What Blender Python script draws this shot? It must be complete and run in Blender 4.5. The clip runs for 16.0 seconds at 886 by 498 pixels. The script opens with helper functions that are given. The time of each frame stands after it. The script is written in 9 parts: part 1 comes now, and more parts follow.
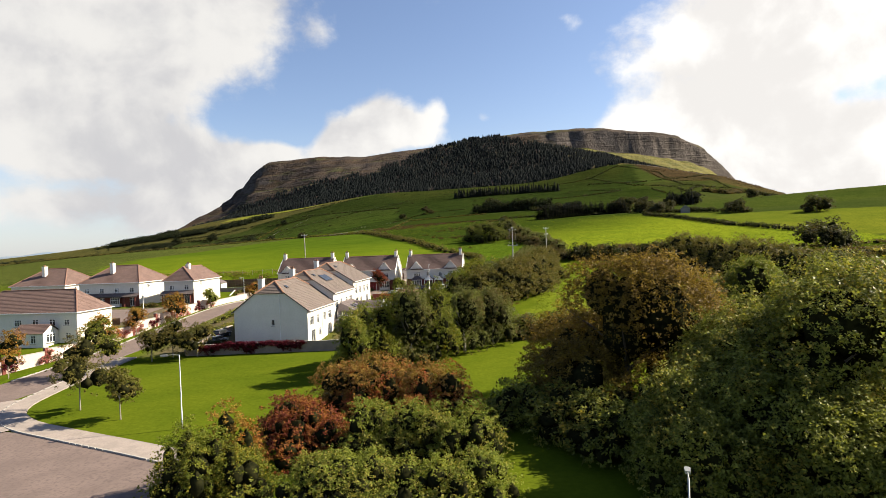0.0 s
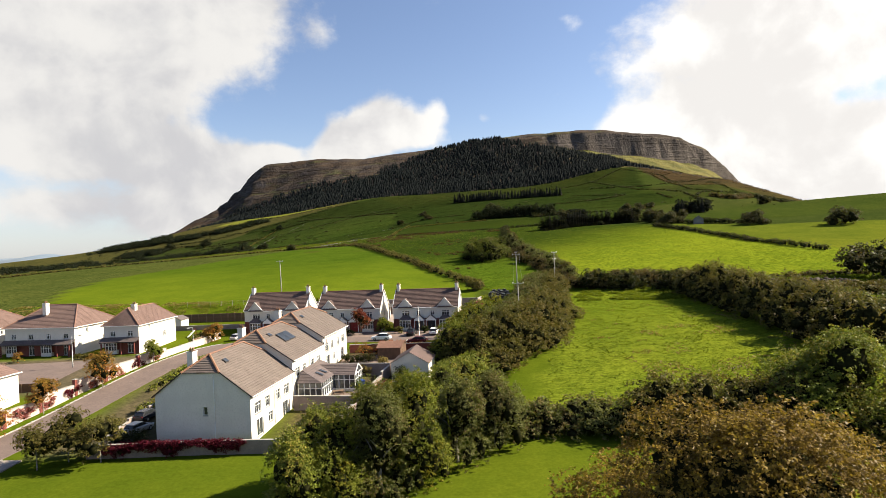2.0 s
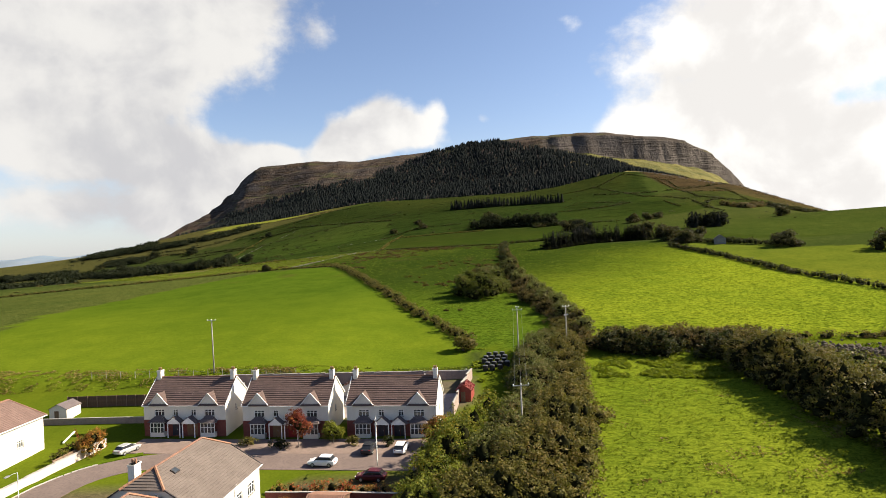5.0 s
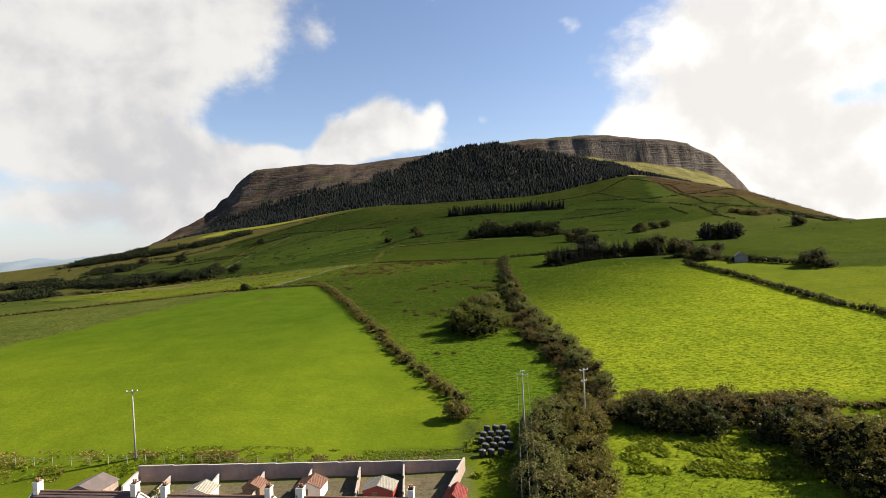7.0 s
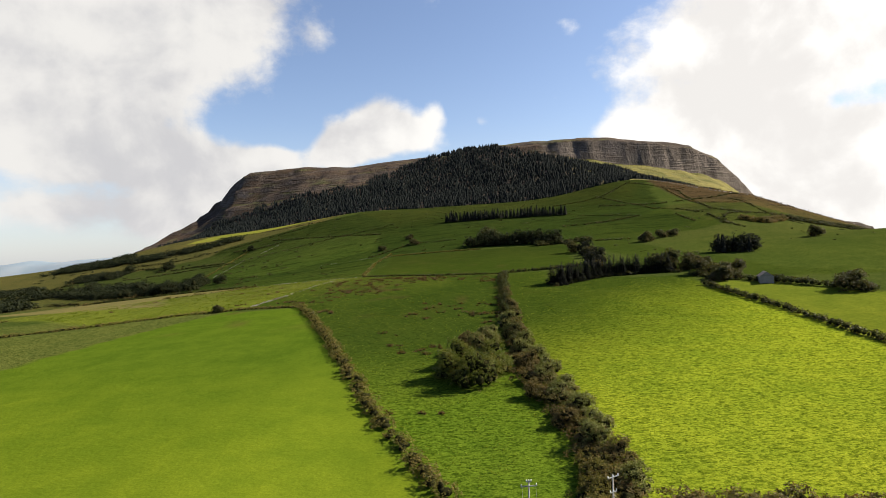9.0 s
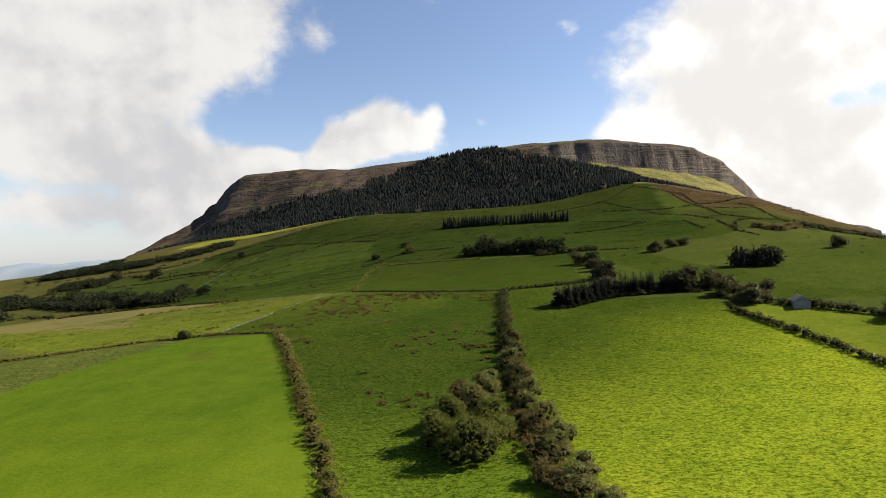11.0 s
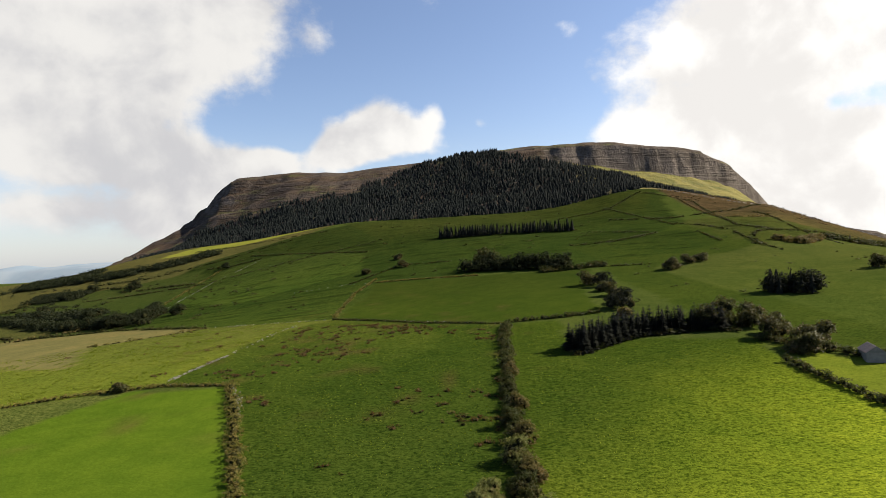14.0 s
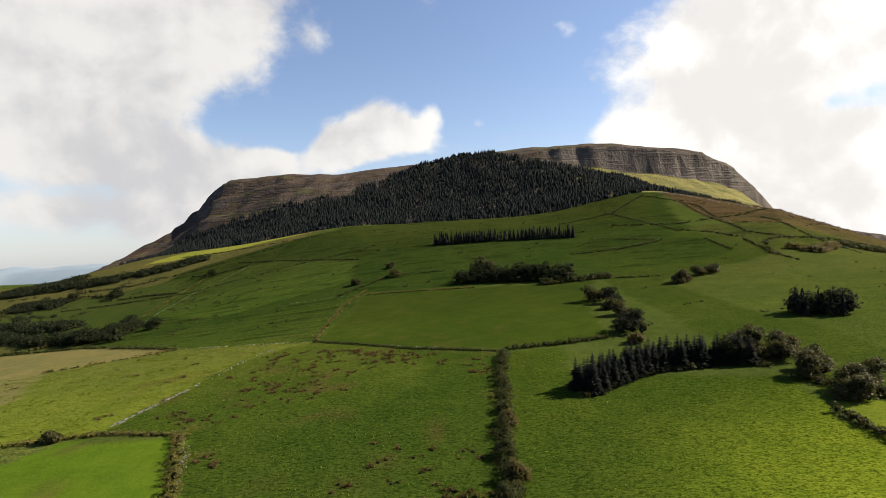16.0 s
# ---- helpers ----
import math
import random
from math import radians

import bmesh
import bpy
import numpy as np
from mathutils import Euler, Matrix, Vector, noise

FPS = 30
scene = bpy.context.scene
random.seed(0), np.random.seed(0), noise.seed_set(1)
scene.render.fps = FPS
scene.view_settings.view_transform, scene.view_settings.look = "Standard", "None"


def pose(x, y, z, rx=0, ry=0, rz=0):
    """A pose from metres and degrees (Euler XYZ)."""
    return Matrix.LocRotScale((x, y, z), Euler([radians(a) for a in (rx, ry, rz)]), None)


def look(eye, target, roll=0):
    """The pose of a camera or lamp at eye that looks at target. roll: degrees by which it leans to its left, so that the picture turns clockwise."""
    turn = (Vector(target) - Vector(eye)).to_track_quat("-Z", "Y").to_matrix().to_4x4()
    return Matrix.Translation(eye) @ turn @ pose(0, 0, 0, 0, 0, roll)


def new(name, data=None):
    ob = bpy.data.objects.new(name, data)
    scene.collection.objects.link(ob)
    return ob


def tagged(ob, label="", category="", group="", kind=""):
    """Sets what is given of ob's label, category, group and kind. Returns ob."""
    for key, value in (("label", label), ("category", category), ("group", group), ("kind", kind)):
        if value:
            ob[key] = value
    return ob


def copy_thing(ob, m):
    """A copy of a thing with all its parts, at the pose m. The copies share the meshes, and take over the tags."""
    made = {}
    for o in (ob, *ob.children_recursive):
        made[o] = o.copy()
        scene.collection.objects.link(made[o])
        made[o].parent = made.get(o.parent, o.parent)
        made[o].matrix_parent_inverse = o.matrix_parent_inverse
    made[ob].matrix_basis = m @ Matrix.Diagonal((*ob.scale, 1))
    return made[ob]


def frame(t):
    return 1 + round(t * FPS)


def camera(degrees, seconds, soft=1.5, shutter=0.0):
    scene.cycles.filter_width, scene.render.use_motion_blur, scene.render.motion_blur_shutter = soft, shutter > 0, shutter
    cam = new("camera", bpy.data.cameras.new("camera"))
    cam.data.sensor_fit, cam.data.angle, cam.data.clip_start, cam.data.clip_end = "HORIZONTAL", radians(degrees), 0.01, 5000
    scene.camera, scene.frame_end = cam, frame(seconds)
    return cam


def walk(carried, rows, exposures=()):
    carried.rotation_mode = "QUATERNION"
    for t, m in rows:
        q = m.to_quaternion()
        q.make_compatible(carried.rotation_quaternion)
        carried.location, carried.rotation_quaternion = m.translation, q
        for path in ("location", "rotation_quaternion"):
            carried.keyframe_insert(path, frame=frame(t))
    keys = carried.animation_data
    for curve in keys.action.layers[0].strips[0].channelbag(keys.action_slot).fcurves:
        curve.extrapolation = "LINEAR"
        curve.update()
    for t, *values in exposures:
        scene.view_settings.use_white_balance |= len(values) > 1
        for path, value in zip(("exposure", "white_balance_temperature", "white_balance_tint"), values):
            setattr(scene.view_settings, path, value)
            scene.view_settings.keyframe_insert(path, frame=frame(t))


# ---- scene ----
cam = camera(74.8, 16.0, soft=0.85)
METRES, EYE, TILT, LEAN, TURN = 233.0, 16.0, 2.2, 0.0, 0.0
ROWS = [
    (0.0, 0.0, 0.0, 0.0, -0.11, -2.72, 2.24),
    (0.5, 0.0014, 0.0238, 0.007, -0.09, -2.69, 2.22),
    (1.0, 0.0033, 0.0484, 0.0138, -0.06, -2.68, 2.25),
    (1.5, 0.0057, 0.0733, 0.0211, -0.06, -2.67, 2.29),
    (2.0, 0.0086, 0.0985, 0.0287, -0.08, -2.65, 2.29),
    (2.5, 0.0124, 0.1249, 0.0359, -0.09, -2.65, 2.28),
    (3.0, 0.0164, 0.1507, 0.0433, -0.11, -2.66, 2.27),
    (3.5, 0.02, 0.1773, 0.0502, -0.14, -2.64, 2.24),
    (4.0, 0.0232, 0.2054, 0.0572, -0.14, -2.63, 2.23),
    (6.5, 0.0382, 0.3534, 0.0967, -0.18, -2.53, 2.19),
    (7.0, 0.0414, 0.3845, 0.1042, -0.21, -2.49, 2.21),
    (7.5, 0.0449, 0.4159, 0.1118, -0.24, -2.46, 2.24),
    (8.0, 0.0484, 0.4481, 0.1187, -0.28, -2.41, 2.25),
    (8.5, 0.0521, 0.4792, 0.1259, -0.3, -2.38, 2.27),
    (9.0, 0.0559, 0.5106, 0.1331, -0.32, -2.36, 2.25),
    (11.5, 0.0732, 0.675, 0.1678, -0.34, -2.25, 2.22),
    (12.0, 0.0758, 0.7071, 0.175, -0.36, -2.23, 2.21),
    (12.5, 0.0784, 0.7386, 0.1828, -0.37, -2.22, 2.2),
    (13.0, 0.0809, 0.7702, 0.1904, -0.38, -2.19, 2.22),
    (13.5, 0.084, 0.802, 0.1979, -0.41, -2.18, 2.22),
    (14.0, 0.0873, 0.8341, 0.2053, -0.44, -2.18, 2.23),
    (14.5, 0.0911, 0.866, 0.213, -0.46, -2.18, 2.22),
    (15.0, 0.0958, 0.8991, 0.2202, -0.49, -2.18, 2.23),
    (15.5, 0.1007, 0.9326, 0.2271, -0.55, -2.18, 2.23),
    (16.0, 0.1055, 0.9659, 0.234, -0.59, -2.18, 2.23),
]
walk(cam, [(t, pose(0, 0, EYE, TILT, LEAN, TURN) @ pose(METRES * x, METRES * y, METRES * z, 90 + pitch, roll, yaw)) for t, x, y, z, yaw, pitch, roll in ROWS],
     exposures=[(0.0, 1.56), (16.0, 1.54)])

# ---- world and sun ----
SUN_EL, SUN_AZ = 36.0, 80.0          # degrees; azimuth clockwise from +y
sun_dir = Vector((math.sin(radians(SUN_AZ)) * math.cos(radians(SUN_EL)), math.cos(radians(SUN_AZ)) * math.cos(radians(SUN_EL)), math.sin(radians(SUN_EL))))
sun = new("sun", bpy.data.lights.new("sun", "SUN"))
sun.data.energy, sun.data.angle, sun.data.color = 5.0, radians(0.55), (1.0, 0.88, 0.68)
sun.matrix_world = look(sun_dir * 900, (0, 0, 0))


class Nodes:
    """Short hand for building node trees."""

    def __init__(self, tree):
        self.tree = tree

    def add(self, kind):
        return self.tree.nodes.new(kind)

    def put(self, socket, value):
        if hasattr(value, "is_output"):
            self.tree.links.new(value, socket)
        else:
            socket.default_value = value

    def math(self, op, a, b=0.0, c=0.0, clamp=False):
        n = self.add("ShaderNodeMath")
        n.operation, n.use_clamp = op, clamp
        for i, v in enumerate((a, b, c)):
            self.put(n.inputs[i], v)
        return n.outputs[0]

    def mix(self, f, a, b, blend="MIX"):
        n = self.add("ShaderNodeMix")
        n.data_type, n.blend_type = "RGBA", blend
        self.put(n.inputs[0], f)
        for i, v in ((6, a), (7, b)):
            self.put(n.inputs[i], v if hasattr(v, "is_output") else (*v, 1.0)[:4])
        return n.outputs[2]

    def layer(self, name):
        n = self.add("ShaderNodeVertexColor")
        n.layer_name = name
        return n

    def noise(self, vector, scale, detail=4.0, rough=0.55, distortion=0.0):
        n = self.add("ShaderNodeTexNoise")
        self.put(n.inputs["Vector"], vector)
        for key, v in (("Scale", scale), ("Detail", detail), ("Roughness", rough), ("Distortion", distortion)):
            n.inputs[key].default_value = v
        return n.outputs["Fac"]

    def ramp(self, f, lo, hi, a=0.0, b=1.0):
        n = self.add("ShaderNodeMapRange")
        n.interpolation_type = "SMOOTHSTEP"
        for i, v in enumerate((f, lo, hi, a, b)):
            self.put(n.inputs[i], v)
        return n.outputs[0]

    def mapped(self, vector, scale=(1, 1, 1), place=(0, 0, 0)):
        n = self.add("ShaderNodeMapping")
        self.put(n.inputs[0], vector)
        n.inputs["Scale"].default_value, n.inputs["Location"].default_value = scale, place
        return n.outputs[0]


world = bpy.data.worlds.new("world")
scene.world = world
world.use_nodes = True
world.node_tree.nodes.clear()
W = Nodes(world.node_tree)
sky = W.add("ShaderNodeTexSky")
sky.sky_type, sky.sun_disc = "NISHITA", False
sky.sun_elevation, sky.sun_rotation = radians(SUN_EL), radians(SUN_AZ)
sky.air_density, sky.dust_density, sky.ozone_density, sky.altitude = 1.0, 0.6, 1.4, 60
way = W.add("ShaderNodeTexCoord").outputs["Generated"]
sep = W.add("ShaderNodeSeparateXYZ")
W.put(sep.inputs[0], way)
wx, wy, wz = sep.outputs
# a flat cloud layer seen in perspective: the sheet's coordinates are way / height
up = W.math("ADD", W.math("MAXIMUM", wz, 0.0), 0.16)
flat = W.add("ShaderNodeCombineXYZ")
W.put(flat.inputs[0], W.math("DIVIDE", wx, up))
W.put(flat.inputs[1], W.math("DIVIDE", wy, up))
# the heaped clouds ahead stand upright: gnomonic coordinates about the +y axis
deep = W.math("MAXIMUM", wy, 0.05)
gu, gv = W.math("DIVIDE", wx, deep), W.math("DIVIDE", wz, deep)
CLOUDS = (  # u, v, half width, half height, weight
    (-0.706, 0.393, 0.322, 0.137, 1), (-0.619, 0.263, 0.146, 0.078, 1), (-0.433, 0.412, 0.166, 0.083, 0.9), (-0.540, 0.177, 0.107, 0.049, 0.8),
    (-0.706, 0.169, 0.117, 0.073, 0.75), (-0.404, 0.137, 0.078, 0.050, 1.0), (-0.667, 0.075, 0.146, 0.039, 0.6), (-0.443, 0.071, 0.080, 0.034, 0.9),
    (-0.204, 0.378, 0.031, 0.020, 0.32), (-0.092, 0.221, 0.037, 0.041, 0.95), (-0.136, 0.195, 0.054, 0.031, 0.85), (-0.048, 0.194, 0.049, 0.029, 0.85), (-0.002, 0.229, 0.021, 0.024, 0.5), (-0.170, 0.182, 0.060, 0.024, 0.42),
    (-0.155, 0.155, 0.080, 0.022, 0.5), (-0.065, 0.165, 0.060, 0.020, 0.45), (-0.255, 0.150, 0.050, 0.020, 0.35), (0.084, 0.211, 0.014, 0.018, 0.42), (-0.277, 0.170, 0.045, 0.015, 0.25), (0.240, 0.388, 0.020, 0.018, 0.3), (0.533, 0.355, 0.176, 0.107, 1),
    (0.738, 0.288, 0.195, 0.185, 1), (0.435, 0.188, 0.127, 0.054, 0.9), (0.328, 0.199, 0.044, 0.025, 0.6), (0.601, 0.098, 0.215, 0.059, 0.9),
    (0.757, 0.073, 0.146, 0.078, 0.8), (0.70, 0.235, 0.030, 0.022, -0.5), (0.76, 0.240, 0.05, 0.03, -0.6),
    (-0.560, 0.220, 0.060, 0.040, 0.5), (-0.345, 0.150, 0.050, 0.030, 0.7), (-0.74, 0.150, 0.07, 0.026, -0.35), (-0.60, 0.112, 0.09, 0.018, -0.25), (-0.250, 0.185, 0.035, 0.03, -0.35),
)
stir = W.add("ShaderNodeTexNoise")
W.put(stir.inputs["Vector"], way)
stir.inputs["Scale"].default_value, stir.inputs["Detail"].default_value = 4.5, 4.0
stirred = W.add("ShaderNodeSeparateXYZ")
W.put(stirred.inputs[0], stir.outputs["Color"])
su = W.math("ADD", gu, W.math("MULTIPLY", W.math("SUBTRACT", stirred.outputs[0], 0.5), 0.12))
sv = W.math("ADD", gv, W.math("MULTIPLY", W.math("SUBTRACT", stirred.outputs[1], 0.5), 0.09))
total = 0.0
for cu, cv, au, av, weight in CLOUDS:
    du = W.math("DIVIDE", W.math("SUBTRACT", su, cu), au)
    dv = W.math("DIVIDE", W.math("SUBTRACT", sv, cv), av)
    d = W.math("ADD", W.math("MULTIPLY", du, du), W.math("MULTIPLY", dv, dv))
    total = W.math("ADD", total, W.math("MULTIPLY", W.math("EXPONENT", W.math("MULTIPLY", d, -0.8)), weight))
ahead = W.ramp(wy, 0.1, 0.35)
billow = W.noise(way, 7.0, 6.0, 0.55, 0.2)
wisp = W.noise(W.mapped(way, (1, 1, 1.6)), 20.0, 6.0, 0.62)
lumps = W.math("ADD", W.math("MULTIPLY", billow, 0.7), W.math("MULTIPLY", wisp, 0.3))
mask_ahead = W.ramp(W.math("ADD", total, W.math("MULTIPLY", W.math("SUBTRACT", lumps, 0.5), 1.9)), 0.24, 0.74)
mask_round = W.ramp(W.noise(flat.outputs[0], 0.7, 6.0, 0.55), 0.64, 0.78)
round_share = W.math("SUBTRACT", 1.0, ahead)
cloud = W.math("ADD", W.math("MULTIPLY", mask_ahead, ahead), W.math("MULTIPLY", mask_round, round_share))
# the sun stands off to the right, so the clouds there are brighter; thick bases are greyer
toward = W.math("MULTIPLY", W.ramp(gu, -0.45, 0.5), ahead)
# puffs: bright where the cloud thins toward the sun, up and to the right
shifted = W.noise(W.mapped(way, (1, 1, 1), (0.018, 0.0, 0.030)), 7.0, 6.0, 0.55, 0.2)
relief = W.math("SUBTRACT", billow, shifted)
core_u = W.math("DIVIDE", W.math("SUBTRACT", su, 0.47), 0.15)
core_v = W.math("DIVIDE", W.math("SUBTRACT", sv, 0.255), 0.085)
heavy = W.math("EXPONENT", W.math("MULTIPLY", W.math("ADD", W.math("MULTIPLY", core_u, core_u), W.math("MULTIPLY", core_v, core_v)), -1.0))
broad_tone = W.noise(W.mapped(way, (1, 1, 1.1), (0.4, 0, 0.07)), 3.2, 3.0, 0.5)
thick = W.ramp(W.math("SUBTRACT", W.math("ADD", W.math("MULTIPLY", relief, 0.8), broad_tone), W.math("MULTIPLY", heavy, 0.22)), 0.32, 0.64)
grey = W.mix(toward, (0.66, 0.655, 0.67), (0.92, 0.89, 0.86))
white = W.mix(toward, (0.90, 0.88, 0.85), (1.25, 1.22, 1.17))
body = W.mix(thick, grey, white)
body = W.mix(round_share, body, (0.55, 0.56, 0.60))
blue = W.mix(1.0, sky.outputs[0], (0.168, 0.160, 0.168), "MULTIPLY")
low = W.ramp(wz, 0.0, 0.22, 0.55, 0.0)
blue = W.mix(low, blue, (0.62, 0.70, 0.80))
shown = W.mix(cloud, blue, body)
bg = W.add("ShaderNodeBackground")
W.put(bg.inputs[0], shown)
bg.inputs[1].default_value = 0.335
W.put(W.add("ShaderNodeOutputWorld").inputs[0], bg.outputs[0])

# ---- materials ----


def surface(name, colors, scale=1.0, rough=0.85, bump=0.0, bump_scale=None, fine=None, metal=0.0, spec=0.35, vary=0.0, stretch=(1, 1, 1)):
    """A procedural surface: two colours mixed by broad noise, a third by fine grain, with relief. vary: spread of brightness from piece to piece."""
    m = bpy.data.materials.new(name)
    m.use_nodes = True
    n = Nodes(m.node_tree)
    out = m.node_tree.nodes["Principled BSDF"]
    where = n.mapped(n.add("ShaderNodeTexCoord").outputs["Object"], stretch)
    broad = n.ramp(n.noise(where, scale, 4.0), 0.33, 0.67)
    grain = n.noise(where, scale * 9.0, 3.0)
    col = n.mix(broad, colors[0], colors[1])
    if len(colors) > 2:
        col = n.mix(n.ramp(grain, 0.45, 0.75), col, colors[2])
    if vary:
        r = n.add("ShaderNodeObjectInfo").outputs["Random"]
        isl = n.add("ShaderNodeNewGeometry").outputs["Random Per Island"]
        f = n.math("ADD", n.math("MULTIPLY", r, 0.4), n.math("MULTIPLY", isl, 0.6))
        col = n.mix(1.0, col, n.mix(f, (1 - vary,) * 3, (1 + vary,) * 3), "MULTIPLY")
    n.put(out.inputs["Base Color"], col)
    n.put(out.inputs["Roughness"], n.math("ADD", rough - 0.08, n.math("MULTIPLY", grain, 0.16), clamp=True))
    out.inputs["Metallic"].default_value = metal
    out.inputs["Specular IOR Level"].default_value = spec
    if bump:
        b = n.add("ShaderNodeBump")
        b.inputs["Strength"].default_value = 1.0
        b.inputs["Distance"].default_value = bump
        n.put(b.inputs["Height"], n.noise(where, bump_scale or scale * 6, 4.0))
        n.put(out.inputs["Normal"], b.outputs[0])
    return m


def leafy(name, dark, light, autumn=None, share=0.3, gloss=0.45):
    """Foliage: every leaf clump has a tone of its own, with some light let through."""
    m = bpy.data.materials.new(name)
    m.use_nodes = True
    n = Nodes(m.node_tree)
    out = m.node_tree.nodes["Principled BSDF"]
    isl = n.add("ShaderNodeNewGeometry").outputs["Random Per Island"]
    where = n.add("ShaderNodeTexCoord").outputs["Object"]
    col = n.mix(n.math("ADD", n.math("MULTIPLY", isl, 0.55), n.ramp(n.noise(where, 1.1, 3.0), 0.35, 0.65, 0.0, 0.45)), dark, light)
    patch = n.noise(where, 0.35, 3.0)
    col = n.mix(n.ramp(patch, 0.35, 0.65, 0.0, 0.45), col, dark)
    if autumn:
        f = n.math("ADD", n.math("MULTIPLY", n.noise(where, 0.28, 2.0), 0.7), n.math("MULTIPLY", isl, 0.3))
        col = n.mix(n.ramp(f, 0.62 - share * 0.45, 0.72 - share * 0.3), col, autumn)
    n.put(out.inputs["Base Color"], col)
    out.inputs["Roughness"].default_value = gloss
    out.inputs["Specular IOR Level"].default_value = 0.06
    glow = n.add("ShaderNodeBsdfTranslucent")
    n.put(glow.inputs[0], n.mix(1.0, col, (1.1, 1.15, 0.6), "MULTIPLY"))
    both = n.add("ShaderNodeMixShader")
    both.inputs[0].default_value = 0.36
    n.put(both.inputs[1], out.outputs[0])
    n.put(both.inputs[2], glow.outputs[0])
    n.put(m.node_tree.nodes["Material Output"].inputs[0], both.outputs[0])
    return m


def turf():
    """Grass of the land: the parcel colour in the mesh, cloud shade included, broken by tussocks with painted shadow
    streaks, terraced sheep tracks and rushy patches, with relief.
    """
    m = bpy.data.materials.new("turf")
    m.use_nodes = True
    n = Nodes(m.node_tree)
    out = m.node_tree.nodes["Principled BSDF"]
    where = n.add("ShaderNodeTexCoord").outputs["Object"]
    parcel = n.layer("parcel")
    rough_share = n.layer("tufts").outputs[0]
    broad = n.noise(where, 0.018, 5.0, 0.6)
    mid = n.noise(where, 0.11, 5.0, 0.65)
    fine = n.noise(where, 2.4, 4.0, 0.7)
    # tussocks and their shadow streaks, stretched along x as shadows fall, small on the pastures
    tuft = n.noise(n.mapped(where, (0.55, 1.0, 0.0)), 0.85, 4.0, 0.62, 0.6)
    small = n.noise(n.mapped(where, (0.58, 1.0, 0.0)), 1.6, 3.0, 0.6, 0.5)
    # narrow tracks and rush lines that follow the contour of the hill
    track = n.noise(n.mapped(where, (0.020, 0.10, 0.0), (3.0, 0.0, 0.0)), 1.0, 6.0, 0.66, 0.5)
    col = n.mix(1.0, parcel.outputs[0], n.mix(n.ramp(broad, 0.3, 0.7), (0.84, 0.90, 0.88), (1.08, 1.06, 1.02)), "MULTIPLY")
    col = n.mix(1.0, col, n.mix(n.ramp(mid, 0.3, 0.7), (0.86, 0.90, 0.86), (1.12, 1.08, 1.04)), "MULTIPLY")
    col = n.mix(n.math("ADD", 0.30, n.math("MULTIPLY", rough_share, 0.70)), col, n.mix(n.ramp(fine, 0.3, 0.7), (0.66, 0.69, 0.64), (1.38, 1.34, 1.30)), "MULTIPLY")
    # tussock shadows painted as dark streaks in the grass colour
    spots = n.math("MULTIPLY", n.ramp(tuft, 0.50, 0.62), rough_share)
    col = n.mix(n.math("MULTIPLY", spots, 0.70), col, n.mix(1.0, col, (0.40, 0.46, 0.42), "MULTIPLY"))
    col = n.mix(n.math("MULTIPLY", n.math("MULTIPLY", n.ramp(small, 0.50, 0.60), rough_share), 0.85), col, n.mix(1.0, col, (0.34, 0.42, 0.38), "MULTIPLY"))
    col = n.mix(n.math("MULTIPLY", n.math("MULTIPLY", n.ramp(tuft, 0.44, 0.32), rough_share), 0.45), col, n.mix(1.0, col, (1.35, 1.25, 1.15), "MULTIPLY"))
    lines = n.math("MULTIPLY", n.ramp(track, 0.52, 0.62), n.ramp(rough_share, 0.93, 1.0))
    col = n.mix(n.math("MULTIPLY", lines, 0.75), col, n.mix(1.0, col, (0.46, 0.46, 0.50), "MULTIPLY"))
    n.put(out.inputs["Base Color"], col)
    out.inputs["Roughness"].default_value = 1.0
    out.inputs["Specular IOR Level"].default_value = 0.0
    b = n.add("ShaderNodeBump")
    b.inputs["Distance"].default_value = 0.55
    n.put(b.inputs["Strength"], n.math("ADD", 0.10, n.math("MULTIPLY", rough_share, 0.7)))
    n.put(b.inputs["Height"], n.math("ADD", n.math("ADD", n.math("MULTIPLY", tuft, -0.7), n.math("MULTIPLY", small, -0.3)), n.math("ADD", n.math("MULTIPLY", mid, 1.4), n.math("MULTIPLY", fine, 0.2))))
    n.put(out.inputs["Normal"], b.outputs[0])
    return m


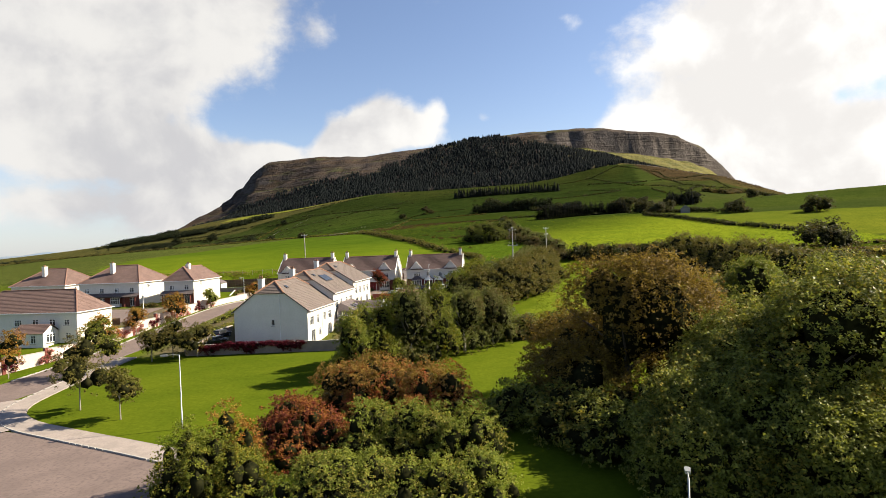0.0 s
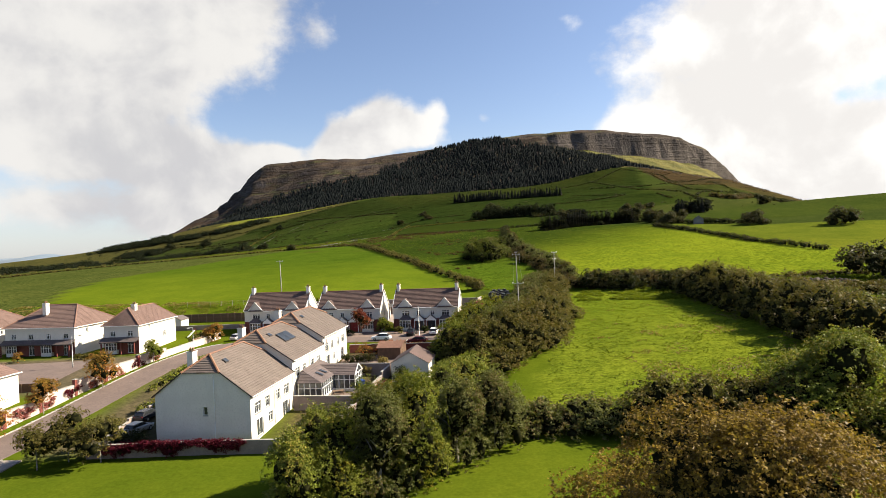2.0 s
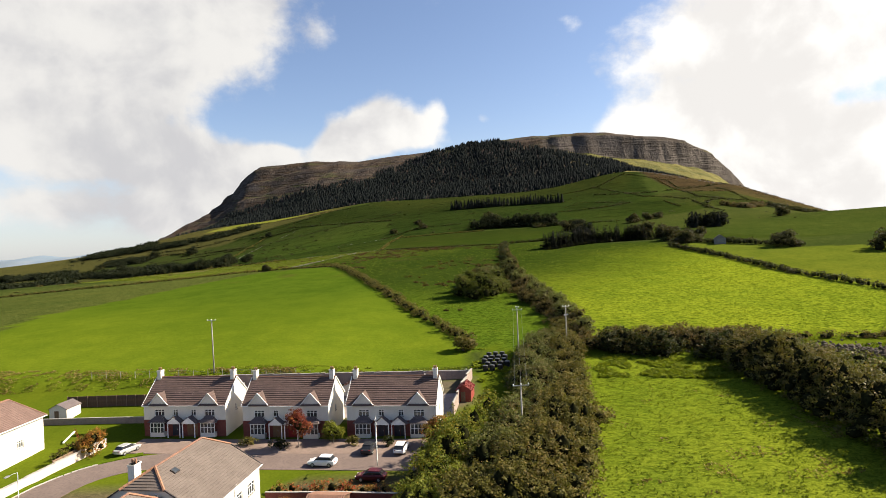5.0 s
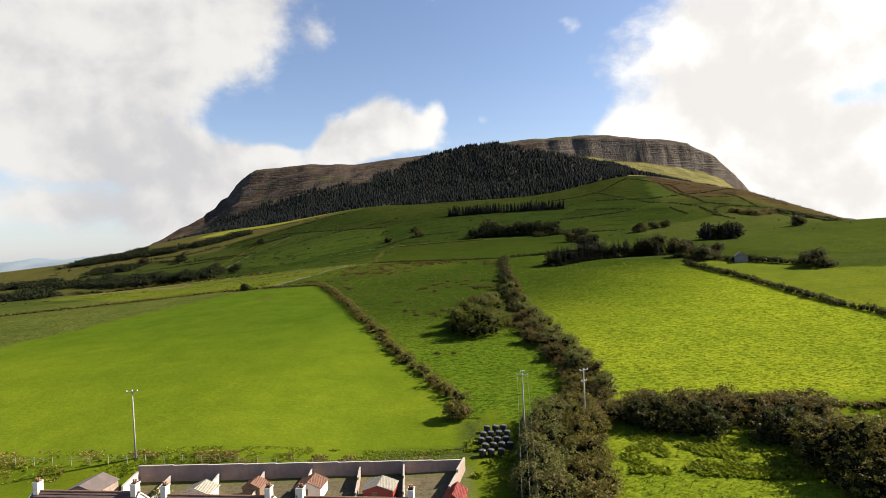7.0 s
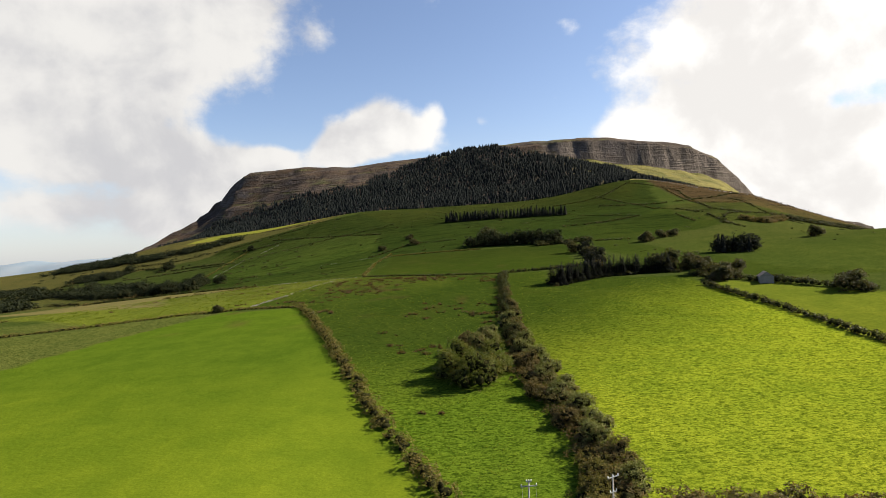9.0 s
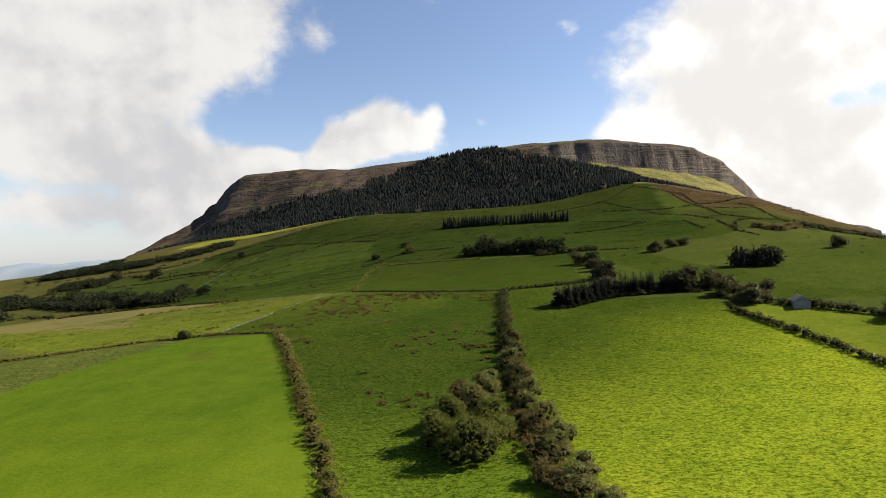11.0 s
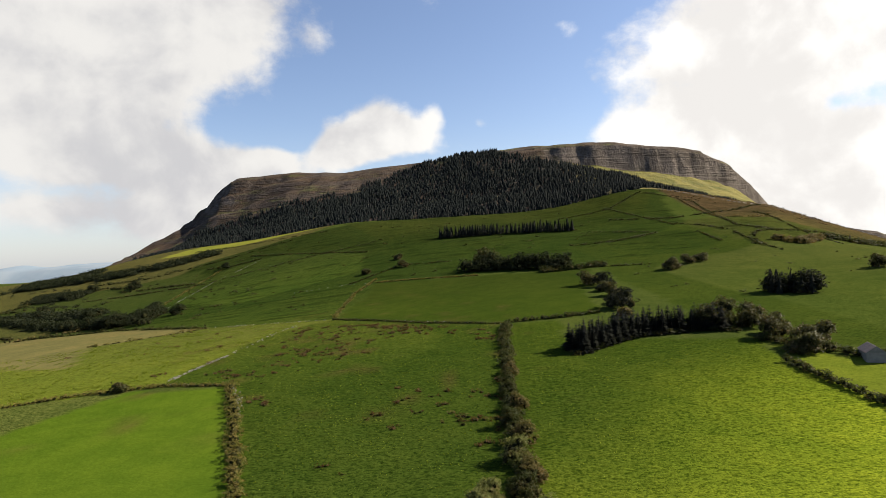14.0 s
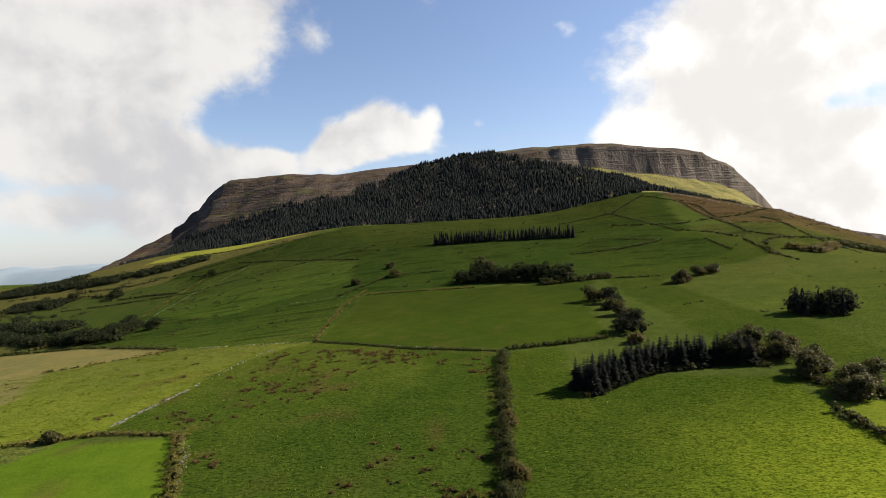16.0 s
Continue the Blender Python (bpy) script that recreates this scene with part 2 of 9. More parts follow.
def mountain_material():
    """Limestone where it is steep, heath and rough grass where it is not."""
    m = bpy.data.materials.new("mountain_side")
    m.use_nodes = True
    n = Nodes(m.node_tree)
    out = m.node_tree.nodes["Principled BSDF"]
    where = n.add("ShaderNodeTexCoord").outputs["Object"]
    nor = n.add("ShaderNodeSeparateXYZ")
    n.put(nor.inputs[0], n.add("ShaderNodeNewGeometry").outputs["Normal"])
    kinds = n.layer("heath")
    joints = n.noise(n.mapped(where, (0.16, 0.16, 0.020)), 1.0, 6.0, 0.65, 0.4)
    beds = n.noise(n.mapped(where, (0.010, 0.010, 0.16)), 1.0, 5.0, 0.6, 0.3)
    blotch = n.noise(where, 0.022, 5.0, 0.6)
    rock = n.mix(n.ramp(blotch, 0.32, 0.68), (0.054, 0.044, 0.038), (0.092, 0.077, 0.068))
    rock = n.mix(n.ramp(joints, 0.52, 0.70, 0.0, 0.32), rock, (0.040, 0.033, 0.030))
    rock = n.mix(n.ramp(beds, 0.54, 0.70, 0.0, 0.30), rock, (0.045, 0.044, 0.024))
    rock = n.mix(n.ramp(n.noise(where, 0.13, 4.0), 0.60, 0.74, 0.0, 0.5), rock, (0.112, 0.097, 0.087))
    patch = n.noise(where, 0.016, 6.0, 0.62)
    heath = n.mix(n.ramp(patch, 0.35, 0.65), (0.028, 0.020, 0.016), (0.058, 0.039, 0.025))
    heath = n.mix(n.ramp(n.noise(n.mapped(where, (0.012, 0.012, 0.07)), 1.0, 5.0, 0.62), 0.52, 0.66, 0.0, 0.8), heath, (0.062, 0.062, 0.023))
    grass = n.mix(n.ramp(patch, 0.35, 0.65), (0.060, 0.062, 0.014), (0.125, 0.110, 0.028))
    soil = n.mix(kinds.outputs[0], grass, heath)
    soil = n.mix(n.ramp(n.noise(where, 0.09, 5.0, 0.65), 0.5, 0.72, 0, 0.6), soil, (0.024, 0.024, 0.014))
    strata = n.ramp(n.noise(n.mapped(where, (0.006, 0.006, 0.085)), 1.0, 5.0, 0.6), 0.49, 0.56)
    soil = n.mix(n.math("MULTIPLY", strata, n.math("MULTIPLY", kinds.outputs[0], 0.7)), soil, n.mix(1.0, rock, (0.55, 0.53, 0.52), "MULTIPLY"))
    edge = n.math("ADD", nor.outputs[2], n.math("MULTIPLY", n.math("SUBTRACT", n.noise(where, 0.05, 5.0), 0.5), 0.5))
    n.put(out.inputs["Base Color"], n.mix(n.ramp(edge, 0.52, 0.70), rock, soil))
    out.inputs["Roughness"].default_value = 0.95
    out.inputs["Specular IOR Level"].default_value = 0.1
    b = n.add("ShaderNodeBump")
    b.inputs["Distance"].default_value = 4.0
    b.inputs["Strength"].default_value = 0.7
    n.put(b.inputs["Height"], n.math("ADD", n.noise(where, 0.07, 6.0, 0.65), n.math("ADD", n.math("MULTIPLY", strata, 0.5), n.math("MULTIPLY", joints, -1.0))))
    n.put(out.inputs["Normal"], b.outputs[0])
    return m


TURF = turf()
MOUNTAIN = mountain_material()
RENDER = surface("white_render", ((0.6532, 0.6146, 0.541), (0.6026, 0.5658, 0.4968), (0.5612, 0.5244, 0.46)), 0.5, 0.9, 0.004, 40)
TILE = surface("brown_roof_tile", ((0.1012, 0.0801, 0.0700), (0.1210, 0.0968, 0.0848), (0.0830, 0.0662, 0.0582)), 0.6, 0.85, 0.006, 12, vary=0.10)
TILE_RED = surface("red_brown_roof_tile", ((0.1126, 0.07154, 0.06081), (0.1359, 0.08728, 0.0744), (0.08932, 0.05723, 0.04865)), 0.6, 0.85, 0.006, 12, vary=0.10)
TILE_DARK = surface("dark_brown_roof_tile", ((0.07767, 0.05008, 0.04435), (0.09811, 0.06367, 0.05652), (0.05887, 0.04006, 0.03577)), 0.6, 0.8, 0.006, 12, vary=0.10)
SLATE = surface("grey_roof_tile", ((0.09402, 0.07512, 0.07512), (0.1226, 0.09658, 0.093), (0.0695, 0.05723, 0.05723)), 0.6, 0.8, 0.006, 12, vary=0.12)
RIDGE = surface("terracotta_ridge", ((0.221, 0.1092, 0.066), (0.2635, 0.1425, 0.088)), 2.0, 0.85, vary=0.1)
RIDGE_BROWN = surface("brown_ridge", ((0.146, 0.0803, 0.0584), (0.1898, 0.1022, 0.073)), 2.0, 0.85, vary=0.1)
BRICK = surface("red_brick", ((0.1606, 0.0438, 0.03285), (0.1241, 0.03285, 0.02555), (0.1898, 0.073, 0.0584)), 3.0, 0.9, vary=0.15)
WHITE = surface("white_plastic", ((0.7544, 0.7544, 0.736), (0.6992, 0.6992, 0.6808)), 2.0, 0.4)
DARKTRIM = surface("dark_fascia", ((0.0365, 0.0292, 0.02555), (0.02555, 0.0219, 0.0219)), 2.0, 0.5)
GLASS = surface("window_glass", ((0.03, 0.035, 0.04), (0.05, 0.055, 0.06)), 0.7, 0.12, spec=0.6)
TARMAC = surface("tarmac", ((0.1172, 0.08691, 0.07699), (0.1435, 0.1065, 0.09409), (0.09442, 0.07093, 0.06416)), 0.35, 0.92, 0.004, 30)
PAVING = surface("concrete_paving", ((0.2708, 0.2289, 0.2038), (0.2181, 0.186, 0.1645), (0.1805, 0.1539, 0.1359)), 0.8, 0.9, 0.003, 20, vary=0.08)
GRAVEL = surface("brown_grey_gravel", ((0.1921, 0.1396, 0.1181), (0.1513, 0.1109, 0.093), (0.1226, 0.08942, 0.07512)), 0.9, 0.95, 0.006, 24)
KERB = surface("kerb_concrete", ((0.3066, 0.292, 0.2701), (0.2409, 0.2263, 0.2117)), 1.5, 0.9, vary=0.1)
BLOCK = surface("grey_blockwork", ((0.278, 0.2146, 0.1896), (0.2208, 0.1717, 0.1502), (0.1717, 0.1359, 0.1216)), 0.8, 0.92, 0.004, 14)
PINKWALL = surface("pale_painted_wall", ((0.5541, 0.4573, 0.41), (0.4785, 0.3863, 0.3469), (0.403, 0.3311, 0.2996)), 0.5, 0.92, 0.003, 20)
TIMBER = surface("weathered_timber", ((0.1825, 0.1241, 0.0803), (0.1314, 0.0876, 0.0584)), 1.2, 0.85, stretch=(1, 1, 6), vary=0.15)
FENCEWOOD = surface("dark_fence_boards", ((0.1168, 0.0657, 0.0438), (0.0803, 0.04745, 0.03285)), 1.2, 0.85, vary=0.15)
# near-black colour of the foliage cores, painting the shade between leaves
CORE_SHADE = surface("painted_core_shade", ((0.010, 0.011, 0.005), (0.022, 0.022, 0.009)), 2.0, 1.0, spec=0.0)
BARK = surface("bark", ((0.073, 0.0584, 0.0438), (0.1168, 0.0949, 0.073), (0.0365, 0.0292, 0.0219)), 3.0, 0.95, 0.02, 8)
PALEBARK = surface("pale_bark", ((0.2482, 0.2263, 0.1971), (0.1606, 0.1387, 0.1168)), 3.0, 0.9, 0.01, 8)
STEEL = surface("galvanised_steel", ((0.365, 0.3723, 0.365), (0.292, 0.2993, 0.2993)), 1.0, 0.45, metal=0.6)
POLEWOOD = surface("pole_timber", ((0.2774, 0.2628, 0.2409), (0.219, 0.2044, 0.1825)), 1.0, 0.9)
WIRE = surface("wire", ((0.219, 0.219, 0.219), (0.1752, 0.1752, 0.1752)), 1.0, 0.5, metal=0.5)
RUBBLE = surface("brown_rubble", ((0.105, 0.082, 0.062), (0.078, 0.061, 0.046), (0.054, 0.044, 0.034)), 0.7, 0.95, vary=0.25)
STONE = surface("limestone_rubble", ((0.1971, 0.1862, 0.1715), (0.146, 0.1387, 0.1278), (0.1022, 0.1022, 0.09125)), 0.7, 0.95, vary=0.25)
WRAPEND = surface("stretched_wrap", ((0.05, 0.05, 0.052), (0.085, 0.085, 0.088)), 2.0, 0.4, 0.01, 8)
BLACKWRAP = surface("black_bale_wrap", ((0.01168, 0.01168, 0.01314), (0.0219, 0.0219, 0.02482)), 1.5, 0.35, 0.01, 6)

OAK = leafy("green_leaves", (0.04234, 0.0584, 0.0073), (0.2263, 0.2409, 0.03504), (0.1971, 0.1606, 0.0219), 0.15)
OAK_DARK = leafy("deep_green_leaves", (0.034, 0.042, 0.010), (0.36, 0.365, 0.075), (0.29, 0.225, 0.045), 0.12)
SYCAMORE = leafy("turning_leaves", (0.070, 0.048, 0.013), (0.235, 0.150, 0.038), (0.24, 0.165, 0.030), 0.30)
WILLOW = leafy("yellow_green_leaves", (0.07581, 0.09651, 0.0141), (0.2599, 0.2858, 0.04848), (0.2382, 0.2008, 0.04407), 0.2)
RUST = leafy("rust_leaves", (0.1234, 0.07118, 0.01898), (0.3132, 0.2041, 0.05219), (0.3132, 0.07118, 0.03227), 0.22)
REDLEAF = leafy("red_leaves", (0.0803, 0.01752, 0.01314), (0.2044, 0.0511, 0.03066), (0.2628, 0.1095, 0.0292), 0.3)
HEDGELEAF = leafy("hedge_leaves", (0.04914, 0.0473, 0.01168), (0.1526, 0.138, 0.03358), (0.1489, 0.1104, 0.0365), 0.24)
THORN = leafy("thorn_leaves", (0.01588, 0.02164, 0.006205), (0.04468, 0.05238, 0.01365), (0.06453, 0.05125, 0.01861), 0.22)
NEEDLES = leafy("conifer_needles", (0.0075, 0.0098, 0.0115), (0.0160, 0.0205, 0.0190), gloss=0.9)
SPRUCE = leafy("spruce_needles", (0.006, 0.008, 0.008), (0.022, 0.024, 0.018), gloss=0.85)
DEEP = leafy("dark_green_leaves", (0.03154, 0.04555, 0.007884), (0.1314, 0.1446, 0.02453), (0.1314, 0.1051, 0.02628), 0.1)
BRAMBLE = leafy("bramble_leaves", (0.040, 0.036, 0.013), (0.125, 0.104, 0.035), (0.12, 0.076, 0.032), 0.26)
SALLOW = leafy("grey_green_leaves", (0.055, 0.064, 0.018), (0.180, 0.185, 0.058), (0.13, 0.095, 0.042), 0.18)
FARSCRUB = leafy("far_scrub_leaves", (0.010, 0.014, 0.008), (0.032, 0.037, 0.018), gloss=0.8)
OLIVE = leafy("olive_leaves", (0.020, 0.022, 0.009), (0.072, 0.072, 0.026), (0.085, 0.060, 0.028), 0.15)
CREEPER = leafy("red_creeper", (0.04015, 0.00584, 0.01168), (0.1241, 0.01606, 0.0292))
CREEPER_PALE = leafy("rose_creeper", (0.219, 0.0584, 0.0584), (0.365, 0.146, 0.1314))
ORANGE = leafy("orange_leaves", (0.1489, 0.0876, 0.01752), (0.3329, 0.2102, 0.0438), (0.2978, 0.1051, 0.02628), 0.3)
BRACKEN = leafy("rush_and_bracken", (0.0438, 0.02482, 0.01168), (0.1095, 0.05986, 0.02628))
SEDGE = leafy("tall_grass", (0.1022, 0.1314, 0.01022), (0.1825, 0.208, 0.02336), gloss=0.8)
SEDGE_DARK = leafy("pasture_grass", (0.06935, 0.0949, 0.00803), (0.1241, 0.1496, 0.0146), gloss=0.8)
STRAW = leafy("dry_grass", (0.146, 0.1095, 0.0365), (0.2774, 0.219, 0.0803))
# ---- shape of the land ----
LAND_Y = np.array([-250, 0, 73, 100, 130, 160, 190, 255, 380, 480, 660, 890, 1120, 1400, 2200, 3200.0])
LAND_Z = np.array([          # heights on five lines that fan out from the village
    (-5, -5, -5, -5, -5), (-4, -2.5, -1.5, -1, 0), (-3, -1.5, -0.1, 1.5, 4), (-1, 0.3, 0.8, 3.5, 7),
    (1, 2.8, 3.6, 6.5, 10), (2, 3.6, 4.5, 8.2, 12), (3, 6, 7.0, 10.5, 15), (2, 10, 14, 18, 23),
    (3, 17, 25.5, 32, 36), (3, 17, 32.3, 41, 46), (0, 8, 43.5, 57, 60), (2, 17, 83, 97, 62),
    (5, 44, 129, 116, 40), (0, 50, 150, 116, 30), (-20, 0, 40, 20, -10), (-45, -45, -45, -45, -45)], float)


def hermite(p0, p1, m0, m1, f):
    return p0 * (1 + 2 * f) * (1 - f) ** 2 + m0 * f * (1 - f) ** 2 + p1 * f * f * (3 - 2 * f) + m1 * f * f * (f - 1)


def step(a, b, v):
    f = np.clip((v - a) / (b - a), 0, 1)
    return f * f * (3 - 2 * f)


def land_base(x, y):
    """Height of the land without the mountain, for arrays of plan places."""
    x, y = np.asarray(x, float), np.asarray(y, float)
    u = np.clip(x / (60 + 0.45 * np.clip(y, 0, 3000)) + 2, 0, 3.9999)
    yy = np.clip(y, LAND_Y[0], LAND_Y[-1] - 0.01)
    k = np.clip(np.searchsorted(LAND_Y, yy, side="right") - 1, 0, len(LAND_Y) - 2)
    f = (yy - LAND_Y[k]) / (LAND_Y[k + 1] - LAND_Y[k])
    slope = np.gradient(LAND_Z, LAND_Y, axis=0)
    i = u.astype(int)
    fu = u - i
    lanes = []
    for d in (-1, 0, 1, 2):
        j = np.clip(i + d, 0, 4)
        h = LAND_Y[k + 1] - LAND_Y[k]
        lanes.append(hermite(LAND_Z[k, j], LAND_Z[k + 1, j], slope[k, j] * h, slope[k + 1, j] * h, f))
    a, b, c, d = lanes
    z = hermite(b, c, (c - a) / 2, (d - b) / 2, fu)
    # the bank behind the back walls of the estate
    z = z + 2.6 * step(184, 190, y) * step(4, -38, x) * step(330, 230, y)
    # a knoll under the wood's corner, and the shoulder that falls away east of it
    z = z + 26 * np.exp(-((x - 355) / 130) ** 2 - ((y - 1105) / 120) ** 2)
    z = z - 0.22 * np.clip(x - 470 - 0.6 * (y - 973), 0, 900) * step(500, 800, y)
    # a dip below the wood, a shoulder west of it and a low swell in the east
    z = z - 11 * np.exp(-((x - 90) / 190) ** 4) * step(880, 1080, y)
    z = z + 14 * np.exp(-((x + 480) / 130) ** 2) * step(900, 1220, y)
    z = z + 10 * np.exp(-((x - 430) / 140) ** 2 - ((y - 620) / 170) ** 2)
    # far off to the sides the land drops to the coastal plain
    far = np.abs(x) / (120 + 0.9 * np.clip(y, 0, 3000))
    return z + (-45 - z) * step(1.1, 3.0, far)


def height(x, y):
    return float(land_base(x, y))


def inside(poly, x, y):
    """Which of the plan places lie in the polygon."""
    hit = np.zeros(np.shape(x), bool)
    for (x0, y0), (x1, y1) in zip(poly, poly[1:] + poly[:1]):
        if y0 != y1:
            hit ^= ((y0 > y) != (y1 > y)) & (x < (x1 - x0) * (y - y0) / (y1 - y0) + x0)
    return hit


def mesh_of(name, verts, faces, material=None, smooth=False):
    me = bpy.data.meshes.new(name)
    me.from_pydata([tuple(v) for v in verts], [], [tuple(f) for f in faces])
    if material:
        me.materials.append(material)
    if smooth:
        me.polygons.foreach_set("use_smooth", [True] * len(me.polygons))
    me.update()
    return me


def fill_mesh(name, verts, faces, material=None, smooth=False):
    """A mesh of equal-sized faces straight from arrays."""
    verts, faces = np.asarray(verts, np.float32), np.asarray(faces, np.int32)
    k = faces.shape[1]
    me = bpy.data.meshes.new(name)
    me.vertices.add(len(verts))
    me.vertices.foreach_set("co", verts.ravel())
    me.loops.add(faces.size)
    me.loops.foreach_set("vertex_index", faces.ravel())
    me.polygons.add(len(faces))
    me.polygons.foreach_set("loop_start", np.arange(0, faces.size, k, dtype=np.int32))
    if material:
        me.materials.append(material)
    if smooth:
        me.polygons.foreach_set("use_smooth", np.ones(len(faces), bool))
    me.update(calc_edges=True)
    me.validate()
    return me


def grid_faces(rows, cols):
    i = np.arange((rows - 1) * (cols - 1))
    a = i // (cols - 1) * cols + i % (cols - 1)
    return np.stack((a, a + 1, a + cols + 1, a + cols), 1)


def paint(me, layer, values):
    a = me.color_attributes.new(layer, "FLOAT_COLOR", "POINT")
    full = np.ones((len(me.vertices), 4), np.float32)
    full[:, :3] = values
    a.data.foreach_set("color", full.ravel())


def soft_noise(x, y, size, seed=0):
    """Smooth value noise between -1 and 1 over the plan."""
    def lattice(i, j):
        n = (i * 374761393 + j * 668265263 + seed * 974711) & 0x7FFFFFFF
        n = ((n ^ (n >> 13)) * 1274126177) & 0x7FFFFFFF
        return ((n ^ (n >> 16)) & 0xFFFF) / 32767.5 - 1
    x, y = np.asarray(x, float) / size, np.asarray(y, float) / size
    i, j = np.floor(x).astype(np.int64), np.floor(y).astype(np.int64)
    fx, fy = x - i, y - j
    fx, fy = fx * fx * (3 - 2 * fx), fy * fy * (3 - 2 * fy)
    return ((lattice(i, j) * (1 - fx) + lattice(i + 1, j) * fx) * (1 - fy) + (lattice(i, j + 1) * (1 - fx) + lattice(i + 1, j + 1) * fx) * fy)


def spaced(*runs):
    """Grid lines: runs of (start, end, step)."""
    return np.array(sorted({round(float(v), 2) for a, b, s in runs for v in np.arange(a, b, s)}))


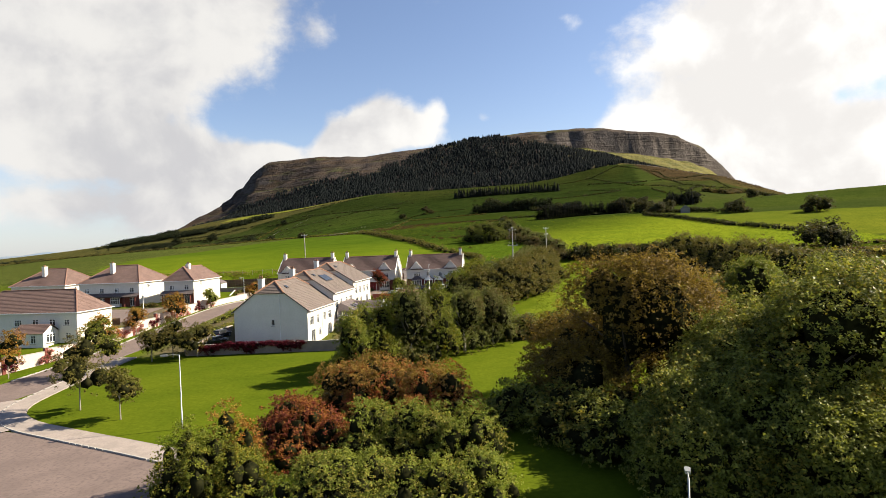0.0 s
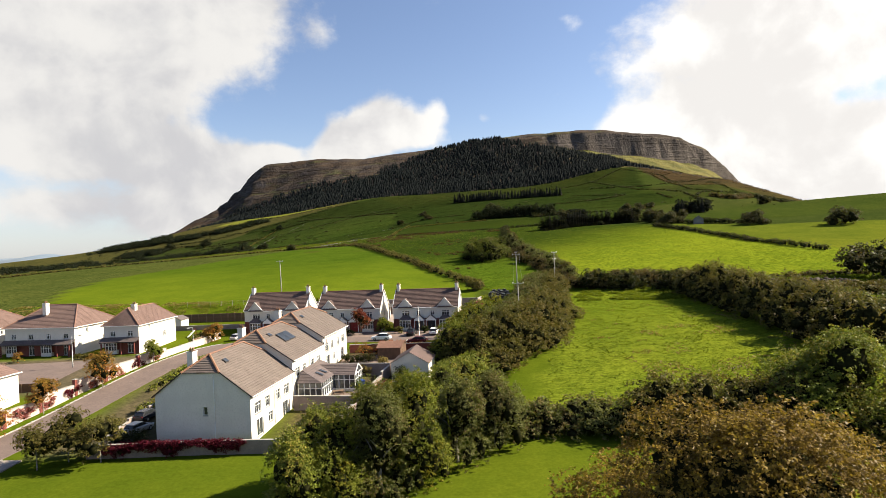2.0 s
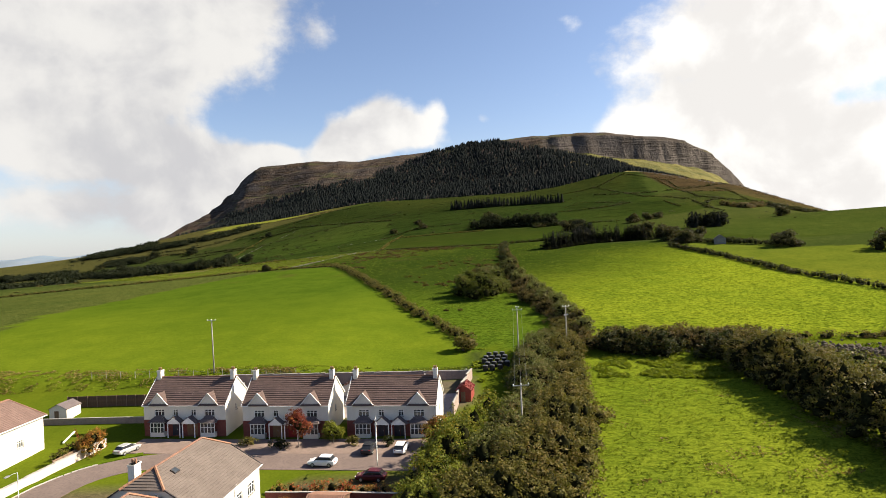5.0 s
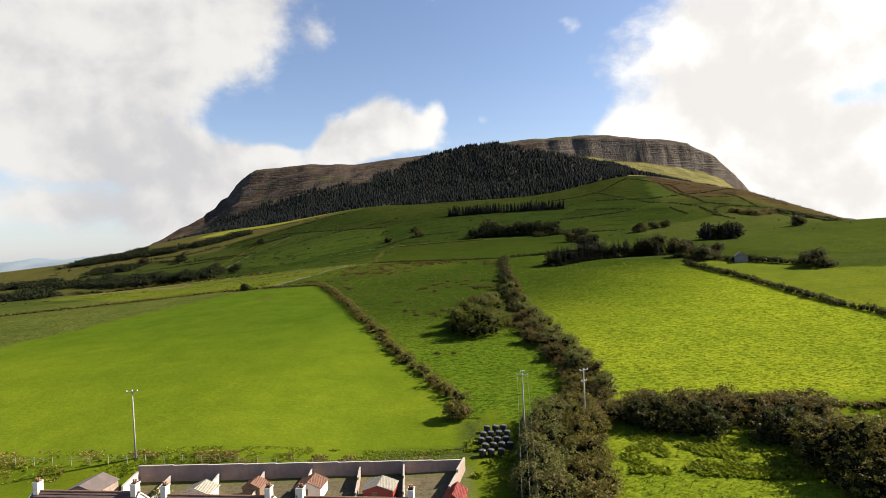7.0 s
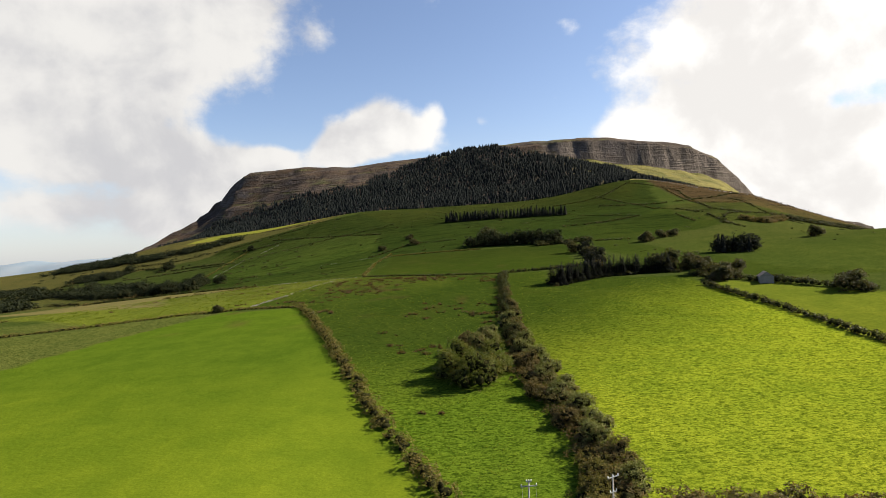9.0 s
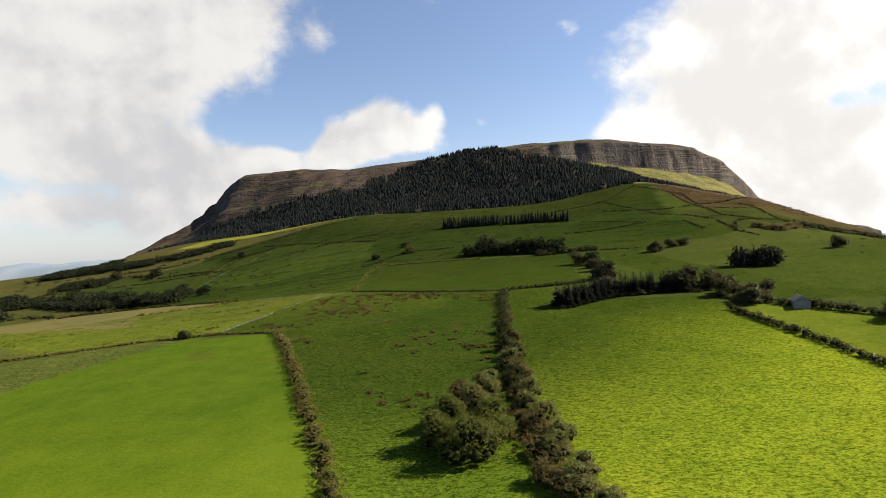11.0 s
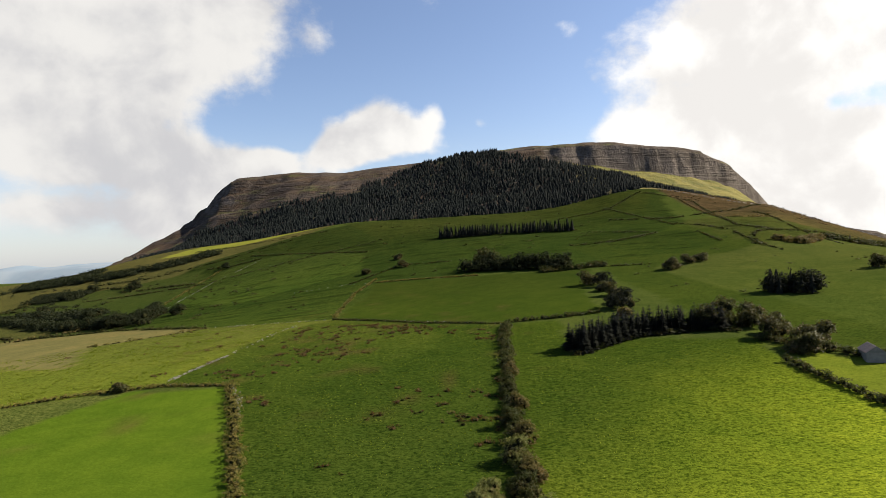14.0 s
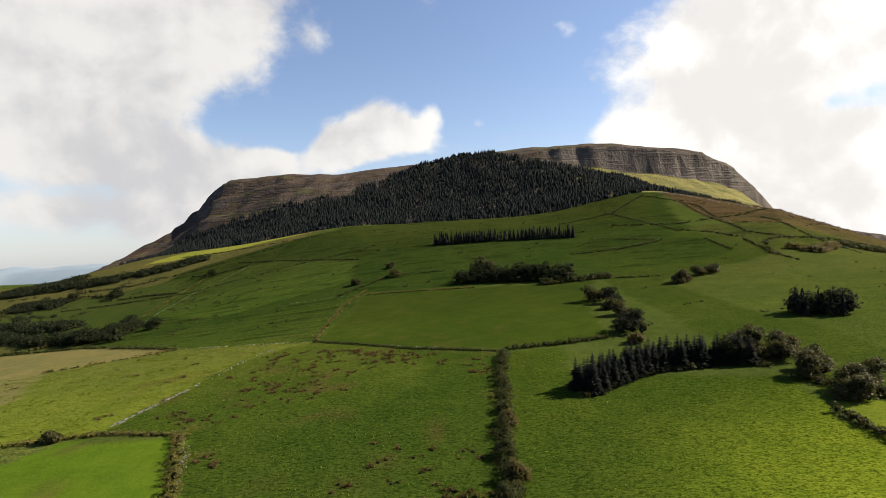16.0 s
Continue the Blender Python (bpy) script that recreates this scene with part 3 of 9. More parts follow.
# plan of the parcels: outline, colour, share of tufts
HEDGE_LEFT = [(12, 214), (-6, 256), (-24, 312), (-40, 358), (-57, 401)]
HEDGE_MID = [(41, 205), (39.5, 238), (37.5, 265), (36, 300), (38.5, 345), (44, 410), (50, 470)]
# cloud shade painted in: hill parcels darkened, field colours fading darker upslope
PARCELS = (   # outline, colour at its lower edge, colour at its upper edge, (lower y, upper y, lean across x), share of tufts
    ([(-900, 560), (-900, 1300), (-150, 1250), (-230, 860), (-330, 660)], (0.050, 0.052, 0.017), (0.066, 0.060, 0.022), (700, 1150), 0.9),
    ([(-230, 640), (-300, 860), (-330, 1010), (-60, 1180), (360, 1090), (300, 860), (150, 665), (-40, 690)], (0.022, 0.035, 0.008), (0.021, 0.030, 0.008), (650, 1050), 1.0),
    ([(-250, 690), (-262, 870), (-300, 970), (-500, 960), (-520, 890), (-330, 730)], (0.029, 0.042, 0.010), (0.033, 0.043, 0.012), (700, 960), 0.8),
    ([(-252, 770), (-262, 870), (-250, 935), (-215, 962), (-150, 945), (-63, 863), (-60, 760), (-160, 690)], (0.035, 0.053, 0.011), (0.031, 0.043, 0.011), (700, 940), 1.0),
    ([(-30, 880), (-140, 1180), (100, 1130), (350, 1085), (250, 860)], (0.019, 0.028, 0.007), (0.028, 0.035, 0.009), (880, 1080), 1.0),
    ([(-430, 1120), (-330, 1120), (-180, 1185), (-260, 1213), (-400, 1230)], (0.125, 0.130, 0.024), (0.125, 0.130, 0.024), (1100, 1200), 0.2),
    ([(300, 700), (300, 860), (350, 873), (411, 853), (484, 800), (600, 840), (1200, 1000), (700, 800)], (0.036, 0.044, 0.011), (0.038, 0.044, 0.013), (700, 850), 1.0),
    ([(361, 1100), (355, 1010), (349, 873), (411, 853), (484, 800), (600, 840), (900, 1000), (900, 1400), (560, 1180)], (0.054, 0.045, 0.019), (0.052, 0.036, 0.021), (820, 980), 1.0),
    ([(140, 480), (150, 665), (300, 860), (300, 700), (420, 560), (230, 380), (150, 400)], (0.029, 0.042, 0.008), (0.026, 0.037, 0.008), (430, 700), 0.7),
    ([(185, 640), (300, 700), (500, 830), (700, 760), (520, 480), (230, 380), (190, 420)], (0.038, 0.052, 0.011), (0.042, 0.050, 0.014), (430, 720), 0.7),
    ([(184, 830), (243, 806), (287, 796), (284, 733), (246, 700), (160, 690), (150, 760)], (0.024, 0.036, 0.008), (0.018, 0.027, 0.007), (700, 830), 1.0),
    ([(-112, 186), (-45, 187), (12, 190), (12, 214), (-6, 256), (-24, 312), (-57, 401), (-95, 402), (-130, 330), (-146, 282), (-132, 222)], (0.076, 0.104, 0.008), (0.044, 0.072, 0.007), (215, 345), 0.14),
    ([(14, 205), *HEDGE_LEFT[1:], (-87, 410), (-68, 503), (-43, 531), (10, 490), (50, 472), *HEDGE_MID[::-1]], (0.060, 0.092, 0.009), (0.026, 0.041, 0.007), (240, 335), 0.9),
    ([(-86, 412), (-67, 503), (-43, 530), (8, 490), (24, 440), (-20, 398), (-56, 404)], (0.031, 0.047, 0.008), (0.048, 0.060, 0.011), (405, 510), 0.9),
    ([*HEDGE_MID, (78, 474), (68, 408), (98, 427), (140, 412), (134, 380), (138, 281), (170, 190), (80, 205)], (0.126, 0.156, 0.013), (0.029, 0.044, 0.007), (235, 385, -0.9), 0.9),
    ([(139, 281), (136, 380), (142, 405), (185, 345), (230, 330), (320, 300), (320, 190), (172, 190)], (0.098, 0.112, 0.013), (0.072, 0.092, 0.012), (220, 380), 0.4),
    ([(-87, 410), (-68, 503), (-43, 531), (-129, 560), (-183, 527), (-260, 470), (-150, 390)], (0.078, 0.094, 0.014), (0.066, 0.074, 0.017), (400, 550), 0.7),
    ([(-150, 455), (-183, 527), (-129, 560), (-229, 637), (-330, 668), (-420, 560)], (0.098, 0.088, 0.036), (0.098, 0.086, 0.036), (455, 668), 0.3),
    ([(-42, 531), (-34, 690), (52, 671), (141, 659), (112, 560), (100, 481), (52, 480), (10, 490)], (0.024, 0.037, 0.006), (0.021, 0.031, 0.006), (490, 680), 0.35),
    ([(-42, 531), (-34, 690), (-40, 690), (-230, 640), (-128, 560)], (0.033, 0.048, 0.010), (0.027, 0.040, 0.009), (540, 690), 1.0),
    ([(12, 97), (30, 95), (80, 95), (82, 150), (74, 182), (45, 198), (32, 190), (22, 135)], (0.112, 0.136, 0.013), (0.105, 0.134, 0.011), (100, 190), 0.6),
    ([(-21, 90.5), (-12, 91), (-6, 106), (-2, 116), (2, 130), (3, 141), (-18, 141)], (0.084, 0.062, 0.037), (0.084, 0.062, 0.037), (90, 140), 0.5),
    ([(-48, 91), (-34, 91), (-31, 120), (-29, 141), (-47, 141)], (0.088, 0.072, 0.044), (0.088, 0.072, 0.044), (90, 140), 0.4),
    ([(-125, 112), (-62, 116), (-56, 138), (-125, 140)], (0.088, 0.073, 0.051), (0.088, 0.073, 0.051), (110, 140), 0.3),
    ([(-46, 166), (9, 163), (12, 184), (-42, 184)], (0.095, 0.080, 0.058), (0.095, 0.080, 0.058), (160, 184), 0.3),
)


def make_ground():
    xs = spaced((-4800, -1000, 190), (-1000, -240, 10), (-240, -130, 5), (-130, 170, 4), (170, 240, 6), (240, 1000, 10), (1000, 4801, 190))
    ys = spaced((-400, -40, 24), (-40, 70, 5), (70, 470, 4), (470, 1240, 6), (1240, 2200, 40), (2200, 4801, 200))
    gx, gy = np.meshgrid(xs, ys)
    x, y = gx.ravel(), gy.ravel()
    z = land_base(x, y)
    rough = np.full(x.shape, 0.5)
    tone = np.tile((0.036, 0.048, 0.012), (len(x), 1))
    near = (y < 187) | (x > 14) & (y < 210)
    rough_land = (x < -90) & (y > 170) & (y < 420)
    tone[rough_land], rough[rough_land] = (0.057, 0.068, 0.018), 0.9
    tone[near], rough[near] = (0.066, 0.088, 0.007), 0.08
    wob_x, wob_y = x + soft_noise(x, y, 9, 3) * 1.2, y + soft_noise(x, y, 9, 4) * 1.2
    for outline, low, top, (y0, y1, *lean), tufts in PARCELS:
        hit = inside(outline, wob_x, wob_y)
        # blend towards the upper colour, which carries the painted shade
        shade_mix = step(y0, y1, y[hit] + (lean[0] * (x[hit] - 70) if lean else 0) + 14 * soft_noise(x[hit], y[hit], 45, 9))[:, None]
        tone[hit], rough[hit] = np.array(low) + (np.array(top) - np.array(low)) * shade_mix, tufts
    # rushes and bracken in the wet corner of the mid pasture
    wet = np.clip(soft_noise(x, y, 11, 5) * 0.7 + soft_noise(x, y, 4, 6) * 0.5 - 0.35, 0, 1) * step(330, 400, y) * step(700, 430, y) * (x < 60) * (x > -110)
    tone = tone + (np.array((0.055, 0.042, 0.016)) - tone) * np.clip(wet * 1.6, 0, 0.75)[:, None]
    z = z + rough * (soft_noise(x, y, 3.1, 7) * 0.09 + soft_noise(x, y, 8, 8) * 0.16) * (y > 95)
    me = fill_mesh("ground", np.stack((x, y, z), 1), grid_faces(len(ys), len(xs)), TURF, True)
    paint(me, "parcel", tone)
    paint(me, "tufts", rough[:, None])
    return tagged(new("ground", me), "hedged green pasture rising from the village to a mountain", "ground", kind="structure")


ground = make_ground()

# ---- the mountain ----
RIM_X = np.array([-735, -698, -670, -641, -632, -616, -601, -583, -573, -558, -543, -521, -450, -345, -220, -150, -60, 120, 250, 400, 513, 608, 681, 749, 820, 948, 1216.0])
RIM_Y = np.array([1600, 1648, 1683, 1710, 1718, 1731, 1742, 1757, 1764, 1768, 1771, 1772, 1763, 1743, 1714, 1695, 1656, 1535, 1518, 1503, 1500, 1508, 1525, 1550, 1590, 1620, 1650.0])
RIM_Z = np.array([82, 98, 134, 152, 169, 180, 205, 215, 234, 257, 272, 286, 289, 293, 282, 287, 288, 290, 300, 296, 286, 273, 244, 184, 122, 100, 60.0])
FOOT_X = np.array([-760, -510, -416, -261, -139, -24, 93, 188, 272, 338, 430, 534, 600, 700, 900, 1150.0])
FOOT_Y = np.array([1280, 1250, 1240, 1222, 1192, 1162, 1133, 1113, 1101, 1091, 1130, 1172, 1225, 1290, 1330, 1330.0])


def slope_share(v, x):
    """Share of the climb from foot to rim at v of the way: wooded slope on one side, talus and cliff on the other."""
    wooded = np.interp(v, (0, 0.3, 0.6, 0.85, 1.0), (0, 0.22, 0.56, 0.88, 1.0))
    ledge = wooded + 0.028 * np.sin(v * 42 + 1.5 * soft_noise(x, x * 0, 120, 19)) * step(-200, -380, x) * step(0.3, 0.5, v) * step(1.0, 0.9, v)
    crag = np.interp(v, (0, 0.4, 0.78, 0.835, 0.9, 1.0), (0, 0.19, 0.52, 0.90, 0.965, 1.0))
    ledge = np.clip(ledge, 0, 1) ** (1 + 0.7 * step(-260, -560, x))
    return ledge + (crag - ledge) * step(140, 430, x)


def mountain_at(x, v):
    fy, ry, rz = np.interp(x, FOOT_X, FOOT_Y), np.interp(x, RIM_X, RIM_Y), np.interp(x, RIM_X, RIM_Z)
    even = np.interp(x, (-735, -600, -521, -450), (82, 196, 286, 289))
    rz = np.where(x < -450, even + (rz - even) * step(0.72, 0.95, v), rz)
    fz = land_base(x, fy)
    vv = np.clip(v, 0, 1)
    flute = soft_noise(x, v * 14, 30, 11) * 1.8 + soft_noise(x, v * 60, 12, 12) * 1.6 + soft_noise(x, v * 9, 95, 13) * 3
    crag = step(200, 330, x) * step(0.60, 0.76, v) * step(1.0, 0.9, v)
    y = fy + (ry - fy) * v + flute * crag + soft_noise(x, v * 90, 30, 14) * 5 * step(0, 0.2, v)
    z = fz + (rz - fz) * slope_share(vv, x + soft_noise(x, v * 40, 26, 15) * 9)
    z = z + soft_noise(x, y, 26, 16) * 2.2 * step(0.05, 0.25, v) * step(1.02, 0.9, v) + soft_noise(x, y, 70, 17) * 3 * step(0.1, 0.4, v)
    z = z - np.clip(-v, 0, 1) * 260 - 3 * step(0.06, 0.0, v)
    z = z + step(1.0, 1.4, v) * 4 - np.clip(v - 1.4, 0, 9) * (rz + 60)
    return y, z


def make_mountain():
    xs = np.arange(-735, 1121, 4.0)
    vs = np.concatenate((np.linspace(-0.06, 0.74, 46), np.linspace(0.752, 0.9, 34), np.linspace(0.92, 1.4, 14), np.linspace(1.5, 2.4, 8)))
    gx, gv = np.meshgrid(xs, vs)
    x, v = gx.ravel(), gv.ravel()
    y, z = mountain_at(x, v)
    x = x + soft_noise(x, z, 9, 18) * 1.5
    me = fill_mesh("mountain", np.stack((x, y, z), 1), grid_faces(len(vs), len(xs)), MOUNTAIN, True)
    heath = np.clip(step(330, 250, x) + step(0.80, 0.84, v) + step(330, 420, x) * step(0.3, 0.05, v), 0, 1)
    paint(me, "heath", heath[:, None])
    return tagged(new("mountain", me), "flat-topped limestone mountain with cliffs and brown heath", "mountain", kind="structure")


mountain = make_mountain()


def make_far_hills():
    xs = np.linspace(-4600, 4600, 240)
    rows = []
    for d, lift in ((0, -60), (120, 0.5), (420, 1.0), (800, -60)):
        yy = 4050 + d + 0 * xs
        crest = 52 + 40 * soft_noise(xs, xs * 0, 620, 21) + 22 * soft_noise(xs, xs * 0, 190, 22)
        zz = np.full(xs.shape, -60.0) if lift < 0 else crest * lift
        rows.append(np.stack((xs, yy, zz), 1))
    # the blue haze of distance is painted into this base colour
    mat = surface("hazed_hill", ((0.146, 0.1898, 0.2409), (0.1825, 0.219, 0.2628)), 0.004, 1.0, spec=0.0)
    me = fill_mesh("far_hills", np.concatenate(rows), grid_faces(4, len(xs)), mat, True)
    return tagged(new("backdrop", me), "low hills far beyond the bay, blue haze painted into their colour", "hills", kind="structure")


far_hills = make_far_hills()

# ---- helpers for things ----


def thing(name, at=(0, 0, 0), turn=0.0, label="", category="", group="", kind=""):
    ob = new(name)
    ob.empty_display_size = 0.2
    ob.matrix_basis = pose(*at, 0, 0, turn)
    return tagged(ob, label, category, group, kind)


def part(name, shape, material, parent, label="", at=None, smooth=False):
    """Links a shape (a Shape or a mesh) as ONE mesh object under a thing or a part."""
    me = shape.mesh(name, material, smooth) if isinstance(shape, Shape) else shape
    ob = new(name, me)
    ob.parent = parent
    if at is not None:
        ob.matrix_basis = at
    if label:
        ob["label"] = label
    return ob


class Shape:
    """Collects boxes, prisms, tubes and faces into one mesh."""

    def __init__(self):
        self.v, self.f = [], []

    def face(self, *pts):
        k = len(self.v)
        self.v += [tuple(p) for p in pts]
        self.f.append(tuple(range(k, k + len(pts))))
        return self

    def box(self, x0, y0, z0, x1, y1, z1):
        return self.prism([(x0, y0), (x1, y0), (x1, y1), (x0, y1)], z0, z1)

    def prism(self, outline, z0, z1):
        k, n = len(self.v), len(outline)
        self.v += [(x, y, z0) for x, y in outline] + [(x, y, z1) for x, y in outline]
        self.f += [tuple(range(k + n - 1, k - 1, -1)), tuple(range(k + n, k + 2 * n))]
        self.f += [(k + i, k + (i + 1) % n, k + n + (i + 1) % n, k + n + i) for i in range(n)]
        return self

    def slab(self, pts, thick):
        """A flat plate: a planar outline in space and its thickness along the normal, downwards."""
        p = [Vector(q) for q in pts]
        nor = (p[1] - p[0]).cross(p[2] - p[0]).normalized() * thick
        k, n = len(self.v), len(p)
        self.v += [tuple(q) for q in p] + [tuple(q - nor) for q in p]
        self.f += [tuple(range(k, k + n)), tuple(range(k + 2 * n - 1, k + n - 1, -1))]
        self.f += [(k + i, k + n + i, k + n + (i + 1) % n, k + (i + 1) % n) for i in range(n)]
        return self

    def tube(self, pts, radii, sides=7, cap=True):
        k = len(self.v)
        pts = [Vector(p) for p in pts]
        for i, p in enumerate(pts):
            d = (pts[min(i + 1, len(pts) - 1)] - pts[max(i - 1, 0)]).normalized()
            a = d.orthogonal().normalized()
            b = d.cross(a)
            for s in range(sides):
                w = 2 * math.pi * s / sides
                self.v.append(tuple(p + (a * math.cos(w) + b * math.sin(w)) * radii[i]))
        for i in range(len(pts) - 1):
            for s in range(sides):
                t = (s + 1) % sides
                self.f.append((k + i * sides + s, k + i * sides + t, k + (i + 1) * sides + t, k + (i + 1) * sides + s))
        if cap:
            self.f.append(tuple(k + s for s in reversed(range(sides))))
            self.f.append(tuple(k + (len(pts) - 1) * sides + s for s in range(sides)))
        return self

    def mesh(self, name, material, smooth=False):
        return mesh_of(name, self.v, self.f, material, smooth)

# ---- plants ----


def foliage(rng, blobs, count, size, core=0.72, droop=0.0, slim=0.62):
    """Leaf sprays over lumps (x, y, z, rx, ry, rz): arrays of corners and faces, with a lumpy core inside each lump
    that stands in for inner shade.
    """
    blobs = np.asarray(blobs, float)
    count, size = int(count * 1.3), size * 0.85
    per = 12
    sprays = max(8, count // per)
    area = blobs[:, 3] * blobs[:, 5] + blobs[:, 4] * blobs[:, 5] + blobs[:, 3] * blobs[:, 4]
    got, found = [], 0
    while found < sprays:
        k = sprays * 2
        w = rng.choice(len(blobs), k, p=area / area.sum())
        d = rng.normal(size=(k, 3))
        d /= np.linalg.norm(d, axis=1)[:, None]
        d[:, 2] = np.where((d[:, 2] < -0.35) & (rng.random(k) < 0.75), -d[:, 2], d[:, 2])
        lump = 1 + 0.18 * np.sin(d[:, 0] * 7 + w) * np.cos(d[:, 1] * 6 - w * 2)
        c = blobs[w, :3] + d * blobs[w, 3:6] * ((0.80 + 0.30 * rng.random(k) ** 0.8) * lump)[:, None]
        # sprays that lie deep inside a neighbouring lump are never seen
        seen = np.ones(k, bool)
        for bl in blobs:
            seen &= (((c - bl[:3]) / bl[3:6]) ** 2).sum(1) > 0.46
        got.append(np.concatenate((c[seen], d[seen]), 1))
        found += max(int(seen.sum()), sprays // 6)
    got = np.concatenate(got)[:sprays]
    c, d = np.repeat(got[:, :3], per, 0), np.repeat(got[:, 3:], per, 0)
    n = len(c)
    reach = size * 2.6
    off = rng.normal(size=(n, 3)) * (reach * 0.5, reach * 0.5, reach * 0.36)
    c = c + off + d * (np.abs(rng.normal(size=(n, 1))) * reach * 0.30)
    nor = d * 0.45 + rng.normal(size=(n, 3)) * 0.5 + (0, 0, 0.55)
    nor /= np.linalg.norm(nor, axis=1)[:, None]
    a = np.cross(nor, rng.normal(size=(n, 3)))
    a /= np.linalg.norm(a, axis=1)[:, None]
    a[:, 2] -= droop
    b = np.cross(nor, a)
    s = (size * (0.6 + 0.8 * rng.random(n)))[:, None]
    v = np.stack((c + a * s * 1.1, c - a * s * 0.55 + b * s * slim * 1.1, c - a * s * 0.55 - b * s * slim * 1.1 - nor * s * 0.2), 1).reshape(-1, 3)
    f = np.arange(n * 3).reshape(-1, 3)
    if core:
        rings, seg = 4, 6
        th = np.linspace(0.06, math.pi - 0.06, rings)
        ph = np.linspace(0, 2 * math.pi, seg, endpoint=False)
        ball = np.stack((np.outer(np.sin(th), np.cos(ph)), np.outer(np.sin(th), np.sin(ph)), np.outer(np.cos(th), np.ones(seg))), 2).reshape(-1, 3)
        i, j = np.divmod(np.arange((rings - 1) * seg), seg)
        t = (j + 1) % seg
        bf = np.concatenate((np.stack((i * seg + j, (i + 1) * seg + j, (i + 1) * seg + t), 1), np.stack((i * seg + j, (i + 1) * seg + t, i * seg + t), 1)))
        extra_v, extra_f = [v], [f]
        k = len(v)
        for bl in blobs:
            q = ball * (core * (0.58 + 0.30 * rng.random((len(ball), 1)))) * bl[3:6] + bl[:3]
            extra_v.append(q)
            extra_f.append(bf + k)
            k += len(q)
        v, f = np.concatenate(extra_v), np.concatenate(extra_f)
    return v, f, len(f) - n


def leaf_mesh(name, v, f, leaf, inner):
    """Leaves in one material, the near-black cores painted as shade inside them in another."""
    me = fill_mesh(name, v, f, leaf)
    me.materials.append(CORE_SHADE)
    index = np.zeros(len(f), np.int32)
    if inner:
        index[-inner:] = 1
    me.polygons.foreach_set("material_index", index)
    return me


def crown_blobs(rng, radius, low, top, lumps, spread=0.62, skirt=0):
    """Lumps that make up an uneven crown between two heights."""
    out = [(0, 0, (low + top) / 2, radius * 0.54, radius * 0.54, (top - low) * 0.40)]
    for i in range(lumps):
        w = 2.4 * i + rng.random() * 1.2
        h = low + (top - low) * (0.10 + 0.74 * ((i * 0.618 + rng.random() * 0.25) % 1))
        share = (h - low) / (top - low)
        q = 1 - max(0.0, share - 0.35) * 1.25 - max(0.0, 0.35 - share) * 0.5
        rr = radius * spread * max(q, 0.25)
        s = radius * (0.30 + 0.22 * rng.random())
        out.append((rr * math.cos(w), rr * math.sin(w), h, s, s, s * (0.75 + 0.4 * rng.random())))
    for i in range(skirt):
        w = 2 * math.pi * (i + rng.random() * 0.5) / skirt
        s = radius * (0.26 + 0.1 * rng.random())
        out.append((radius * 0.72 * math.cos(w), radius * 0.72 * math.sin(w), low + s * 0.8, s, s, s))
    return out


def trunk_shape(rng, tall, thick, spread, limbs=5, fork=0.45):
    s = Shape()
    lean = (rng.random(2) - 0.5) * tall * 0.06
    pts = [(lean[0] * t, lean[1] * t, tall * t) for t in (0, 0.25, 0.5, 0.8, 1.0)]
    s.tube([(0, 0, -0.4), *pts], [thick * 1.35, thick * 1.15, thick * 0.9, thick * 0.75, thick * 0.5, thick * 0.2], 8)
    for i in range(limbs):
        w = 2 * math.pi * (i + rng.random() * 0.6) / limbs
        h = tall * (fork + 0.3 * rng.random())
        r = spread * (0.5 + 0.4 * rng.random())
        base = (lean[0] * h / tall, lean[1] * h / tall, h)
        tip = (r * math.cos(w), r * math.sin(w), h + tall * (0.25 + 0.2 * rng.random()))
        mid = [(a * 0.5 + b * 0.5) for a, b in zip(base, tip)]
        s.tube([base, (mid[0], mid[1], mid[2] + tall * 0.03), tip], [thick * 0.5, thick * 0.32, thick * 0.1], 6)
    return s


def make_tree(name, at, tall, radius, low, leaf, bark, seed, label, category="tree", count=2600, size=0.34, lumps=12, thick=None, group="", spread=0.62, skirt=0, upright=1.0):
    rng = np.random.default_rng(seed)
    ob = thing(name, at, rng.random() * 360, label, category, group)
    part("trunk", trunk_shape(rng, tall * 0.74, thick or tall * 0.022 + 0.03, radius * 0.7, fork=0.32), bark, ob, smooth=True)
    v, f, inner = foliage(rng, [(a, b, c, d * upright ** -0.5, e * upright ** -0.5, f * upright) for a, b, c, d, e, f in crown_blobs(rng, radius, low, tall, lumps, spread, skirt)], count, size)
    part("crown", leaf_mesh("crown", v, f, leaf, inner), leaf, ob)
    return ob


def make_bush(name, at, blobs, leaf, seed, label, category="bush", count=1500, size=0.25, kind="", group=""):
    """A shrub or thicket: woody stems inside leafy lumps."""
    rng = np.random.default_rng(seed)
    ob = thing(name, at, 0, label, category, group, kind)
    stems = Shape()
    for bx, by, bz, rx, ry, rz in blobs[:24]:
        for _ in range(2):
            dx, dy = (rng.random(2) - 0.5) * rx * 0.6
            stems.tube([(bx + dx * 0.3, by + dy * 0.3, -0.3), (bx + dx, by + dy, bz * 0.7), (bx + dx * 1.6, by + dy * 1.6, bz + rz * 0.2)], [0.09, 0.06, 0.02], 5)
    part("branchwork", stems, BARK, ob)
    v, f, inner = foliage(rng, blobs, count, size)
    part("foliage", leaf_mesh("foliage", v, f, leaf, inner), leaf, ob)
    return ob


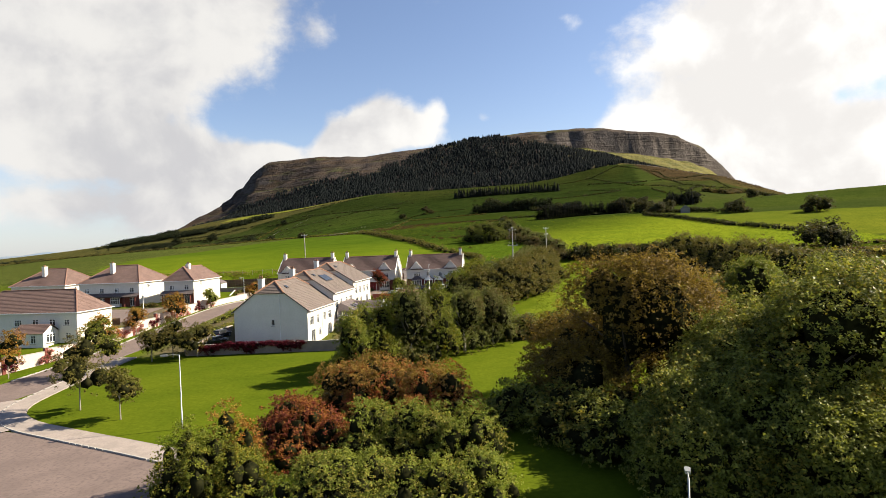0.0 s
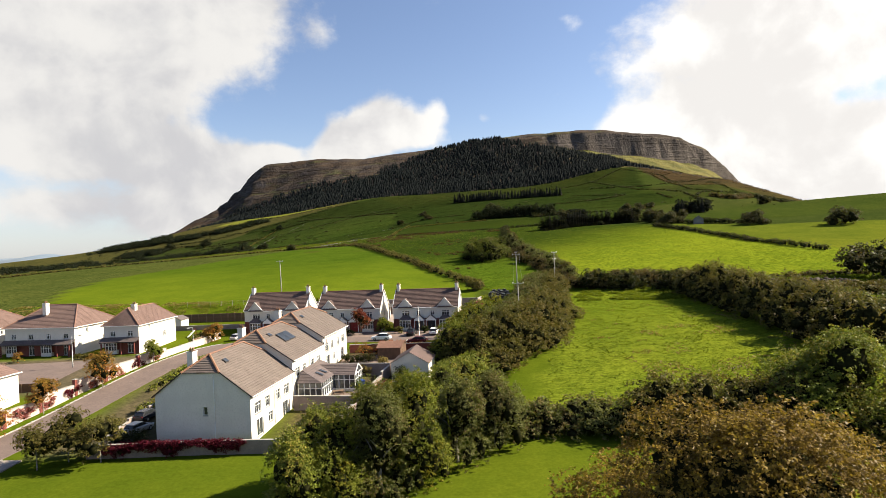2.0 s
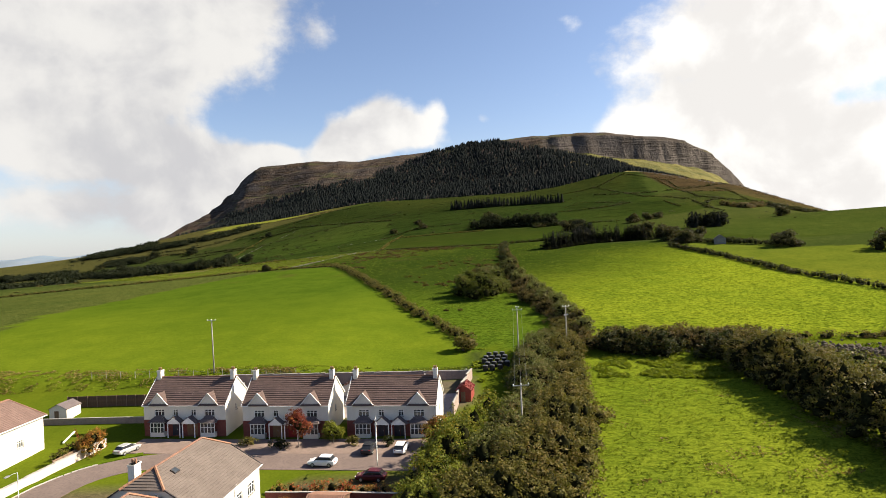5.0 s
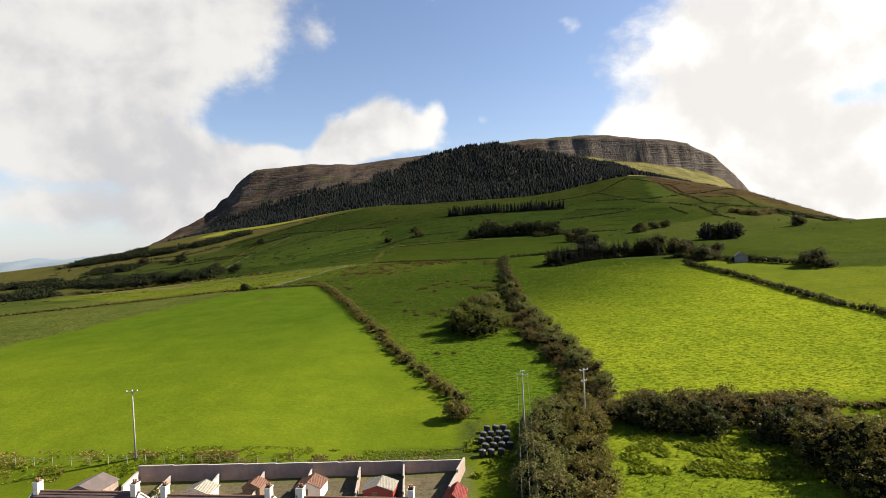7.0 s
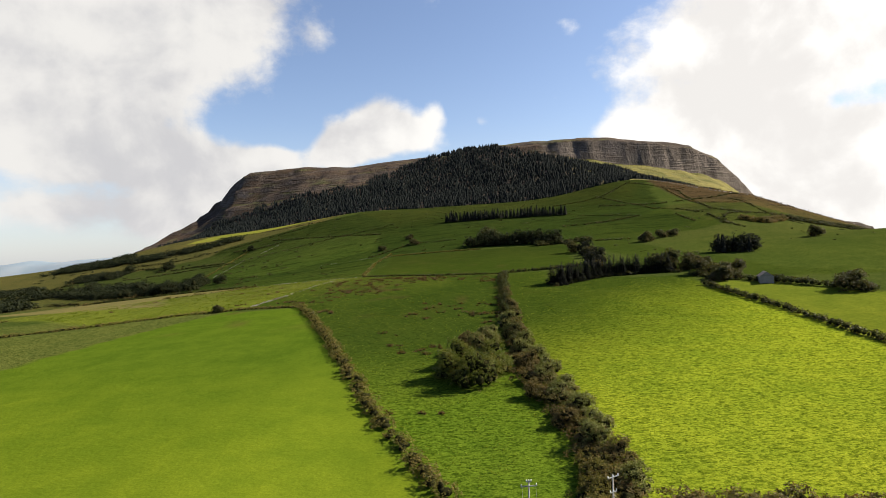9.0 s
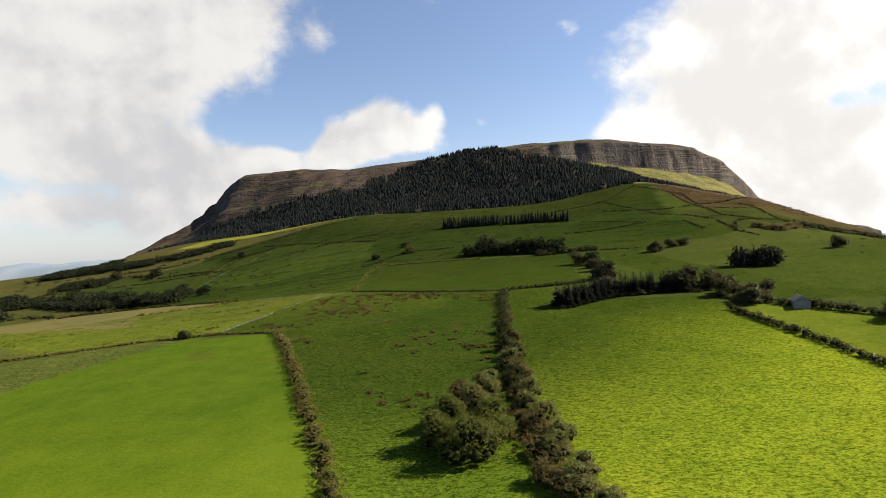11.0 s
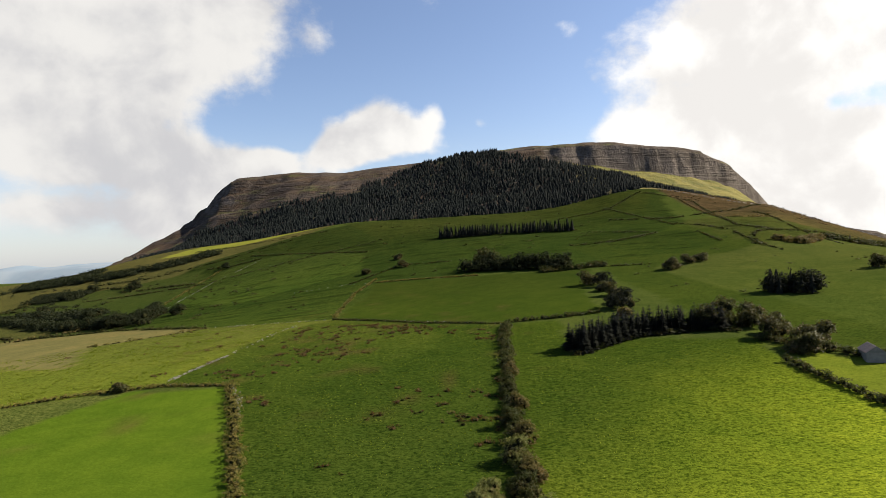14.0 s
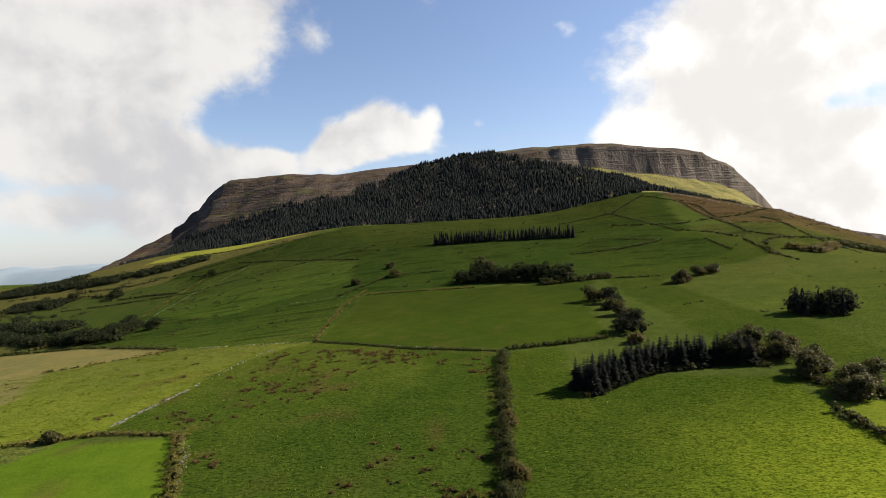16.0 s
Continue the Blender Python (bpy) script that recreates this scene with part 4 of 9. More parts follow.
def make_hedge(name, line, tall, wide, leaf, seed, label, per_metre=26, size=0.24, gaps=0.0, uneven=0.35, category="hedge"):
    """A field hedge along a plan line: lumps of thorn and bramble that follow the ground."""
    rng = np.random.default_rng(seed)
    blobs, length = [], 0.0
    for (x0, y0), (x1, y1) in zip(line, line[1:]):
        run = math.hypot(x1 - x0, y1 - y0)
        length += run
        n = max(2, int(run / (wide * 0.55)))
        for i in range(n):
            if rng.random() < gaps:
                continue
            t = (i + rng.random() * 0.7) / n
            x, y = x0 + (x1 - x0) * t + (rng.random() - 0.5) * wide * 0.5, y0 + (y1 - y0) * t + (rng.random() - 0.5) * wide * 0.5
            h = tall * (1 - uneven + 2 * uneven * rng.random() ** 1.4)
            w = wide * (0.38 + 0.3 * rng.random())
            blobs.append((x, y, height(x, y) + h * 0.42, w, w, h * 0.58))
    x0, y0 = line[0]
    ob = thing(name, (x0, y0, height(x0, y0)), 0, label, category)
    shift = np.array((x0, y0, height(x0, y0)))
    stems = Shape()
    for bx, by, bz, rx, ry, rz in blobs:
        b = np.array((bx, by, bz)) - shift
        stems.tube([(b[0], b[1], b[2] - rz * 0.9), (b[0] + 0.1, b[1], b[2] + rz * 0.6)], [0.07, 0.02], 5)
    part("branchwork", stems, BARK, ob)
    v, f, inner = foliage(rng, blobs, int(length * per_metre), size, 0.78)
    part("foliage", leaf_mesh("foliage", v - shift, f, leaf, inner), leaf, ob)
    return ob


def conifer_mesh(rng, tall, radius, tiers, seg, material):
    """A far spruce: tiers of drooping, ragged boughs."""
    v, f = [], []
    for t in range(tiers):
        z0 = tall * (0.10 + 0.86 * t / tiers)
        z1 = min(tall, z0 + tall * 1.5 / tiers)
        r = radius * (1 - t / tiers) ** 0.85 + 0.08 * tall / 8
        k = len(v)
        off = rng.random() * 6
        for s in range(seg):
            w = 2 * math.pi * s / seg + off
            q = r * (0.72 + 0.5 * rng.random()) * (1.0 if s % 2 else 0.62)
            v.append((q * math.cos(w), q * math.sin(w), z0 - r * 0.18 * (s % 2) + (rng.random() - 0.5) * 0.02 * tall))
        v.append((0, 0, z1))
        f += [(k + s, k + (s + 1) % seg, k + seg) for s in range(seg)]
    return v, f


def bough_mesh(rng, tall, radius, whorls):
    """A near spruce: whorls of single flat boughs that droop, each a ragged kite with side twigs."""
    v, f = [], []
    for t in range(whorls):
        share = (t + 0.4 * rng.random()) / whorls
        z = tall * (0.06 + 0.90 * share)
        reach = radius * (1 - share) ** 0.8 * (0.75 + 0.45 * rng.random()) + 0.15
        n = 6 if share > 0.7 else 9
        off = rng.random() * 6.28
        for b in range(n):
            w = 2 * math.pi * b / n + off + rng.normal() * 0.2
            r = reach * (0.65 + 0.5 * rng.random())
            c, sn = math.cos(w), math.sin(w)
            dip = r * (0.10 + 0.25 * rng.random())
            for side in (-1, 0, 1):
                u = r * (1.0 if side == 0 else 0.72)
                ww = w + side * 0.42
                tip = (u * math.cos(ww), u * math.sin(ww), z - dip * (1.0 if side == 0 else 0.8) + 0.12 * r)
                half = 0.14 * r + 0.06
                mid = (0.55 * u * math.cos(ww), 0.55 * u * math.sin(ww), z + 0.06 * r)
                k = len(v)
                v += [(0.05 * c, 0.05 * sn, z + 0.1), (mid[0] - half * math.sin(ww), mid[1] + half * math.cos(ww), mid[2] - half * 0.5), tip, (mid[0] + half * math.sin(ww), mid[1] - half * math.cos(ww), mid[2] - half * 0.5)]
                f.append((k, k + 1, k + 2, k + 3))
    return v, f


def tufts(name, outline, count, size, leaf, seed, label, category="grass", clump=3.0, rise=1.0, keep=0.0):
    """Grass tufts or rushes over a plan outline: sprays of blades on the ground, thicker in patches."""
    rng = np.random.default_rng(seed)
    xs, ys = [p[0] for p in outline], [p[1] for p in outline]
    x, y = rng.uniform(min(xs), max(xs), count * 3), rng.uniform(min(ys), max(ys), count * 3)
    ok = inside(outline, x, y) & (soft_noise(x, y, clump, seed) + 0.6 * soft_noise(x, y, clump * 3.7, seed + 1) > keep)
    x, y = x[ok][:count], y[ok][:count]
    n = len(x)
    z = land_base(x, y)
    blades = 3
    w = rng.random((n, blades)) * 6.283
    s = (size * (0.5 + rng.random(n)))[:, None] * (0.6 + 0.7 * rng.random((n, blades)))
    out = np.stack((np.cos(w), np.sin(w), np.zeros_like(w)), 2)
    side = np.stack((-np.sin(w), np.cos(w), np.zeros_like(w)), 2)
    base = np.stack((x, y, z - 0.05), 1)[:, None, :] + out * s[..., None] * 0.12
    tip = base + out * s[..., None] * 0.75 + np.array((0, 0, 1.0)) * s[..., None] * 0.85 * rise
    mid = base + out * s[..., None] * 0.30 + np.array((0, 0, 1.0)) * s[..., None] * 0.62 * rise
    v = np.stack((base, mid + side * s[..., None] * 0.28, tip, mid - side * s[..., None] * 0.28), 2).reshape(-1, 3)
    ob = new(name, fill_mesh(name, v, np.arange(len(v)).reshape(-1, 4), leaf))
    return tagged(ob, label, category, kind="stuff")

# ---- woods and hedges ----


def wood_top(x):
    """Upper edge of the mountain wood, as a share of the climb."""
    return np.interp(x, (-600, -450, -330, -190, -85, -20, 60, 150, 235, 340, 425, 510, 545), (0.16, 0.34, 0.42, 0.52, 0.78, 0.9, 1.0, 1.0, 0.80, 0.50, 0.33, 0.17, 0.02))


def make_mountain_wood():
    rng = np.random.default_rng(31)
    n = 17500
    x = rng.uniform(-545, 545, n)
    v = rng.uniform(0.0, 1.0, n)
    share = slope_share(v, x)
    low = np.interp(x, (-600, 330, 345, 560), (0.0, 0.0, 0.06, 0.06))
    ragged = soft_noise(x, v * 400, 45, 33) * 0.07
    keep = (share < wood_top(x) + ragged) & (v > low)
    # the upper edge on the far side thins out
    thin = np.clip((wood_top(x) + ragged - share) * 7, 0, 1) ** 0.6
    keep &= (x > 60) | (rng.random(n) < 0.18 + 0.82 * thin)
    x, v = x[keep], v[keep]
    y, z = mountain_at(x, v)
    kinds = [conifer_mesh(rng, 1.0, 0.36 + 0.03 * (k % 3), 3, 5, None) for k in range(6)]
    vs, fs, k = [], [], 0
    for i in range(len(x)):
        pv, pf = kinds[i % 6]
        s = 6.5 + 4.0 * rng.random() + 1.6 * soft_noise(x[i], y[i], 60, 35)
        w = rng.random() * 6.28
        c, sn = math.cos(w) * s, math.sin(w) * s
        a = np.asarray(pv)
        vs.append(np.stack((a[:, 0] * c - a[:, 1] * sn + x[i], a[:, 0] * sn + a[:, 1] * c + y[i], a[:, 2] * s + z[i] - 0.5), 1))
        fs.append(np.asarray(pf) + k)
        k += len(a)
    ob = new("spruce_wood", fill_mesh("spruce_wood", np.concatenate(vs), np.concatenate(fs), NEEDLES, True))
    return tagged(ob, "dense dark spruce plantation on the mountain side", "forest", kind="stuff")


make_mountain_wood()


def make_spruces(name, spots, tall, seed, label, group):
    """A stand of single spruces, each a thing of its own."""
    rng = np.random.default_rng(seed)
    models = []
    for x, y in spots:
        s = tall * (0.75 + 0.5 * rng.random())
        m = pose(x, y, height(x, y) - 0.2, 0, 0, rng.random() * 360)
        if len(models) < 4:
            ob = thing(name, (0, 0, 0), 0, label, "tree", group)
            part("trunk", Shape().tube([(0, 0, -0.3), (0, 0, tall * 0.5), (0, 0, tall * 0.93)], [0.22, 0.14, 0.03], 6), BARK, ob)
            v, f = bough_mesh(rng, tall, tall * 0.34, 18) if tall < 10 else conifer_mesh(rng, tall, tall * 0.24, 7, 9, None)
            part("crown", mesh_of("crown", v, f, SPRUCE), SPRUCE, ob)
            ob.matrix_basis = m @ Matrix.Diagonal((s / tall, s / tall, s / tall, 1))
            models.append(ob)
        else:
            src = models[rng.integers(4)]
            src_scale = src.scale.copy()
            ob = copy_thing(src, m)
            ob.scale = (s / tall,) * 3


def spots_along(rng, line, wide, gap):
    out = []
    for (x0, y0), (x1, y1) in zip(line, line[1:]):
        run = math.hypot(x1 - x0, y1 - y0)
        nx, ny = -(y1 - y0) / run, (x1 - x0) / run
        for i in range(int(run / gap)):
            for row in np.arange(-wide / 2, wide / 2 + 0.1, gap):
                t = (i + rng.random() * 0.6) * gap
                o = row + (rng.random() - 0.5) * gap * 0.6
                out.append((x0 + (x1 - x0) * t / run + nx * o, y0 + (y1 - y0) * t / run + ny * o))
    return out


_rng = np.random.default_rng(5)
make_spruces("spruce", spots_along(_rng, [(70, 414), (98, 434), (126, 438), (140, 432)], 10, 2.7), 9.6, 41, "dark green spruce in a plantation strip beside a field", "field-edge spruces")
make_spruces("spruce", spots_along(_rng, [(22, 892), (100, 872), (178, 850)], 12, 4.6), 12.0, 42, "dark spruce in a narrow shelter belt on the hill", "shelter-belt spruces")
make_spruces("spruce", spots_along(_rng, [(197, 506), (208, 500), (219, 499)], 12, 4.6), 10.5, 43, "dark spruce in a small clump on open pasture", "pasture clump spruces")

for _line, _tall, _wide, _leaf, _label, _size in (
    (HEDGE_LEFT, 2.0, 3.6, HEDGELEAF, "brown-green thorn hedge between two pastures", 0.20),
    ([(41, 200), (39, 238), (36, 265), (34, 300)], 2.4, 7.0, BRAMBLE, "tall brown bramble hedge beside the pasture", 0.2),
    ([(35, 300), (38, 345), (41, 380), (44, 410), (50, 470)], 2.6, 4.2, THORN, "dark overgrown thorn hedge climbing the hill", 0.22),
    ([(133, 384), (136, 328), (138, 281), (146, 240)], 1.8, 2.6, THORN, "low dark hedge along a pasture edge", 0.28),
    ([(-58, 402), (-85, 408), (-114, 403), (-149, 388), (-220, 366), (-290, 335)], 1.0, 2.2, HEDGELEAF, "low scrubby bank hedge", 0.26),
    ([(44, 206), (62, 204), (82, 201)], 3.0, 6.0, BRAMBLE, "tall dark thorn hedge above the meadow", 0.26),
    ([(84, 201), (100, 197), (118, 194), (150, 190)], 1.1, 3.0, BRAMBLE, "low brown bramble bank above the rubble", 0.24),
    ([(70, 408.5), (84, 418), (98, 428), (126, 432), (140, 426)], 1.8, 3.0, THORN, "dark brambles along the foot of a spruce strip", 0.28),
    ([(52, 476), (78, 478), (100, 483)], 1.6, 2.4, THORN, "dark hedge across the hillside", 0.3),
    ([(-43, 531), (-20, 514), (10, 492), (50, 474)], 0.8, 1.8, THORN, "low hedge on a stone bank", 0.24),
    ([(-35, 692), (10, 682), (52, 673)], 0.8, 1.6, HEDGELEAF, "low hedge on a far bank", 0.35),
    ([(141, 412), (150, 396), (165, 375), (185, 345)], 2.4, 4.0, THORN, "thorn hedge past the stone barn", 0.3),
):
    make_hedge("hedge", _line, _tall, _wide, _leaf, 50 + int(abs(_line[0][0])), _label, size=_size, per_metre=30 + int(_wide * _tall * 8))

# ---- trees and thickets ----


def on_land(x, y, up=0.0):
    return (x, y, height(x, y) + up)


def thicket(name, line, wide, tall, leaf, seed, label, per=60, size=0.3, lump=1.5, category="thicket"):
    """A dense belt of shrubs and small trees along a plan line, as one growth with stems."""
    rng = np.random.default_rng(seed)
    x0, y0 = line[0]
    z0 = height(x0, y0)
    blobs, area = [], 0.0
    for (ax, ay), (bx, by) in zip(line, line[1:]):
        run = math.hypot(bx - ax, by - ay)
        area += run * wide
        nx, ny = -(by - ay) / run, (bx - ax) / run
        for _ in range(max(2, int(run * wide / (lump * lump * 1.35)))):
            t, o = rng.random(), rng.random() - 0.5
            x, y = ax + (bx - ax) * t + nx * o * wide, ay + (by - ay) * t + ny * o * wide
            h = tall * (0.45 + 0.55 * (1 - (2 * o) ** 2)) * (0.7 + 0.45 * rng.random())
            r = lump * (0.75 + 0.6 * rng.random())
            g = height(x, y) - z0
            blobs.append((x - x0, y - y0, g + h * 0.68, r, r, h * 0.36))
            blobs.append((x - x0 + rng.normal() * 0.5, y - y0 + rng.normal() * 0.5, g + h * 0.28, r * 1.1, r * 1.1, h * 0.34))
    return make_bush(name, (x0, y0, z0), blobs, leaf, seed, label, category, int(area * per), size)


# two great trees by the green
make_tree("sycamore", on_land(17.2, 55), 14.4, 9.0, 0.3, SYCAMORE, BARK, 61, "broad sycamore with leaves turning brown and gold", count=84000, size=0.115, lumps=40, spread=0.72, skirt=11)
make_tree("broadleaf_tree", on_land(25.5, 40.5), 12.2, 8.4, 0.2, OAK_DARK, BARK, 62, "dense dark green spreading tree, tall among bushes", count=115000, size=0.13, lumps=44, spread=0.74, skirt=11)
make_tree("broadleaf_tree", on_land(37, 50), 12.4, 7.6, 0.3, WILLOW, BARK, 67, "dense green tree with yellowing tips", count=34000, size=0.15, lumps=30, spread=0.74, skirt=9)
make_tree("broadleaf_tree", on_land(45, 88), 10.0, 7.2, 0.3, WILLOW, BARK, 63, "round green tree beside the meadow", count=30000, size=0.15, lumps=26, skirt=9)
make_tree("broadleaf_tree", on_land(55, 72), 9.0, 6.0, 0.3, HEDGELEAF, BARK, 68, "low brown-green tree at the meadow corner", count=9000, size=0.22, lumps=18, skirt=7)
make_tree("broadleaf_tree", on_land(15.8, 37.5), 6.6, 4.2, 0.2, OAK_DARK, BARK, 65, "low dark spreading tree at the roadside", count=26000, size=0.125, lumps=22, skirt=8, spread=0.72)
# out of view, added to block sun from the lower roadside trees
make_tree("broadleaf_tree", on_land(39, 25), 8.5, 6.0, 0.2, OAK, BARK, 1202, "unseen green tree added at the right to shade the roadside trees", count=7000, size=0.28, lumps=24, skirt=8, spread=0.74)
# the clump at the lawn's edge
for _x, _y, _t, _r, _leaf, _s in ((-11.6, 72.6, 7.8, 3.2, WILLOW, 71), (-8.6, 75.6, 8.8, 3.4, OAK, 72), (-4.8, 76.6, 10.2, 3.6, SALLOW, 73), (-1.4, 80.0, 10.0, 3.8, OAK, 74), (2.6, 84.6, 9.2, 3.8, SALLOW, 78), (7.2, 88.6, 8.2, 3.8, SALLOW, 75), (-7.0, 82.0, 9.2, 3.6, OAK, 76), (-11.6, 79.5, 7.8, 3.2, WILLOW, 77), (-3.0, 88.0, 8.6, 3.6, OAK, 79)):
    make_tree("ash", on_land(_x, _y), _t, _r, 0.5, _leaf, PALEBARK, _s, "bushy many-stemmed tree at the lawn edge", count=12000, size=0.112, lumps=24, skirt=6, upright=1.45, group="clump at the lawn edge")
thicket("thicket", [(24, 91.5), (36, 89.5), (50, 84)], 9, 6.2, HEDGELEAF, 81, "brown-green thorn trees between lawn and meadow", 75, 0.22)
thicket("thicket", [(5, 92), (14, 93), (24, 91.5)], 6, 3.4, SALLOW, 80, "low grey-green scrub between lawn and meadow", 70, 0.2, 1.3)
thicket("thicket", [(-8, 92), (-2, 99), (3, 108), (7, 116)], 6.5, 5.0, WILLOW, 82, "light green willow scrub behind the gardens", 110, 0.16)
thicket("thicket", [(5, 118), (11, 124), (17, 133), (22, 145), (26, 158)], 12, 7.4, HEDGELEAF, 83, "tall belt of willow and elder beside the meadow", 92, 0.19, 1.7)
thicket("thicket", [(3, 121), (5, 131), (9, 142), (13, 153)], 8, 7.0, OAK, 88, "dark green elder belt behind the garage", 110, 0.18, 1.6)
thicket("thicket", [(10, 128), (15, 142), (20, 156), (25, 170)], 7, 6.6, SALLOW, 84, "grey-green willow belt beside the meadow", 100, 0.19, 1.7)
thicket("thicket", [(28, 158), (30, 172), (32, 186), (35, 198)], 7, 5.2, HEDGELEAF, 85, "overgrown bramble and elder belt", 85, 0.19)
thicket("thicket", [(23, 172), (25.5, 183), (28, 193), (31, 204)], 8, 5.6, SALLOW, 86, "dense round-topped willow bushes by the bales", 105, 0.17)
thicket("thicket", [(34, 200), (38, 208), (40, 222)], 6, 3.6, HEDGELEAF, 87, "brambles round the foot of a pole", 85, 0.18)
# foreground shrubs
thicket("shrubbery", [(-12, 57), (-8, 58.5), (-3.5, 54.5), (0.5, 50.5)], 8.5, 5.2, RUST, 91, "rust-red and copper autumn shrubs beside the lawn", 250, 0.11, 1.3, "shrubs")
thicket("shrubbery", [(-14, 53.5), (-12.5, 48.5), (-10.5, 45)], 5.6, 3.9, REDLEAF, 92, "bright red autumn shrubs", 260, 0.10, 1.2, "shrubs")
thicket("shrubbery", [(-7, 46.5), (-2, 45), (2.5, 43)], 7.0, 4.2, WILLOW, 93, "yellow-green shrubs under the trees", 330, 0.09, 1.0, "shrubs")
thicket("shrubbery", [(-20, 42.5), (-17, 40), (-14.5, 36.5)], 6.4, 4.4, OAK, 94, "mixed green shrubs at the road", 330, 0.09, 1.05, "shrubs")
thicket("shrubbery", [(-11, 37.5), (-6, 36.5), (0, 35.5), (3, 35)], 6.5, 3.7, WILLOW, 95, "tall yellow-green shrubs at the roadside", 360, 0.085, 1.0, "shrubs")
thicket("shrubbery", [(-16.6, 43), (-15, 41.4)], 3.0, 5.4, ORANGE, 96, "pinkish brown shrub at the lawn edge", 420, 0.10, 1.1, "shrubs")
thicket("shrubbery", [(5, 57), (9, 52), (13, 48)], 4.0, 2.4, OAK_DARK, 97, "dark green clipped shrubs under the sycamore", 90, 0.15, 1.1, "shrubs")
thicket("shrubbery", [(7, 54), (11, 48), (14, 43), (20, 44)], 8.0, 3.8, OAK_DARK, 98, "dark green shrubs under the trees", 90, 0.17, 1.2, "shrubs")

# young street trees
for _x, _y, _t, _r, _leaf, _s, _l in (
    (-41.2, 64.6, 7.6, 3.1, HEDGELEAF, 101, "young green street tree with a pale stem"), (-34.3, 60.3, 5.6, 1.7, HEDGELEAF, 102, "small young tree on the lawn"),
    (-44.9, 88.0, 4.6, 1.9, HEDGELEAF, 103, "small thin young tree on the lawn edge"), (-42.6, 90.0, 5.6, 2.7, HEDGELEAF, 104, "young tree by the garden wall"),
    (-38.6, 90.2 - 0.6, 4.8, 2.5, HEDGELEAF, 105, "small tree with a white stem by the garden wall"), (-48.6, 81.6, 8.2, 2.5, OAK, 106, "green street tree by the kerb"),
    (-61.5, 81.0, 7.0, 2.3, ORANGE, 107, "street tree turning yellow"), (-58.2, 97.5, 6.0, 2.3, ORANGE, 108, "street tree with yellow autumn leaves"),
    (-57.2, 107.0, 5.4, 1.7, ORANGE, 109, "small orange-leaved street tree"), (-55.0, 118.0, 5.6, 2.2, ORANGE, 110, "yellow-orange street tree by the wall"),
    (-53.0, 131.0, 4.6, 1.4, WILLOW, 111, "small street tree by the wall"), (-17.2, 152.5, 5.8, 1.9, REDLEAF, 112, "bright red-leaved ornamental tree in a front garden"),
    (-12.0, 154.0, 3.2, 1.4, OAK, 113, "small green garden tree"), (4.6, 150.5, 4.0, 2.0, RUST, 114, "orange shrub tree beside the end house"),
    (-50.5, 153.5, 3.6, 1.8, ORANGE, 115, "yellow garden tree beside a car")):
    make_tree("young_tree", on_land(_x, _y), _t, _r * 1.25, _t * 0.30, _leaf, PALEBARK, _s, _l, count=3000, size=0.12, lumps=12, thick=0.07)

# trees of the fields
for _i, (_x, _y, _t, _r, _leaf, _l) in enumerate((
        (20.5, 268, 9.6, 7.0, DEEP, "round green willow dome in the pasture"), (14.5, 274, 8.0, 5.0, DEEP, "dark green willow bush beside a larger one"), (26, 276, 8.4, 5.2, DEEP, "green willow bush in the pasture"),
        (17.0, 284, 7.4, 4.4, DEEP, "grey-green willow bush with brown tips"), (23.5, 290, 7.4, 4.4, SALLOW, "grey-green willow bush with brown tips"), (20.5, 296, 6.4, 3.8, BRAMBLE, "reddish brown willow bush"), (26.5, 301, 6.2, 3.6, SALLOW, "pale willow bush near the hedge"), (28.5, 307, 5.4, 3.0, SALLOW, "pale willow bush near the hedge"))):
    make_tree("willow_bush", on_land(_x, _y), _t, _r, 0.1, _leaf, BARK, 1120 + _i, _l, category="bush", count=9000, size=0.17, lumps=22, skirt=9, group="willow clump in the pasture")
# domes that stand in the middle hedge
_rng = np.random.default_rng(77)
for _i, (_x, _y, _t, _r, _leaf) in enumerate((
        (43, 213, 4.6, 3.4, SALLOW), (44, 222, 4.2, 3.2, BRAMBLE), (41, 229, 4.8, 3.6, SALLOW), (43.5, 236, 4.2, 3.4, SALLOW), (38, 239, 3.4, 3.0, BRAMBLE), (42, 244, 5.0, 3.8, SALLOW), (39.5, 252, 4.8, 3.6, SALLOW), (42, 258, 4.0, 3.0, SALLOW), (34.5, 256, 3.4, 3.2, BRAMBLE), (38.5, 266, 4.6, 3.4, SALLOW), (41, 273, 4.0, 3.2, SALLOW), (36.5, 278, 4.8, 3.4, BRAMBLE), (39.5, 285, 4.2, 3.2, SALLOW), (36, 292, 4.6, 3.2, SALLOW), (38.5, 300, 4.6, 3.2, SALLOW), (35.5, 309, 5.4, 3.6, THORN), (38.5, 316, 4.6, 3.2, BRAMBLE),
        (36, 325, 6.0, 3.8, SALLOW), (39.5, 335, 5.2, 3.4, BRAMBLE), (37.5, 346, 4.6, 3.0, THORN), (41, 357, 4.4, 3.0, BRAMBLE), (39.5, 370, 3.8, 2.8, THORN), (43, 390, 3.6, 2.6, BRAMBLE))):
    make_tree("hedge_bush", on_land(_x, _y), _t, _r, 0.1, _leaf, BARK, 1150 + _i, "round thorn and willow bush grown up in a hedge", category="bush", count=2600, size=0.19, lumps=14, skirt=6, group="bushes of the middle hedge")
make_bush("bush", on_land(11, 205), [(0, 0, 1.6, 2.1, 2.1, 1.7), (1.6, 0.6, 1.2, 1.5, 1.5, 1.3)], HEDGELEAF, 123, "round bush at the end of a hedge", count=2200)
